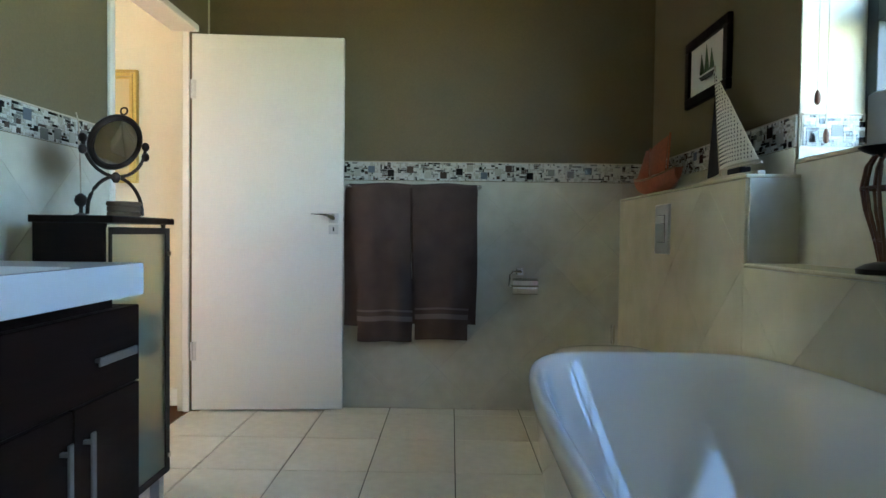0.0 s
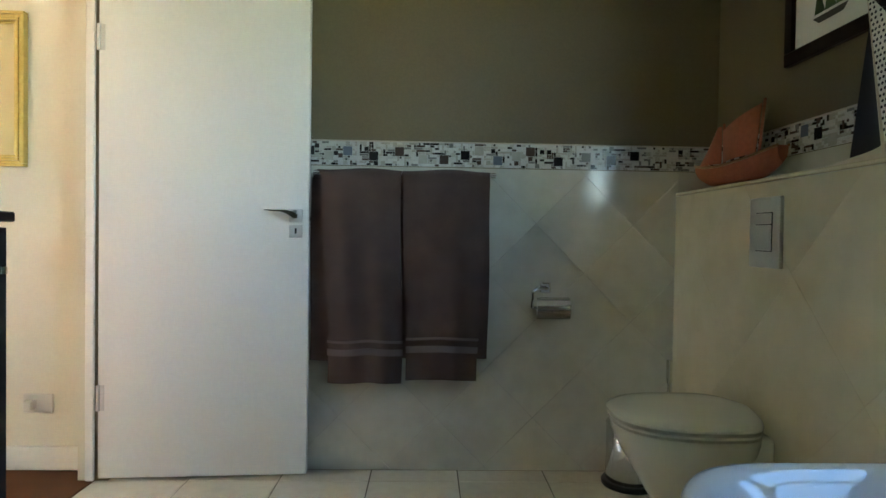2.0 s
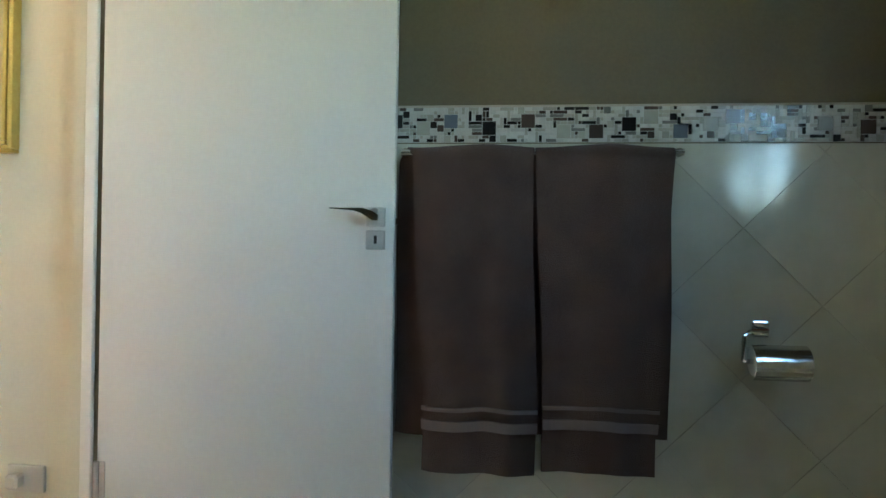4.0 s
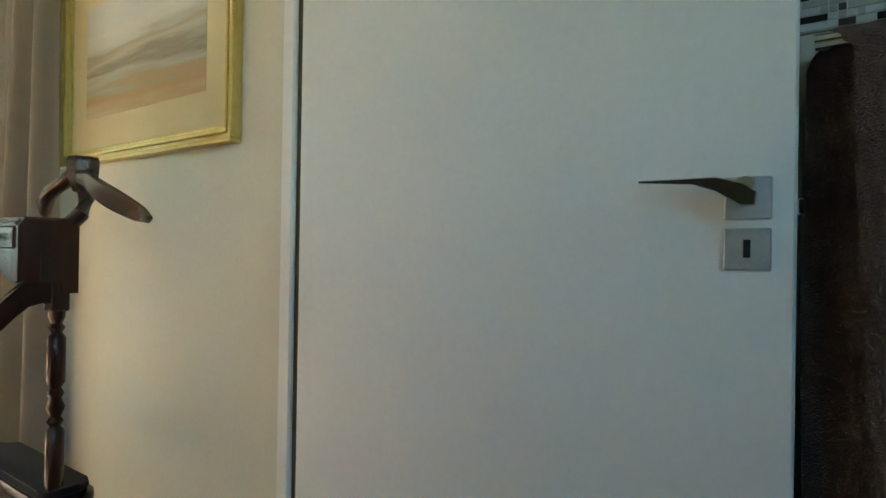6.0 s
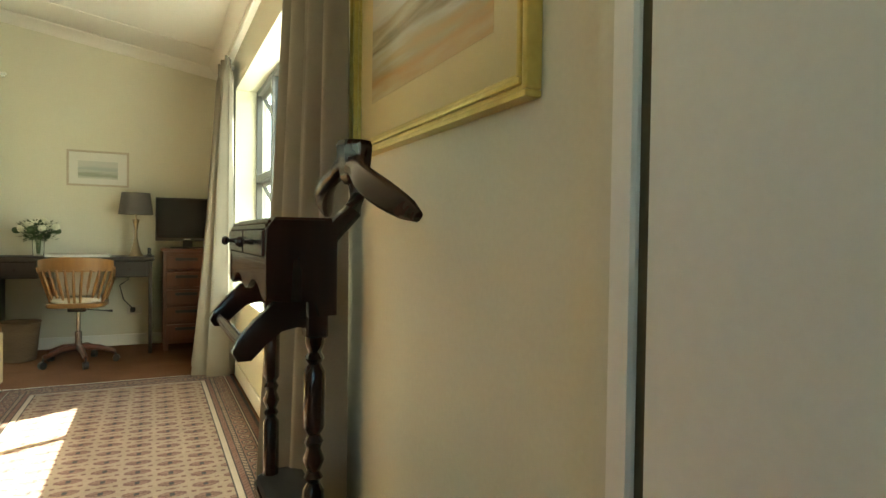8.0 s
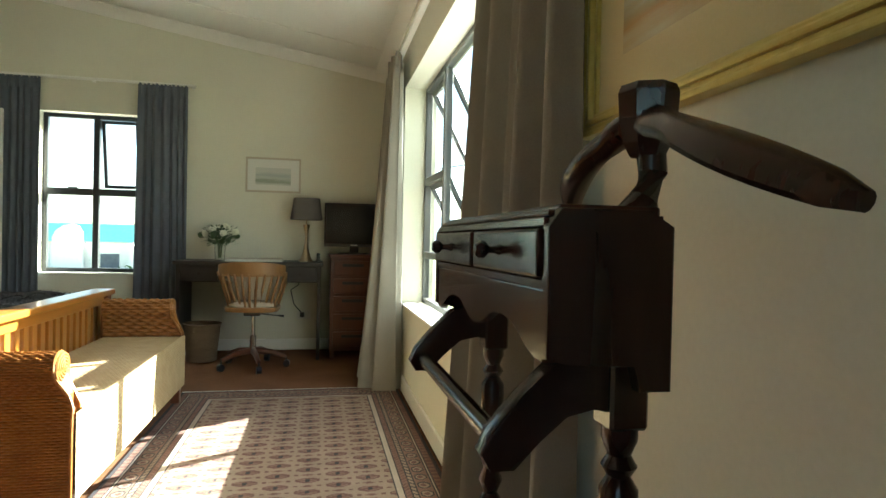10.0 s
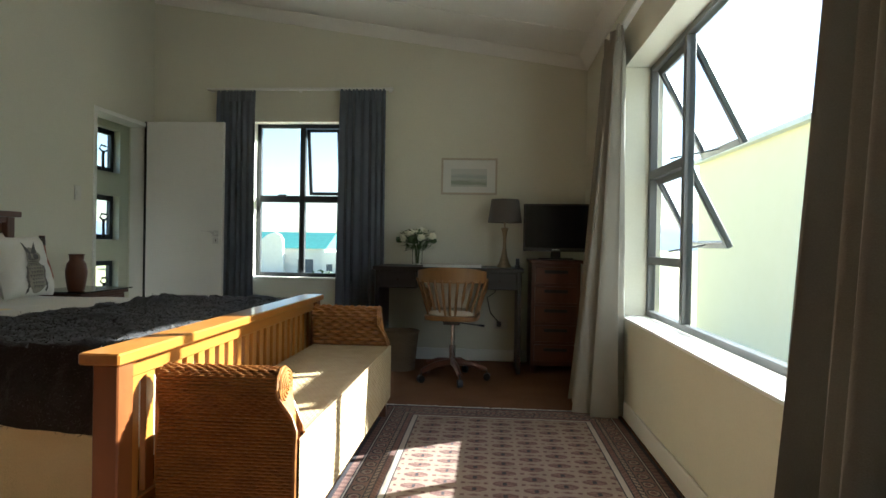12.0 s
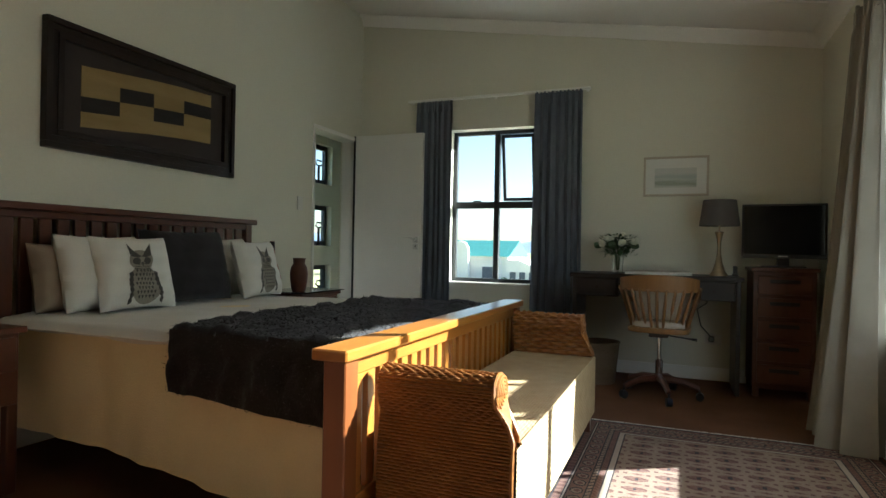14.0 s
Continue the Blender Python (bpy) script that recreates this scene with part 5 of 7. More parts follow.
BZ = 0.642
lean = lambda x, y, rz, a: Matrix.Translation((x, y, BZ + 0.006)) @ Matrix.Rotation(radians(rz), 4, "Z") @ Matrix.Rotation(radians(a), 4, "X")
pillow("cushion", "taupe linen cushion against the headboard", 0.44, 0.33, 0.07, lean(-3.37, -0.31, 0, 14), TAUPE_C, 1)
pillow("pillow", "white linen pillow propped against the headboard", 0.46, 0.375, 0.08, lean(-3.45, -0.215, 2, 15), SHEET, 2)
pillow("pillow", "white linen pillow propped against the headboard", 0.60, 0.38, 0.085, lean(-4.30, -0.31, 0, 12), SHEET, 12)
o1, f1 = pillow("owl_cushion", "white cushion printed with a dark grey owl", 0.41, 0.375, 0.07, lean(-3.525, -0.10, -6, 17), SHEET, 3)
owl_print(o1, lean(-3.525, -0.10, -6, 17), f1, 0.41, 0.375)
pillow("fur_cushion", "fluffy charcoal fur cushion", 0.60, 0.42, 0.085, lean(-3.97, -0.19, 0, 15), FUR, 4)
o2, f2 = pillow("owl_cushion", "white cushion printed with a dark grey owl", 0.42, 0.37, 0.07, lean(-4.49, -0.12, 6, 16), SHEET, 5)
owl_print(o2, lean(-4.49, -0.12, 6, 16), f2, 0.42, 0.37)

# ---- bedside tables ----
def bedside(x0, x1, y1, top, label):
    th = thing("bedside_table", ((x0 + x1) / 2, -0.3, 0), label, "bedside table", "bedside tables")
    y0 = HEADY + 0.02
    part("top", bm_box(x0, x1, y0, y1, top - 0.025, top, 0.004), REDWOOD_H, th)
    part("body", bm_box(x0 + 0.02, x1 - 0.02, y0 + 0.01, y1 - 0.02, top - 0.30, top - 0.025, 0.003), REDWOOD, th)
    dr = part("drawer", bm_box(x0 + 0.035, x1 - 0.035, y1 - 0.02, y1 - 0.008, top - 0.17, top - 0.04, 0.003), REDWOOD_H, th)
    part("knob", bm_tube([((x0 + x1) / 2, y1 - 0.009, top - 0.105), ((x0 + x1) / 2, y1 + 0.015, top - 0.105)], [0.006, 0.012], 10), SATIN, dr, "", True)
    for x in (x0 + 0.02, x1 - 0.06):
        for y in (y0 + 0.01, y1 - 0.06):
            part("leg", bm_box(x, x + 0.04, y, y + 0.04, 0, top - 0.30, 0.003), REDWOOD, th)
    return th


bedside(-5.45, -4.93, -0.13, 0.635, "dark red-brown bedside table under two vases")
bedside(-2.90, -2.46, 0.02, 0.645, "red-brown wooden bedside table beside the bed")
gt = thing("glass_slab", (-5.2, -0.3, 0.635), "dark glass slab on the bedside table", "glass top")
part("slab", bm_box(-5.47, -4.92, HEADY + 0.02, -0.11, 0.637, 0.645, 0.002), SCREEN, gt)
va1 = thing("carved_vase", (-5.04, -0.24, 0.645), "dark brown turned wooden vase on the bedside table", "vase")
part("body", bm_lathe([(0.045, 0), (0.052, 0.01), (0.062, 0.08), (0.066, 0.13), (0.058, 0.18), (0.042, 0.205), (0.045, 0.235), (0.05, 0.245), (0.04, 0.245), (0.035, 0.21)], (-5.04, -0.24, 0.645), 28, False), REDWOOD, va1, "", True)
va2 = thing("tall_gourd_vase", (-5.0, -0.36, 0.645), "tall striped brown gourd vase on the bedside table", "vase")
part("body", bm_lathe([(0.035, 0), (0.06, 0.04), (0.068, 0.10), (0.05, 0.17), (0.028, 0.23), (0.018, 0.31), (0.014, 0.36), (0.018, 0.365)], (-4.93, -0.40, 0.645), 24), TERRA, va2, "", True)
part("dark_collar", bm_lathe([(0.0185, 0.30), (0.0215, 0.303), (0.0175, 0.362), (0.015, 0.363)], (-4.93, -0.40, 0.645), 24), IRON, va2, "dark collar", True)

# ---- wicker bench ----
def woven(parent, name, fn, lu, lv, strand, mt, normal_lift=0.0035, cell=3, label="", basket=0.35):
    """A woven skin over fn(u, v): strands along u that pass over and under stakes along v."""
    rows = max(2, int(lv / strand))
    stakes = max(2, int(lu / (strand * 1.9)))
    nu, nv = stakes * cell, rows * 5
    e = 1e-3
    verts, faces = [], []
    for i in range(nu + 1):
        for j in range(nv + 1):
            u, v = i / nu, j / nv
            p = Vector(fn(u, v))
            du = Vector(fn(min(1, u + e), v)) - Vector(fn(max(0, u - e), v))
            dv = Vector(fn(u, min(1, v + e))) - Vector(fn(u, max(0, v - e)))
            n = du.cross(dv)
            n = n.normalized() if n.length > 1e-12 else Vector((0, 0, 1))
            row = min(rows - 1, int(v * rows * 0.99999))
            across = abs(math.sin(math.pi * v * rows)) ** 0.8
            over = math.sin(math.pi * u * stakes + (math.pi if row % 2 else 0))
            wob = 0.8 + 0.5 * abs(noise.noise(Vector((row * 3.1, u * 9, 0.7))))
            h = normal_lift * (across * (1.0 - basket + basket * over) * wob - 0.55)
            verts.append(p + n * h)
    for i in range(nu):
        for j in range(nv):
            a = i * (nv + 1) + j
            faces.append((a, a + nv + 1, a + nv + 2, a + 1))
    me = bpy.data.meshes.new(name)
    me.from_pydata([tuple(p) for p in verts], [], faces)
    me.materials.append(mt)
    ob = new(name, me)
    ob.parent = parent
    ob.matrix_parent_inverse = parent.matrix_basis.inverted()
    return tagged(ob, label)


be = thing("wicker_bench", (-3.8, 1.73, 0), "honey wicker bench with rolled arms at the bed's foot", "bench")
Y0, Y1 = 1.515, 1.955
XA, XB = -2.97, -4.66
ST = 0.415
part("core", bm_box(XB + 0.03, XA - 0.03, Y0 + 0.012, Y1 - 0.012, 0.13, ST - 0.012), WICKER, be)
woven(be, "seat_weave", lambda u, v: (XA - 0.07 + (XB - XA + 0.14) * u, Y1 + (Y0 - Y1) * v, ST), XA - XB - 0.14, Y1 - Y0, 0.0105, WICKER_S, 0.0022, 2, "pale flat woven seat")
woven(be, "front_weave", lambda u, v: (XB + 0.01 + (XA - XB - 0.02) * u, Y1, 0.115 + (ST - 0.115) * v), XA - XB, ST - 0.115, 0.0125, WICKER_S, 0.0042, 3, "pale woven front panel")
part("seat_edge", bm_tube([(XB + 0.06, Y1 - 0.002, ST), (XA - 0.06, Y1 - 0.002, ST)], 0.0045, 8), WICKER_S, be, "braided seat edge", True)


def arm_profile(side, top):
    """Outer face, rolled head and inner face of an arm, as (distance inwards, height)."""
    pts = [(0.0, 0.115), (0.0, 0.25), (0.002, 0.36), (0.012, 0.43), (0.018, 0.47), (0.008, 0.50)]
    cx, cz, r = 0.052, top - 0.052, 0.058
    for k in range(9):
        a = radians(205 - 250 * k / 8)
        pts.append((cx + r * math.cos(a), cz + r * math.sin(a)))
    pts += [(0.075, 0.47), (0.07, 0.43), (0.07, ST)]
    return pts


for side, xo, top, coarse in ((1, XA, 0.607, 0.0098), (-1, XB, 0.632, 0.021)):
    pr = arm_profile(side, top)
    leng = [0.0]
    for a, c in zip(pr, pr[1:]):
        leng.append(leng[-1] + math.hypot(c[0] - a[0], c[1] - a[1]))

    def skin(u, v, pr=pr, leng=leng, side=side, xo=xo):
        s = v * leng[-1]
        k = max(i for i in range(len(leng)) if leng[i] <= s + 1e-9)
        k = min(k, len(pr) - 2)
        f = (s - leng[k]) / (leng[k + 1] - leng[k])
        d, z = pr[k][0] + f * (pr[k + 1][0] - pr[k][0]), pr[k][1] + f * (pr[k + 1][1] - pr[k][1])
        yy = (Y1 - 0.012 - (0.0 if z < 0.44 else min(0.055, (z - 0.44) * 0.6)))
        uu = u if side > 0 else 1 - u
        return (xo - side * d, Y0 + (yy - Y0) * uu, z)
    arm = woven(be, "arm", skin, Y1 - Y0, leng[-1], coarse, WICKER, 0.011 if side > 0 else 0.017, 4, "rolled wicker arm", 0.3 if side > 0 else 0.5)
    # end face of the arm towards the room
    outline = [(xo - side * d, z) for d, z in pr]
    bq = bmesh.new()
    ring = [bq.verts.new((x, Y1 - 0.013 - (0.0 if z < 0.44 else min(0.055, (z - 0.44) * 0.6)), z)) for x, z in outline]
    bq.faces.new(ring)
    bmesh.ops.recalc_face_normals(bq, faces=bq.faces[:])
    part("arm_end", bq, WICKER, be, "woven arm end")
    for k in range(5):
        rr = 0.052 - k * 0.011
        if rr > 0.006:
            cpt = (xo - side * 0.052, Y1 - 0.06, top - 0.052)
            part("scroll_coil", bm_tube([(cpt[0] + rr * math.cos(a * 0.42), cpt[1] + 0.002 * k, cpt[2] + rr * math.sin(a * 0.42)) for a in range(16)], 0.0062, 6), WICKER, arm, "", True)
    part("arm_piping", bm_tube([(x, Y1 - 0.012 - (0.0 if z < 0.44 else min(0.055, (z - 0.44) * 0.6)), z) for x, z in outline], 0.006, 6), WICKER, arm, "", True)
for x in (XA - 0.05, XB + 0.05):
    for y in (Y0 + 0.04, Y1 - 0.04):
        part("foot", bm_box(x - 0.025, x + 0.025, y - 0.025, y + 0.025, 0.012, 0.135, 0.004), REDWOOD, be, "brown wooden foot")

# ---- valet stand by the door ----
vs = thing("valet_stand", (-1.495, 3.0, 0), "dark mahogany valet stand with drawers and a hanger", "valet stand")
VX0, VX1, VY0, VY1 = -1.745, -1.247, 2.932, 3.05
part("side_panel", bm_prism([(VY0, 0.905), (VY0, 1.018), (VY0 + 0.012, 1.034), (VY1 - 0.022, 1.034), (VY1 - 0.012, 1.024), (VY1, 1.02), (VY1, 0.875), (VY1 - 0.03, 0.875), (VY1 - 0.035, 0.90), (VY0 + 0.02, 0.90)], 0.016, Matrix.Translation((VX1 - 0.016, 0, 0)) @ YZ, 0.002), MAHOG_V, vs)
part("side_panel", bm_prism([(VY0, 0.905), (VY0, 1.018), (VY0 + 0.012, 1.034), (VY1, 1.034), (VY1, 0.875), (VY1 - 0.03, 0.875), (VY0 + 0.02, 0.90)], 0.016, Matrix.Translation((VX0, 0, 0)) @ YZ, 0.002), MAHOG_V, vs)
part("back_panel", bm_box(VX0 + 0.016, VX1 - 0.016, VY1 - 0.016, VY1 - 0.002, 0.91, 1.03), MAHOG, vs)
part("top", bm_box(VX0 + 0.017, VX1 - 0.017, VY0 + 0.016, VY1 - 0.004, 1.0265, 1.0385, 0.003, 2), MAHOG, vs)
part("top_moulding", bm_box(VX0 + 0.017, VX1 - 0.017, VY0 + 0.005, VY0 + 0.016, 1.0265, 1.0335, 0.003, 2), MAHOG, vs)
part("front_rail", bm_box(VX0 + 0.016, VX1 - 0.016, VY0 + 0.001, VY0 + 0.014, 1.018, 1.0262, 0.001), MAHOG, vs)
part("front_rail", bm_box(VX0 + 0.016, VX1 - 0.016, VY0 + 0.001, VY0 + 0.014, 0.963, 0.972, 0.001), MAHOG, vs)
part("front_stile", bm_box(-1.499, -1.488, VY0 + 0.001, VY0 + 0.014, 0.972, 1.018, 0.001), MAHOG_V, vs)
for x0, x1 in ((VX0 + 0.018, -1.501), (-1.486, VX1 - 0.018)):
    dr = part("drawer", bm_box(x0, x1, VY0 - 0.004, VY0 + 0.10, 0.9735, 1.0165, 0.003, 2), MAHOG, vs, "small drawer front")
    xm = (x0 + x1) / 2
    part("knob", place(bm_lathe([(0.006, 0), (0.004, 0.006), (0.004, 0.012), (0.009, 0.017), (0.0095, 0.022), (0.006, 0.027), (0.0, 0.028)], (0, 0, 0), 16, False), Matrix.Translation((xm, VY0 - 0.004, 0.996)) @ Matrix.Rotation(radians(90), 4, "X")), MAHOG, dr, "turned wooden knob", True)
ap = [(VX0 + 0.016, 0.963), (VX1 - 0.016, 0.963), (VX1 - 0.016, 0.90)]
for k in range(1, 24):
    s = k / 24
    x = VX1 - 0.016 - (VX1 - VX0 - 0.032) * s
    ap.append((x, 0.914 + 0.016 * math.cos(4 * math.pi * s) * (-1) + (0.006 if 0.3 < s < 0.7 else 0)))
ap.append((VX0 + 0.016, 0.90))
part("apron", bm_prism(ap, 0.012, Matrix.Translation((0, VY0 + 0.002, 0)) @ XZ, 0.0015), MAHOG, vs, "scalloped apron")
turned = [(0.016, 0.0), (0.018, 0.03), (0.012, 0.045), (0.0185, 0.06), (0.0185, 0.24), (0.011, 0.252), (0.017, 0.262), (0.011, 0.272), (0.018, 0.285), (0.0195, 0.305), (0.012, 0.325), (0.017, 0.337), (0.011, 0.348), (0.0185, 0.362), (0.0185, 0.56), (0.011, 0.572), (0.017, 0.582), (0.011, 0.592), (0.019, 0.612), (0.012, 0.632), (0.017, 0.644), (0.011, 0.655), (0.0185, 0.668), (0.0185, 0.765), (0.011, 0.777), (0.017, 0.787), (0.011, 0.797), (0.017, 0.812), (0.017, 0.83)]
for x in (-1.70, -1.285):
    part("turned_post", bm_lathe(turned, (x, 3.022, 0.012), 16), MAHOG_V, vs, "turned wooden post", True)
    part("post_block", bm_box(x - 0.019, x + 0.019, 3.003, 3.041, 0.835, 0.93, 0.003), MAHOG_V, vs)
    curve = [(3.035, 0.86), (3.03, 0.90), (2.99, 0.907), (2.95, 0.897), (2.92, 0.868), (2.893, 0.838), (2.884, 0.818), (2.893, 0.803), (2.915, 0.803), (2.938, 0.828), (2.962, 0.852), (2.99, 0.858), (3.008, 0.85)]
    part("trouser_arm", bm_prism(curve, 0.026, Matrix.Translation((x - 0.013, 0, 0)) @ YZ, 0.003), MAHOG_V, vs, "curved bracket", True)
part("trouser_bar", bm_tube([(-1.70, 2.906, 0.823), (-1.285, 2.906, 0.823)], 0.0105, 12), MAHOG, vs, "polished trouser bar", True)
# neck and hanger
part("neck", bm_tube([(-1.455, 3.045, 0.985), (-1.455, 3.095, 1.012), (-1.455, 3.14, 1.06), (-1.456, 3.152, 1.095), (-1.46, 3.148, 1.143)], [0.022, 0.022, 0.020, 0.018, 0.02], 10), MAHOG_V, vs, "curved hanger neck", True)
part("neck_block", bm_box(-1.477, -1.433, 3.0335, 3.075, 0.94, 1.02, 0.004), MAHOG_V, vs)
hg = bmesh.new()
for s in (-1, 1):
    prev = None
    for k in range(13):
        f = k / 12
        x = -1.46 + s * (0.30 if s > 0 else 0.262) * f
        z = 1.163 - (0.122 * f ** 1.2 if s > 0 else 0.10 * f ** 1.05)
        y = 3.14 - 0.03 * math.sin(math.pi * f) + 0.02 * f
        wy = 0.011 + 0.0125 * math.sin(math.pi * f ** 1.7) + (0.008 if k < 3 else 0)
        hz = (0.017 if s > 0 else 0.021) - 0.003 * f if k < 12 else 0.008
        if k == 12:
            wy = 0.008
        ring = [hg.verts.new((x, y + wy * math.cos(2 * math.pi * j / 10), z + hz * math.sin(2 * math.pi * j / 10) + (0.55 if s > 0 else -0.1) * wy * math.cos(2 * math.pi * j / 10))) for j in range(10)]
        if prev:
            for j in range(10):
                hg.faces.new((prev[j], prev[(j + 1) % 10], ring[(j + 1) % 10], ring[j]))
        else:
            hg.faces.new(ring)
        prev = ring
    hg.faces.new(prev)
bmesh.ops.recalc_face_normals(hg, faces=hg.faces[:])
part("hanger", hg, MAHOG, vs, "shaped wooden coat hanger", True)
part("hanger_head", bm_lathe([(0.022, -0.05), (0.030, -0.034), (0.036, -0.004), (0.038, 0.028), (0.034, 0.038), (0.0, 0.041)], (-1.46, 3.145, 1.165), 7, False), MAHOG, vs, "faceted hanger head")
part("seat_frame", bm_prism(rounded(-1.74, -1.245, 2.985, 3.10, 0.03, 5), 0.025, Matrix.Translation((0, 0, 0.405)), 0.006), MAHOG, vs, "", True)
part("seat_pad", bm_prism(rounded(-1.725, -1.26, 2.99, 3.095, 0.03, 5), 0.02, Matrix.Translation((0, 0, 0.4305)), 0.014), NAVY, vs, "dark padded seat", True)
for x in (-1.71, -1.277):
    part("sled_foot", bm_box(x - 0.02, x + 0.02, 2.90, 3.2, 0.0, 0.046, 0.006, 2), MAHOG, vs, "", True)
part("stretcher", bm_tube([(-1.70, 3.1, 0.03), (-1.285, 3.1, 0.03)], 0.01, 10), MAHOG, vs, "", True)
vs.matrix_basis = vs.matrix_basis @ Matrix.Diagonal((1, 1, 1.011, 1))

# ---- desk corner ----
de = thing("writing_desk", (-6.1, 2.2, 0), "black-brown wooden writing desk with side drawers", "desk")
DZ = 0.82
part("desktop", bm_box(FARX + 0.02, -5.87, 1.60, 2.78, DZ - 0.03, DZ, 0.004), DARKDESK, de)
for y0, y1 in ((1.62, 1.65), (2.735, 2.765)):
    part("side_panel", bm_box(FARX + 0.03, -5.90, y0, y1, 0.0, DZ - 0.03, 0.003), DARKDESK, de)
for y0, y1 in ((1.65, 1.95), (2.45, 2.735)):
    part("drawer_box", bm_box(FARX + 0.04, -5.905, y0, y1, DZ - 0.17, DZ - 0.03, 0.002), DARKDESK, de)
    dr = part("drawer_front", bm_box(-5.904, -5.888, y0 + 0.01, y1 - 0.01, DZ - 0.165, DZ - 0.04, 0.003), DARKDESK, de)
    part("knob", bm_tube([(-5.889, (y0 + y1) / 2, DZ - 0.10), (-5.868, (y0 + y1) / 2, DZ - 0.10)], [0.005, 0.011], 10), IRON, dr, "", True)
part("tray", bm_box(-6.1, -5.80, 1.97, 2.43, DZ - 0.105, DZ - 0.085, 0.003), DARKDESK, de, "pulled-out keyboard tray")
bk = thing("paper_stack", (-5.92, 1.95, DZ), "white papers and a tray edge on the desk", "papers")
part("paper_block", bm_box(-6.08, -5.86, 2.0, 2.45, DZ + 0.001, DZ + 0.022, 0.003), PAPER, bk)
part("cover", bm_box(-6.08, -5.86, 1.995, 2.44, DZ + 0.0225, DZ + 0.028, 0.002), BEIGE, bk, "beige cover")
ph2 = thing("phone_handset", (-6.1, 2.74, DZ), "small black cordless handset on the desk", "phone")
part("cradle", bm_box(-6.13, -6.07, 2.72, 2.76, DZ + 0.001, DZ + 0.02, 0.005, 2), BLACKP, ph2, "", True)
part("handset", bm_box(-6.112, -6.088, 2.725, 2.755, DZ + 0.02, DZ + 0.075, 0.006, 2), BLACKP, ph2, "", True)
lm = thing("table_lamp", (-6.12, 2.63, DZ), "bronze hourglass table lamp with a grey drum shade", "lamp")
LQ = (-6.12, 2.633, DZ + 0.001)
part("base", bm_lathe([(0.062, 0), (0.062, 0.008), (0.045, 0.03), (0.026, 0.09), (0.014, 0.16), (0.012, 0.22), (0.018, 0.27), (0.03, 0.315), (0.03, 0.32), (0.006, 0.325), (0.006, 0.40)], LQ, 28), BRONZE, lm, "hourglass bronze base", True)
part("shade", bm_grid(lambda u, v: (LQ[0] + (0.138 - 0.026 * v) * math.cos(2 * math.pi * u), LQ[1] + (0.138 - 0.026 * v) * math.sin(2 * math.pi * u), LQ[2] + 0.362 + 0.188 * v), 40, 4, 0.003, True), SHADE, lm, "grey fabric drum shade", True)
fv = thing("flower_vase", (-6.1, 1.93, DZ), "glass vase with white flowers and green leaves", "flowers")
FC = Vector((-6.1, 1.925, DZ + 0.001))
part("vase", bm_lathe([(0.036, 0), (0.04, 0.004), (0.045, 0.14), (0.042, 0.14), (0.036, 0.012), (0.0, 0.01)], FC, 24, False), VASEGLASS, fv, "clear glass vase", True)
rnd = random.Random(21)
for k in range(16):
    a, r = k * 2.4, 0.135 * math.sqrt((k + 0.5) / 16)
    tip = FC + Vector((r * math.cos(a), 1.15 * r * math.sin(a), 0.30 - r * 0.6 + rnd.uniform(-0.015, 0.015)))
    part("stem", bm_tube([FC + Vector((0.01 * math.cos(a), 0.01 * math.sin(a), 0.02)), FC + Vector((0.02 * math.cos(a), 0.02 * math.sin(a), 0.14)), tip], 0.0022, 5), LEAF, fv)
    fb = bmesh.new()
    for j in range(9):
        d = Vector((rnd.gauss(0, 1), rnd.gauss(0, 1), rnd.gauss(0.3, 0.7))).normalized()
        bmesh.ops.create_icosphere(fb, subdivisions=1, radius=0.027, matrix=Matrix.Translation(tip + d * 0.02) @ d.to_track_quat("Z", "Y").to_matrix().to_4x4() @ Matrix.Diagonal((1, 0.75, 0.35, 1)))
    part("flower_head", fb, PETAL if k < 12 else LEAF, fv, "", True)
lb = bmesh.new()
for k in range(420):
    a, r = rnd.uniform(0, 6.28), rnd.uniform(0.01, 0.115)
    c = FC + Vector((r * math.cos(a), 1.1 * r * math.sin(a), 0.13 + rnd.uniform(0, 0.15)))
    d = Vector((math.cos(a), math.sin(a), rnd.uniform(-0.4, 0.8))).normalized()
    s = d.cross(Vector((0, 0, 1))).normalized() * 0.014
    lb.faces.new([lb.verts.new(c), lb.verts.new(c + d * 0.022 + s), lb.verts.new(c + d * 0.05), lb.verts.new(c + d * 0.022 - s)])
part("leaves", lb, LEAF, fv)["kind"] = "stuff"

ch = thing("drawer_chest", (-6.17, 3.02, 0), "narrow red-brown chest of five drawers", "chest")
part("carcass", bm_box(FARX + 0.02, -5.97, 2.845, 3.225, 0.06, 0.865, 0.003), REDWOOD, ch)
part("top", bm_box(FARX + 0.015, -5.94, 2.83, 3.24, 0.866, 0.892, 0.004), REDWOOD_H, ch)
for k in range(5):
    z0 = 0.10 + k * 0.152
    dr = part("drawer", bm_box(-5.9695, -5.948, 2.872, 3.198, z0, z0 + 0.128, 0.006, 2), REDWOOD, ch)
    part("pull_slot", bm_box(-5.9485, -5.9455, 2.945, 3.125, z0 + 0.078, z0 + 0.103, 0.003), BLACKP, dr, "dark recessed pull")
for x in (FARX + 0.03, -6.01):
    for y in (2.85, 3.18):
        part("foot", bm_box(x, x + 0.04, y, y + 0.04, 0, 0.06, 0.003), REDWOOD, ch)
tv = thing("television", (-6.2, 3.05, 0.892), "black flat-screen television on the chest", "television")
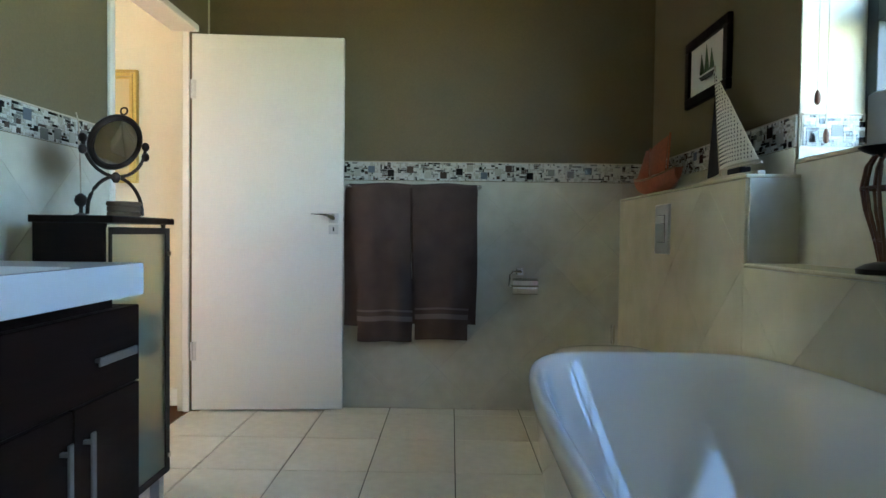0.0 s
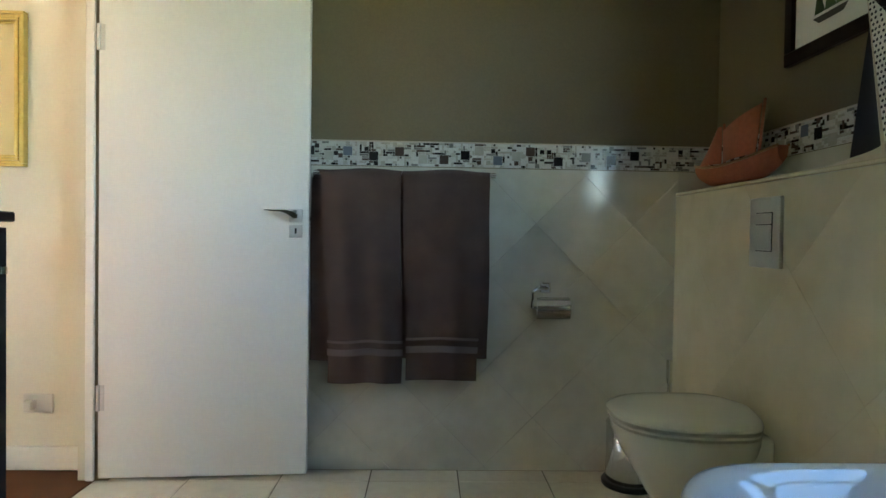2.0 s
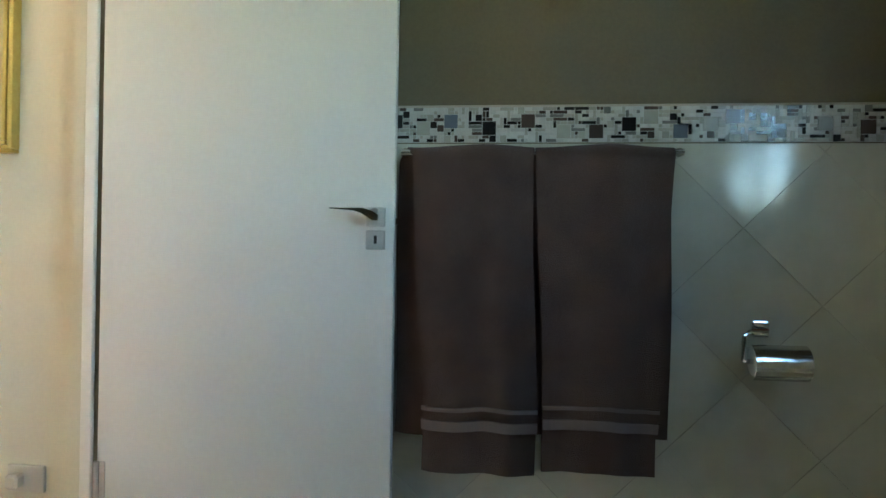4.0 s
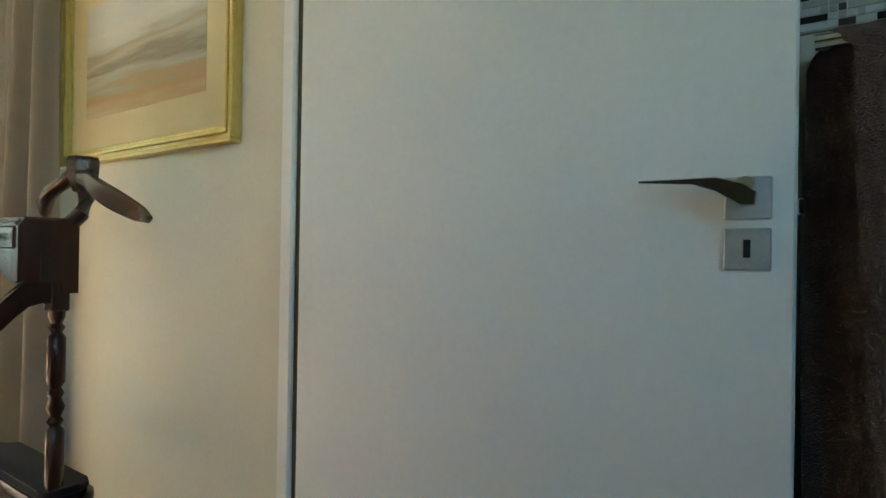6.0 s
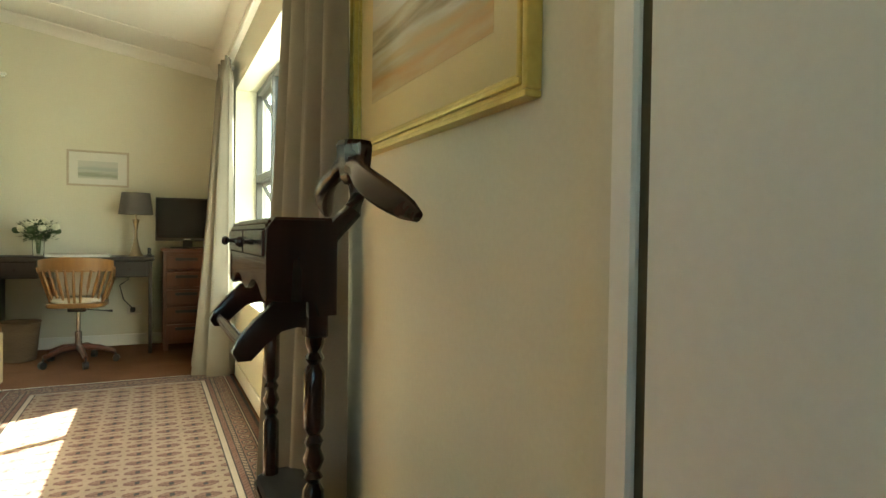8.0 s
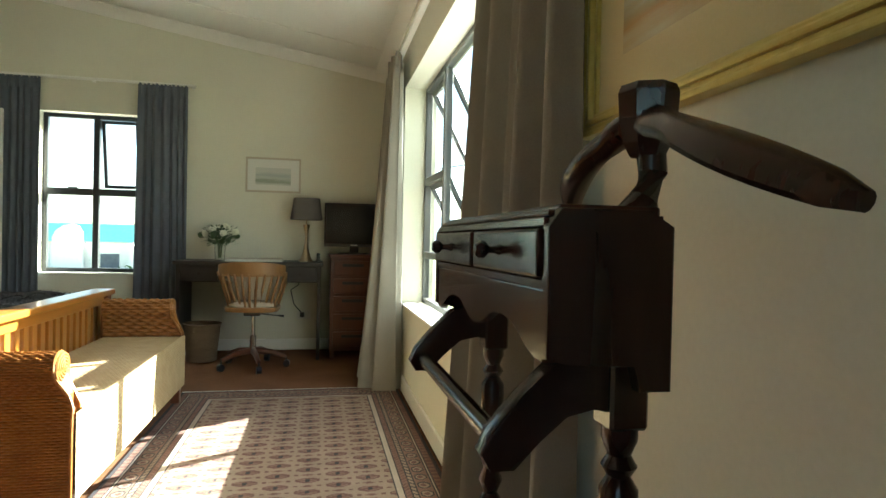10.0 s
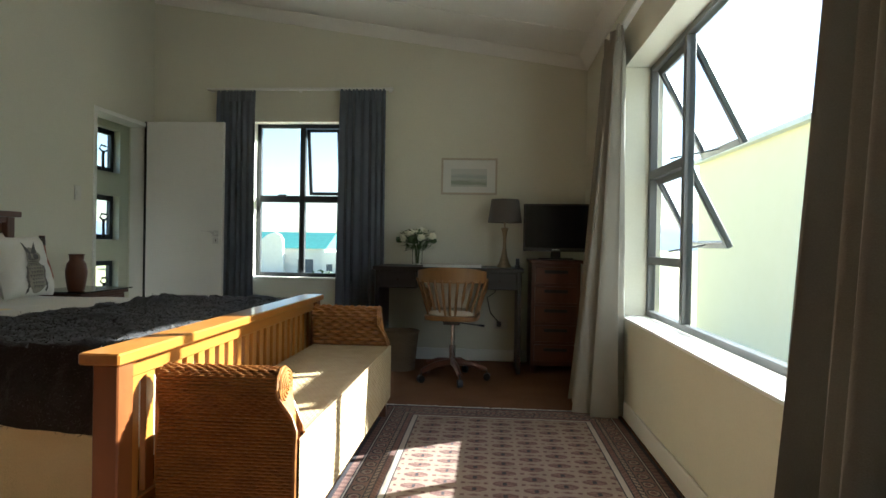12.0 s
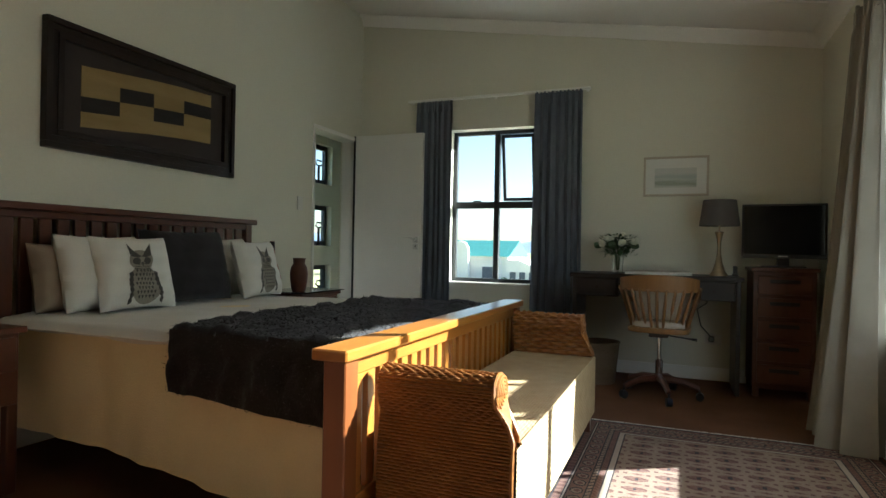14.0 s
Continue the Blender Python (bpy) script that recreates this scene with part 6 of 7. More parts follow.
TVM = Matrix.Translation((-6.17, 3.05, 0)) @ Matrix.Rotation(radians(-6), 4, "Z")
part("body", place(bm_box(-0.04, 0.0, -0.265, 0.265, 0.955, 1.345, 0.006, 2), TVM), BLACKP, tv)
part("screen", place(bm_box(0.0, 0.002, -0.25, 0.25, 0.985, 1.33), TVM), SCREEN, tv, "dark glossy screen")
part("stand", place(bm_box(-0.03, -0.01, -0.04, 0.04, 0.90, 0.96, 0.004), TVM), BLACKP, tv)
part("foot", place(bm_box(-0.10, 0.07, -0.14, 0.14, 0.893, 0.903, 0.004, 2), TVM), BLACKP, tv)
part("logo_strip", place(bm_box(0.0005, 0.0025, -0.03, 0.03, 0.967, 0.974), TVM), SATIN, tv)

# swivel desk chair
oc = thing("desk_chair", (0, 0, 0), "honey oak swivel desk chair with a slatted back", "chair")
part("seat", bm_prism(rounded(-0.21, 0.21, -0.22, 0.22, 0.08, 5), 0.035, Matrix.Translation((0, 0, 0.465)), 0.01), OAK, oc, "", True)
part("seat_cushion", bm_prism(rounded(-0.19, 0.17, -0.19, 0.19, 0.07, 5), 0.04, Matrix.Translation((0, 0, 0.501)), 0.015), BEIGE, oc, "beige seat cushion", True)
def back_pt(s, z):
    a = radians(52) * s
    return Vector((0.34 * math.cos(a) - 0.13 + 0.06 * (z - 0.5), 0.285 * math.sin(a) / math.sin(radians(52)), z))
def crest(u, v):
    s = 2 * u - 1
    return back_pt(s, 0.745 + 0.115 * v * (1 - 0.25 * s * s))
part("crest_rail", bm_grid(crest, 20, 4, 0.022), OAK, oc, "curved oak crest rail", True)
for k in range(9):
    s = -0.8 + 1.6 * k / 8
    top, low = back_pt(s, 0.76), Vector((0.17 - 0.05 * abs(s), 0.20 * s, 0.50))
    mid = (top + low) / 2 + Vector((0.02, 0, 0))
    part("back_slat", bm_tube([low, mid, top], [0.011, 0.013, 0.011], 8), OAK, oc, "", True)
for sgn in (-1, 1):
    part("arm", bm_tube([back_pt(sgn * 1.0, 0.77), Vector((0.0, sgn * 0.27, 0.69)), Vector((-0.16, sgn * 0.26, 0.67)), Vector((-0.19, sgn * 0.235, 0.66))], 0.017, 8), OAK, oc, "", True)
    part("arm_post", bm_tube([Vector((-0.13, sgn * 0.195, 0.49)), Vector((-0.14, sgn * 0.255, 0.67))], 0.013, 8), OAK, oc, "", True)
    part("arm_post", bm_tube([Vector((0.08, sgn * 0.19, 0.49)), back_pt(sgn * 1.0, 0.775)], 0.013, 8), OAK, oc, "", True)
part("back_cushion", bm_box(0.0, 0.10, -0.17, 0.17, 0.55, 0.83, 0.035, 3), BEIGE, oc, "beige back cushion", True)
part("mechanism", bm_box(-0.09, 0.09, -0.07, 0.07, 0.425, 0.464, 0.006), BLACKP, oc, "black tilt mechanism")
part("gas_column", bm_lathe([(0.028, 0.10), (0.028, 0.26), (0.016, 0.265), (0.016, 0.425)], (0, 0, 0), 18), CHROME, oc, "chrome gas column", True)
part("lever", bm_tube([(0.0, 0.06, 0.435), (0.03, 0.2, 0.425), (0.03, 0.27, 0.42)], [0.005, 0.005, 0.011], 8), BLACKP, oc, "black height lever", True)
for k in range(5):
    a = 2 * math.pi * k / 5 + 0.35
    d = Vector((math.cos(a), math.sin(a), 0))
    lg = part("star_leg", bm_tube([Vector((0, 0, 0.135)) + d * 0.02, Vector((0, 0, 0.125)) + d * 0.16, Vector((0, 0, 0.085)) + d * 0.29], [0.027, 0.023, 0.019], 8), REDWOOD, oc, "", True)
    side = d.cross(Vector((0, 0, 1)))
    part("castor", bm_tube([d * 0.295 + Vector((0, 0, 0.03)) - side * 0.02, d * 0.295 + Vector((0, 0, 0.03)) + side * 0.02], 0.029, 14), BLACKP, lg, "black castor", True)
    part("castor_pin", bm_tube([d * 0.295 + Vector((0, 0, 0.05)), d * 0.285 + Vector((0, 0, 0.09))], 0.008, 8), BLACKP, lg)
oc.matrix_basis = pose(-5.66, 2.25, 0.0, 0, 0, -4) @ Matrix.Diagonal((0.9, 0.88, 0.97, 1))
wb = thing("waste_basket", (-5.75, 1.82, 0), "dark woven waste basket under the desk", "basket")
woven(wb, "body", lambda u, v: (-5.95 + (0.115 + 0.03 * v) * math.cos(2 * math.pi * u), 1.82 + (0.115 + 0.03 * v) * math.sin(2 * math.pi * u), 0.005 + 0.30 * v), 0.8, 0.3, 0.014, RAFFIA, 0.003, 3)
part("floor", bm_lathe([(0.11, 0.002), (0.11, 0.008)], (-5.95, 1.82, 0), 20), RAFFIA, wb)
part("rim", bm_tube([(-5.95 + 0.146 * math.cos(k * math.pi / 12), 1.82 + 0.146 * math.sin(k * math.pi / 12), 0.306) for k in range(25)], 0.007, 6), RAFFIA, wb, "", True)
cb = thing("wall_cable", (-6.38, 2.5, 0.3), "black cables and plugs hanging below the desk", "cable")
part("cable", bm_tube([(-6.385, 2.55, 0.79), (-6.37, 2.57, 0.6), (-6.375, 2.5, 0.55), (-6.38, 2.53, 0.42), (-6.39, 2.60, 0.34)], 0.005, 6), BLACKP, cb, "", True)
part("socket_plate", bm_box(FARX, FARX + 0.01, 2.56, 2.68, 0.28, 0.36, 0.003), PLASTW, cb)
part("plug", bm_box(FARX + 0.01, FARX + 0.05, 2.585, 2.625, 0.30, 0.345, 0.006), BLACKP, cb)

# ---- rug ----
RX0, RX1, RY0, RY1 = -4.86, -2.1, 1.90, 3.285
RUGC = [surf("rug_sand", (0.245, 0.178, 0.130), (0.185, 0.133, 0.097), 0.95, grain=300, stain=9, bump=0.9, depth=0.003),
        surf("rug_wine", (0.115, 0.048, 0.038), (0.085, 0.035, 0.028), 0.95, grain=300, stain=9, bump=0.9, depth=0.003),
        surf("rug_dark", (0.026, 0.018, 0.021), (0.016, 0.012, 0.014), 0.95, grain=300, stain=9, bump=0.9, depth=0.003),
        surf("rug_rust", (0.165, 0.092, 0.066), (0.13, 0.07, 0.05), 0.95, grain=300, stain=9, bump=0.9, depth=0.003),
        surf("rug_ivory", (0.36, 0.30, 0.24), (0.30, 0.25, 0.20), 0.95, grain=300, stain=9, bump=0.9, depth=0.003)]


def rug_colour(x, y):
    e = min(x - RX0, RX1 - x, y - RY0, RY1 - y)
    along = x if min(y - RY0, RY1 - y) <= min(x - RX0, RX1 - x) else y
    if e < 0.018:
        return 2
    if e < 0.045:
        return 3 if int(along / 0.02) % 2 else 1
    if e < 0.052:
        return 2
    if e < 0.062:
        return 4
    if e < 0.068:
        return 2
    if e < 0.132:       # main border with small octagons
        a, c = (along % 0.085) - 0.0425, e - 0.10
        r = max(abs(a) / 0.032, abs(c) / 0.026, (abs(a) + abs(c)) / 0.042)
        return 2 if 0.75 < r < 1.0 else 0 if 0.45 < r <= 0.75 else 1 if r <= 0.45 else 3
    if e < 0.138:
        return 2
    if e < 0.156:
        return 0 if int((along + e) / 0.012) % 3 else 2
    if e < 0.162:
        return 2
    if e < 0.186:
        return 1 if int((along - e) / 0.014) % 2 else 3
    if e < 0.192:
        return 2
    if e < 0.212:
        return 4
    if e < 0.218:
        return 2
    col = round((y - 2.59) / 0.125)
    px, py = 0.118, 0.125
    ox = px / 2 if col % 2 else 0
    a = ((x + ox) % px) - px / 2
    c = y - 2.59 - col * py
    r = max(abs(a) / 0.027, abs(c) / 0.05, (abs(a) / 0.027 + abs(c) / 0.05) / 1.4)
    if r < 1.0:
        if r > 0.82:
            return 1
        if r > 0.55:
            return 3 if (a > 0) == (c > 0) else 1
        return 2 if abs(c) < 0.007 else 1 if r < 0.3 or abs(a) < 0.005 else 3
    a2 = ((x + ox + px / 2) % px) - px / 2
    r2 = abs(a2) / 0.013 + abs(c) / 0.034
    if r2 < 1:
        return 1 if r2 < 0.6 else 3
    if abs(a2) < 0.008 and abs(abs(c) - 0.048) < 0.008:
        return 1
    return 0


NX, NY = 460, 232
vx, fc, mi2 = [], [], []
for i in range(NX + 1):
    for j in range(NY + 1):
        x, y = RX0 + (RX1 - RX0) * i / NX, RY0 + (RY1 - RY0) * j / NY
        vx.append((x, y, 0.0115 + 0.0015 * noise.noise(Vector((x * 3, y * 3, 0)))))
for i in range(NX):
    for j in range(NY):
        a = i * (NY + 1) + j
        fc.append((a, a + NY + 1, a + NY + 2, a + 1))
        mi2.append(rug_colour(RX0 + (RX1 - RX0) * (i + 0.5) / NX, RY0 + (RY1 - RY0) * (j + 0.5) / NY))
me = bpy.data.meshes.new("rug_field")
me.from_pydata(vx, [], fc)
for mt in RUGC:
    me.materials.append(mt)
me.polygons.foreach_set("material_index", mi2)
rg = thing("patterned_rug", (-3.5, 2.6, 0), "wine and sand Turkmen patterned rug on the carpet", "rug")
ob = new("rug_field", me)
ob.parent, ob.matrix_parent_inverse = rg, rg.matrix_basis.inverted()
part("backing", bm_box(RX0, RX1, RY0, RY1, 0.001, 0.0085), RUGC[2], rg)
fr = bmesh.new()
rnd = random.Random(2)
for k in range(420):
    y = RY0 + (RY1 - RY0) * (k + rnd.random()) / 420
    for x0, sgn in ((RX0, -1), (RX1, 1)):
        L = rnd.uniform(0.03, 0.055)
        d = rnd.uniform(-0.012, 0.012)
        w = 0.0026
        fr.faces.new([fr.verts.new(p) for p in ((x0, y - w, 0.010), (x0, y + w, 0.010), (x0 + sgn * L * 0.6, y + d * 0.6 + w, 0.009), (x0 + sgn * L, y + d, 0.003), (x0 + sgn * L * 0.6, y + d * 0.6 - w, 0.009))])
part("fringe", fr, PAPER, rg, "pale knotted fringe")["kind"] = "stuff"

# ---- outside ----
GRASS = surf("dry_grass", (0.34, 0.31, 0.15), (0.22, 0.23, 0.10), 0.95, grain=2.0, stain=0.15, bump=0.5, depth=0.05)
HOUSE = surf("white_render", (0.78, 0.77, 0.74), (0.72, 0.71, 0.68), 0.85, grain=3, stain=0.4, bump=0.2)
CREAMW = surf("cream_render", (0.95, 0.84, 0.61), (0.93, 0.82, 0.58), 0.85, grain=3, stain=0.5, bump=0.2)
TEAL = surf("teal_roof_sheet", (0.05, 0.19, 0.17), (0.045, 0.165, 0.15), 0.5, grain=3, bump=0.1)
# the haze of distance is put into this blue-grey base colour
HILL = surf("haze_blue_hill", (0.15, 0.20, 0.28), (0.11, 0.155, 0.22), 1.0, grain=0.02, stain=0.004, bump=0.0)
GARAGE = surf("grey_garage_door", (0.10, 0.11, 0.13), (0.08, 0.09, 0.11), 0.6, grain=3, bump=0.1)
b = bm_box(-3000, 2500, -2500, 2500, -2.4, -2.2)
structure("ground", b, GRASS, "dry grassy ground reaching to the horizon", "ground")
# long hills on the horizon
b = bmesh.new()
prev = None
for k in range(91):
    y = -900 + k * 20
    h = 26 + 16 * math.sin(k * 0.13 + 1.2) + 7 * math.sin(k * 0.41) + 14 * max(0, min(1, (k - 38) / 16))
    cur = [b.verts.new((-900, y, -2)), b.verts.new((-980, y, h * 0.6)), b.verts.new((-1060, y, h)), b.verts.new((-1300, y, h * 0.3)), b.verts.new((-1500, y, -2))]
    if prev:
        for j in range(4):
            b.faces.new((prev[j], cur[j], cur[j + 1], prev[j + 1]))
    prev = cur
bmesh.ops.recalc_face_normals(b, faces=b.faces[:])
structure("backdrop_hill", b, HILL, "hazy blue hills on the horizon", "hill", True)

GZ = -2.2
ho = thing("house", (-66, -20, GZ), "white house with a teal gable roof and grey garage door", "house")
part("wall", bm_box(-70, -62, -32, -14.4, GZ, 0.4), HOUSE, ho)
b = bmesh.new()
v = [b.verts.new(p) for p in ((-61.6, -32.5, 0.35), (-61.6, -14.2, 0.35), (-70.4, -14.2, 0.35), (-70.4, -32.5, 0.35), (-66, -32.5, 2.1), (-66, -14.2, 2.1))]
for f in ((0, 1, 5, 4), (2, 3, 4, 5), (1, 2, 5), (3, 0, 4), (0, 3, 2, 1)):
    b.faces.new([v[k] for k in f])
part("roof", b, TEAL, ho, "teal metal roof")
part("gable_front", bm_prism([(-20.9, GZ), (-20.9, 0.7), (-20.6, 1.35), (-20.0, 1.8), (-19.3, 1.95), (-18.8, 1.75), (-18.5, 1.2), (-18.4, GZ)], 0.5, Matrix.Translation((-61.4, 0, 0)) @ YZ), HOUSE, ho, "rounded white gable front")
part("annex_wall", bm_prism([(-14.4, GZ), (-14.4, 0.0), (-13.2, 0.1), (-11.4, -0.6), (-10.6, -0.9), (-10.6, GZ)], 5.0, Matrix.Translation((-66, 0, 0)) @ YZ), HOUSE, ho, "low white annex wall")
part("garage_door", bm_box(-61.99, -61.9, -17.2, -15.6, GZ, -0.75), GARAGE, ho, "grey garage door")
for y in (-13.9, -12.9, -11.9):
    part("window", bm_box(-60.99, -60.9, y, y + 0.6, -1.9, -1.2), GARAGE, ho)
sh = bmesh.new()
rnd = random.Random(9)
for k in range(260):
    p = Vector((-50 + rnd.gauss(0, 0.5), -11.0 + rnd.gauss(0, 0.8), -2.1 + abs(rnd.gauss(0, 0.3))))
    bmesh.ops.create_circle(sh, cap_ends=True, segments=4, radius=rnd.uniform(0.08, 0.2), matrix=Matrix.Translation(p) @ Euler((rnd.uniform(0, 3), rnd.uniform(0, 3), 0)).to_matrix().to_4x4())
bu = thing("garden_bush", (-50, -11, -2.2), "small dark green garden bush on the grass", "bush")
part("foliage", sh, LEAF, bu)
part("stem", bm_tube([(-50, -11, -2.2), (-50, -11, -1.9)], 0.05, 6), RATTAN, bu)

nb = thing("neighbour_house", (-12, 10, -2.2), "cream rendered neighbouring house wall outside the window", "house")
part("wall", bm_box(-21, 2, 9.2, 14, -2.2, 3.7), CREAMW, nb)
part("roof", bm_box(-21.3, 2.3, 9.0, 14.3, 3.7, 3.82), HOUSE, nb, "flat pale roof edge")
part("downpipe", bm_tube([(-9.5, 9.14, -2.2), (-9.5, 9.14, 3.68)], 0.05, 8), HOUSE, nb, "white downpipe", True)
ac = thing("air_conditioner", (-17.75, 8.8, -2.2), "white outdoor air conditioning unit beside the cream wall", "air conditioner")
part("casing", bm_box(-18.0, -17.5, 8.40, 9.16, -2.12, -1.50, 0.02, 2), HOUSE, ac, "white metal casing")
part("fan_ring", place(bm_lathe([(0.20, 0.0), (0.225, 0.0), (0.225, 0.02), (0.20, 0.02), (0.20, 0.0)], (0, 0, 0), 28, False), Matrix.Translation((-17.5, 8.68, -1.81)) @ Matrix.Rotation(radians(90), 4, "Y")), GARAGE, ac, "grey fan ring", True)
for k in range(7):
    zc = -1.81 + (k - 3) * 0.055
    half = math.sqrt(0.2 ** 2 - (zc + 1.81) ** 2)
    part("grille_bar", bm_box(-17.499, -17.485, 8.68 - half, 8.68 + half, zc - 0.008, zc + 0.008), GARAGE, ac)
for yy in (8.48, 9.02):
    part("foot", bm_box(-17.95, -17.55, yy, yy + 0.06, -2.2, -2.12), GARAGE, ac)
# our own house's outer eaves above the big window
structure("roof_eaves", bm_box(-7.2, 2.4, N + 0.231, N + 0.55, 2.62, 2.7), HOUSE, "pale eaves soffit over the window", "eaves")

structure("foundation", bm_box(-8.45, 2.09, -1.95, N + 0.23, -2.2, -0.125), HOUSE, "rendered plinth under the house", "plinth")
# passage behind the doorway, with three small windows one above another
PASS_Y = -1.25
structure("floor_passage", bm_box(-8.3, -4.6, PASS_Y - 0.2, HEADY - 0.23, -0.12, 0.0), CARPET, "brown passage floor", "floor")
holes = [(-7.06, -6.40, 1.66, 2.09), (-7.06, -6.40, 0.99, 1.43), (-7.06, -6.40, 0.36, 0.78)]
structure("wall_passage", wall_with_holes(-8.3, -4.6, 0, 2.7, holes, PASS_Y - 0.11, PASS_Y, "x"), CREAM, "cream passage wall with three small windows", "wall")
structure("wall_passage_west", bm_box(-8.45, -8.3, PASS_Y - 0.2, HEADY - 0.15, 0, 2.7), CREAM, "cream passage end wall", "wall")
structure("wall_passage_east", bm_box(-4.6, -4.45, PASS_Y - 0.2, HEADY - 0.15, 0, 2.7), CREAM, "cream passage end wall", "wall")
structure("ceiling_passage", bm_box(-8.45, -4.45, PASS_Y - 0.2, HEADY - 0.15, 2.7, 2.78), CEIL, "white passage ceiling", "ceiling")
structure("wall_stub", bm_box(-8.45, FARX - 0.23, HEADY - 0.15, HEADY, 0, 2.7), CREAM, "cream passage wall", "wall")
for k, (u0, u1, z0, z1) in enumerate(holes):
    pw = thing("window_%d" % (4 + k), ((u0 + u1) / 2, PASS_Y - 0.15, z0), "small black steel passage window", "window", "passage windows")
    pw["kind"] = "structure"
    frame_ring(pw, "window_frame", u0 + 0.001, u1 - 0.001, z0 + 0.001, z1 - 0.001, PASS_Y - 0.105, 0.04, 0.05, STEEL_W, "x")
    pane(pw, u0 + 0.051, u1 - 0.051, z0 + 0.051, z1 - 0.051, PASS_Y - 0.09, "x")
    fg = thing("bird_figurine", ((u0 + u1) / 2 - 0.12, PASS_Y - 0.03, z0), "dark metal stick figurine on the window ledge", "figurine", "ledge figurines")
    X0, Z0 = -6.84 - 0.02 * k, z0 + 0.002
    part("base", bm_lathe([(0.028, 0), (0.026, 0.012), (0.008, 0.02)], (X0, PASS_Y - 0.03, Z0), 14), IRON, fg, "", True)
    part("stem", bm_tube([(X0, PASS_Y - 0.03, Z0 + 0.01), (X0 + 0.005, PASS_Y - 0.03, Z0 + 0.14), (X0, PASS_Y - 0.03, Z0 + 0.2)], 0.014, 8), IRON, fg, "", True)
    part("arms", bm_tube([(X0 - 0.06, PASS_Y - 0.03, Z0 + 0.21), (X0, PASS_Y - 0.03, Z0 + 0.18), (X0 + 0.06, PASS_Y - 0.03, Z0 + 0.215), (X0 + 0.03, PASS_Y - 0.03, Z0 + 0.25), (X0 - 0.04, PASS_Y - 0.03, Z0 + 0.245)], 0.009, 8), IRON, fg, "", True)
# rooms behind: plain outer walls close the place
structure("wall_outer_south", bm_box(PX + 0.06, 2.09, -1.95, -1.75, 0, 2.9), HOUSE, "outer bathroom wall", "wall")

# ---- tiles, last ----
def clip_poly(poly, u0, u1, v0, v1):
    for axis, lim, sign in ((0, u0, 1), (0, u1, -1), (1, v0, 1), (1, v1, -1)):
        out = []
        for k in range(len(poly)):
            p, q2 = poly[k], poly[(k + 1) % len(poly)]
            a, c = sign * (p[axis] - lim), sign * (q2[axis] - lim)
            if a >= 0:
                out.append(p)
            if a * c < 0:
                s = a / (a - c)
                out.append((p[0] + s * (q2[0] - p[0]), p[1] + s * (q2[1] - p[1])))
        poly = out
        if len(poly) < 3:
            return []
    return poly


def diagonal_tiles(parent, u0, u1, v0, v1, size, thick, m, mt, gap=0.0008, shift=(0, 0)):
    d = size / math.sqrt(2)
    n = int((max(u1 - u0, v1 - v0)) / d) + 3
    for i in range(-1, n):
        for j in range(-1, 2 * n):
            cu, cv = u0 + shift[0] + 2 * d * i + (d if j % 2 else 0), v0 + shift[1] + d * j
            e = d - gap
            poly = clip_poly([(cu - e, cv), (cu, cv - e), (cu + e, cv), (cu, cv + e)], u0, u1, v0, v1)
            if len(poly) < 3:
                continue
            area = abs(sum(poly[k][0] * poly[(k + 1) % len(poly)][1] - poly[(k + 1) % len(poly)][0] * poly[k][1] for k in range(len(poly)))) / 2
            if area < 2e-4:
                continue
            part("tile", bm_prism(poly, thick, m), mt, parent)


walls = {o.name: o for o in scene.objects if o.get("kind") == "structure"}
BAND0, BAND1 = 1.278, 1.376
# backing board and tiles of the towel wall, then the other tiled walls
part("tile_bed", bm_box(BW, 1.81, NB - 0.006, NB, 0, BAND0 - 0.004), GROUT, walls["wall_bath_north"])
diagonal_tiles(walls["wall_bath_north"], BW + 0.002, 1.643, 0.0, BAND0 - 0.006, 0.29, 0.004, Matrix.Translation((0, NB - 0.010, 0)) @ XZ, TILE_W, shift=(0.06, 0.02))
part("tile_bed", bm_box(BW, BW + 0.006, -1.59, 2.345, 0, BAND0 - 0.004), GROUT, walls["wall_bath_west"])
diagonal_tiles(walls["wall_bath_west"], 0.3, 2.345, 0.0, BAND0 - 0.006, 0.29, 0.004, Matrix.Translation((BW + 0.006, 0, 0)) @ YZ, TILE_W)
part("tile_bed", bm_box(1.804, 1.81, 1.955, NB - 0.01, 1.172, BAND0 - 0.004), TILE_W, walls["wall_bath_east"])
part("tile_bed", bm_box(1.804, 1.81, -1.59, 1.945, 0.9, 1.219), TILE_W, walls["wall_bath_east"])
diagonal_tiles(walls["wall_boxing_high"], 1.925, NB - 0.012, 0.0, 1.168, 0.42, 0.01, Matrix.Translation((1.635, 0, 0)) @ YZ, STONE_B, 0.0006)
diagonal_tiles(walls["wall_boxing_low"], -0.4, 1.924, 0.0, 0.884, 0.42, 0.01, Matrix.Translation((1.635, 0, 0)) @ YZ, STONE_B, 0.0006)
part("ledge_tile", bm_box(1.631, 1.81, 1.915, NB - 0.012, 1.172, 1.184, 0.003), STONE_B, walls["wall_boxing_high"])
part("end_tile", bm_box(1.645, 1.803, 1.915, 1.925, 0.90, 1.172), TILE_W, walls["wall_boxing_high"])
part("ledge_tile", bm_box(1.631, 1.81, -1.59, 1.914, 0.888, 0.90, 0.003), STONE_B, walls["wall_boxing_low"])

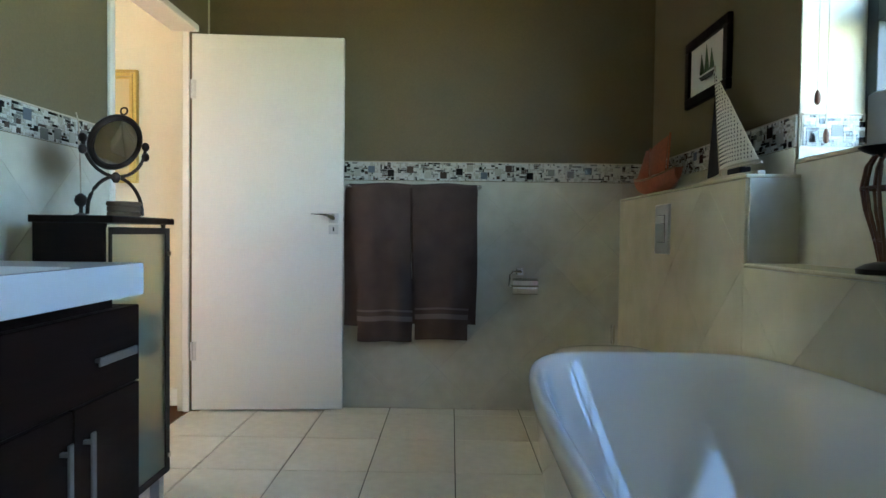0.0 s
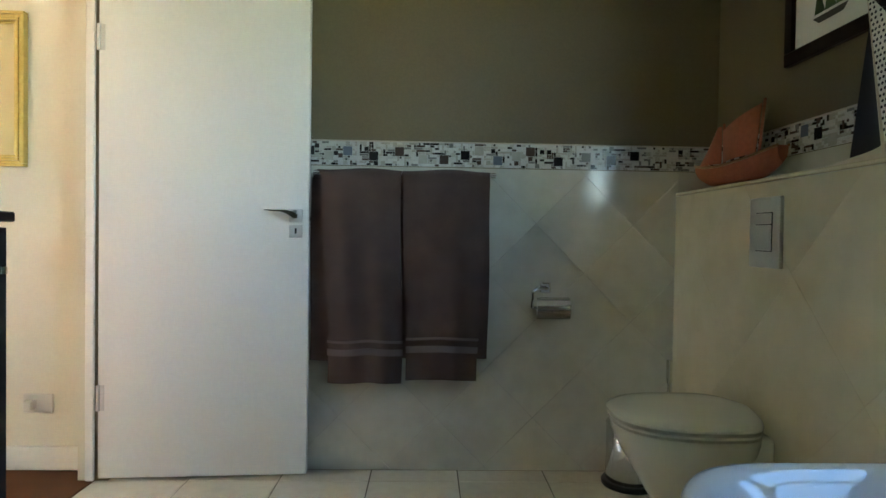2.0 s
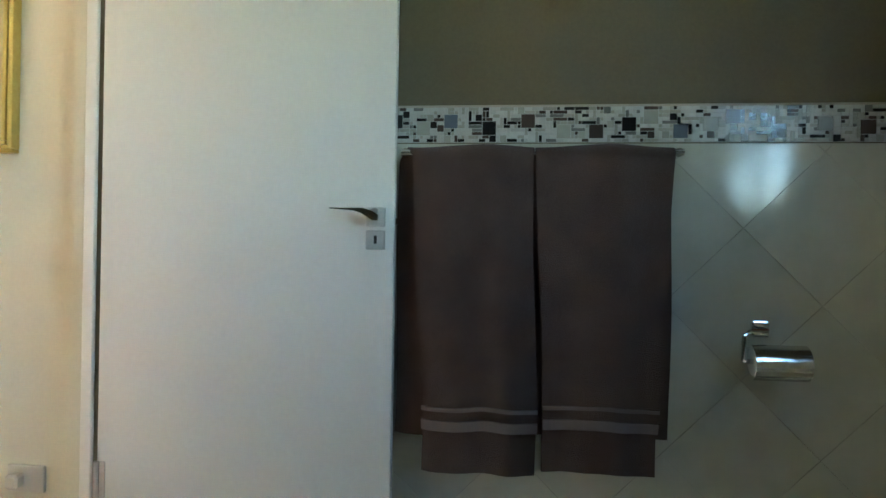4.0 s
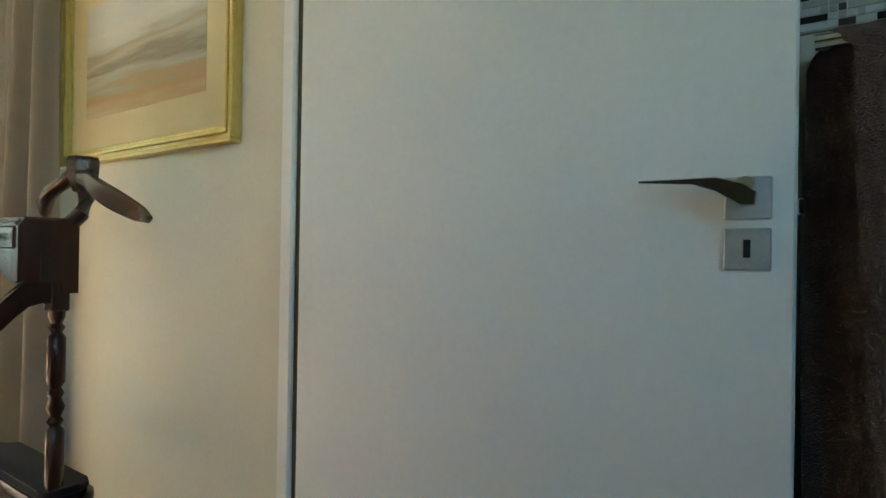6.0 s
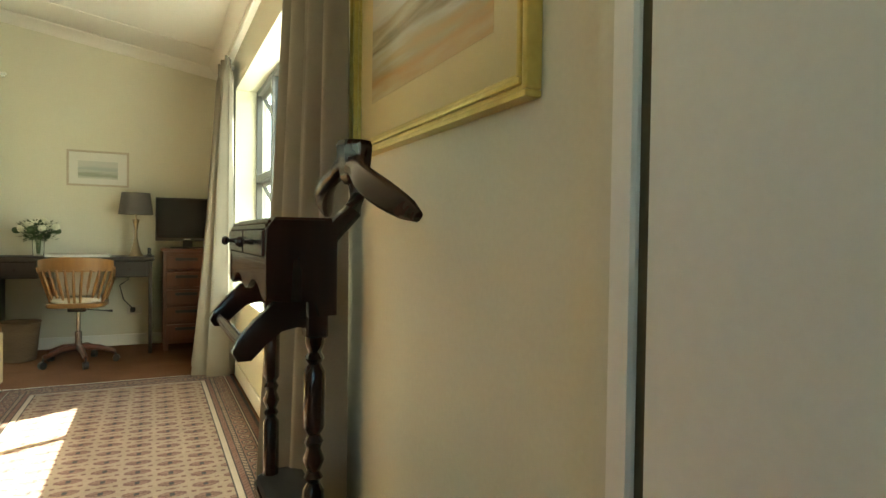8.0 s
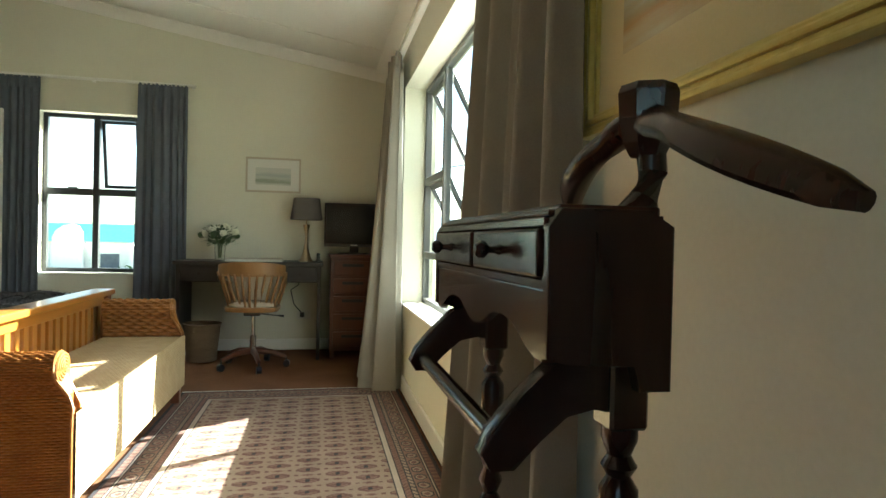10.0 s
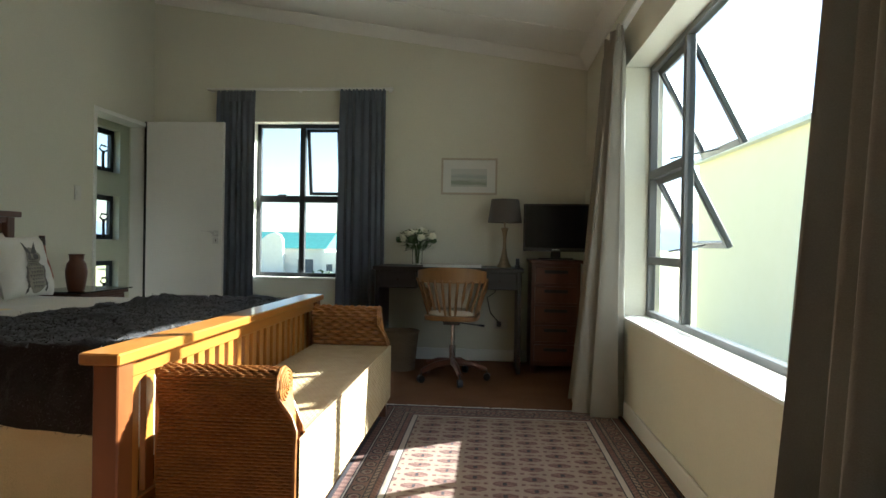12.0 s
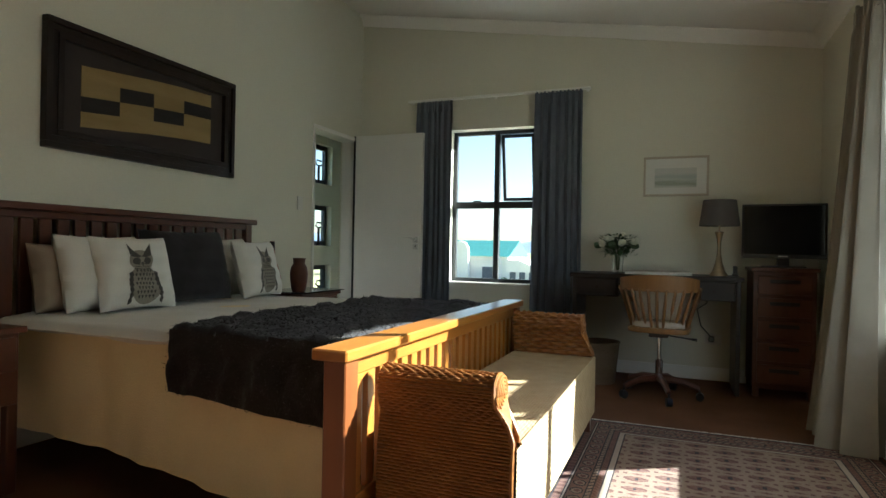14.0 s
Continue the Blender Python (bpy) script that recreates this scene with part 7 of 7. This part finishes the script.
# mosaic band
MOS = [surf("mosaic_white", (0.60, 0.59, 0.54), None, 0.25, bump=0.03, per_object=0.1), surf("mosaic_pale", (0.44, 0.42, 0.36), None, 0.25, bump=0.03, per_object=0.12),
       surf("mosaic_grey", (0.21, 0.205, 0.19), None, 0.22, bump=0.03, per_object=0.2), surf("mosaic_brown", (0.085, 0.06, 0.048), None, 0.15, bump=0.03, per_object=0.25),
       surf("mosaic_black", (0.018, 0.016, 0.015), None, 0.1, bump=0.03), surf("mosaic_blue_grey", (0.15, 0.17, 0.21), None, 0.12, bump=0.03, per_object=0.1)]
MGROUT = surf("pale_mosaic_grout", (0.62, 0.60, 0.55), (0.56, 0.54, 0.49), 0.85, grain=200, bump=0.3)
ROWS_M = 10
CELL = (BAND1 - BAND0) / ROWS_M


def mosaic_layout(cols, seed, squares=()):
    """Large squares first, then small pieces round them; squares as (column, row, tone)."""
    rnd = random.Random(seed)
    grid = [[False] * ROWS_M for _ in range(cols)]
    out = []

    def lay(c, r, w, h, mt):
        for i in range(w):
            for j in range(h):
                grid[c + i][r + j] = True
        out.append((c, r, w, h, mt))
    fits = lambda c, r, w, h: c >= 0 and c + w <= cols and r + h <= ROWS_M and not any(grid[c + i][r + j] for i in range(w) for j in range(h))
    squares = list(squares)
    c = max([s[0] for s in squares], default=0) + 7
    while c < cols - 4:
        squares.append((c, rnd.choice((0, 1, 2, 3, 5)), rnd.choice((1, 2, 3, 4, 4, 5))))
        c += rnd.choice((7, 8, 10, 13))
    for c, r, mt in squares:
        if fits(c, r, 4, 4):
            lay(c, r, 4, 4, mt)
    for k in range(cols // 6):
        c, r = rnd.randrange(cols), rnd.randrange(ROWS_M)
        if fits(c, r, 2, 2):
            lay(c, r, 2, 2, rnd.choice((1, 2, 3, 4)))
    for c in range(cols):
        for r in range(ROWS_M):
            if grid[c][r]:
                continue
            w, h = rnd.choices(((1, 1), (2, 1), (3, 1), (4, 1), (1, 2), (1, 3), (2, 2)), (7, 4, 2.5, 1.5, 3, 1.5, 1))[0]
            while not fits(c, r, w, h):
                w, h = (w - 1, h) if w >= h else (w, h - 1)
            dark = 0.16 if w * h < 4 else 0.35
            lay(c, r, w, h, rnd.choice((3, 4, 4)) if rnd.random() < dark else rnd.choices((0, 1, 2), (9, 5, 1.2))[0])
    return out


piece_mesh = {}


def mosaic_mesh(w, h, mt):
    if (w, h, mt) not in piece_mesh:
        bmq = bm_box(0.0008, w * CELL - 0.0008, 0, 0.004, 0.0008, h * CELL - 0.0008)
        me = bpy.data.meshes.new("mosaic_tile")
        bmq.to_mesh(me)
        bmq.free()
        me.materials.append(MOS[mt])
        piece_mesh[(w, h, mt)] = me
    return piece_mesh[(w, h, mt)]


def mosaic_band(wall, length, seed, m, near=(9, 9), squares=()):
    """Tiles between the two lengths in near are pieces of their own, the rest one joined part."""
    bed = part("mosaic_bed", place(bm_box(0, length, 0.0, 0.0045, 0, BAND1 - BAND0), m), MGROUT, wall)
    rest, idx, singles = bmesh.new(), [], 0
    for c, r, w, h, mt in mosaic_layout(int(length / CELL), seed, squares):
        if near[0] <= c * CELL < near[1] and singles < 290:
            ob = new("mosaic_tile", mosaic_mesh(w, h, mt))
            ob.parent = wall
            ob.matrix_basis = m @ Matrix.Translation((c * CELL, 0.0045, r * CELL)) @ Matrix.Translation((0, -0.0015, 0))
            singles += 1
        else:
            k = len(rest.faces)
            bm_box(c * CELL + 0.0008, (c + w) * CELL - 0.0008, 0.003, 0.007, r * CELL + 0.0008, (r + h) * CELL - 0.0008, bm=rest)
            idx += [mt] * (len(rest.faces) - k)
    rest.faces.ensure_lookup_table()
    for f, mt in zip(rest.faces, idx):
        f.material_index = mt
    ob = part("mosaic_field", place(rest, m), MOS, wall)
    ob["kind"] = "stuff"
    part("edge_strip", place(bm_box(0, length, 0.0, 0.008, BAND1 - BAND0, BAND1 - BAND0 + 0.006, 0.001), m), BEIGE, wall, "slim beige edge strip")


flip = Matrix.Translation((1.808, NB, BAND0)) @ Matrix.Rotation(radians(180), 4, "Z")
mosaic_band(walls["wall_bath_north"], 1.808 - BW - 0.01, 11, flip, (0.85, 1.72),
            [(round((1.808 - x) / CELL) - 2, r, tone) for x, r, tone in ((1.46, 4, 4), (1.36, 2, 3), (1.25, 3, 2), (1.13, 1, 4), (1.017, 5, 3), (0.96, 3, 1), (0.874, 1, 5), (0.80, 5, 1), (0.737, 3, 4), (0.652, 1, 3), (0.56, 1, 1), (0.465, 4, 3), (0.355, 2, 4), (0.246, 4, 5), (0.17, 2, 1), (0.09, 4, 4))])
mosaic_band(walls["wall_bath_east"], NB - 0.012 - 1.952, 23, Matrix.Translation((1.81, 1.952, BAND0)) @ Matrix.Rotation(radians(90), 4, "Z"))
mosaic_band(walls["wall_bath_west"], 2.345 - 0.6, 31, Matrix.Translation((BW, 2.345, BAND0)) @ Matrix.Rotation(radians(-90), 4, "Z"))
mosaic_band(walls["reveal_tile"], 0.2, 41, Matrix.Translation((2.016, 1.943, BAND0)) @ Matrix.Rotation(radians(180), 4, "Z"))

# floor tiles
PXT, PYT = 0.3605, 0.392
tile_me = {}
for i in range(-3, 8):
    for j in range(-13, 3):
        x0, y0 = max(0.006 + i * PXT, BW - 0.058), max(2.432 + j * PYT, -1.6)
        x1, y1 = min(0.006 + (i + 1) * PXT, 1.64), min(2.432 + (j + 1) * PYT, NB - 0.01)
        if x1 - x0 < 0.02 or y1 - y0 < 0.02:
            continue
        key = (round(x1 - x0, 4), round(y1 - y0, 4))
        if key not in tile_me:
            bmq = bm_box(0.0022, key[0] - 0.0022, 0.0022, key[1] - 0.0022, -0.006, 0.0, 0.0012)
            me = bpy.data.meshes.new("floor_tile")
            bmq.to_mesh(me)
            bmq.free()
            me.materials.append(TILE_F)
            tile_me[key] = me
        ob = new("floor_tile", tile_me[key])
        ob.parent = walls["floor_bathroom"]
        ob.location = (x0, y0, 0.0)
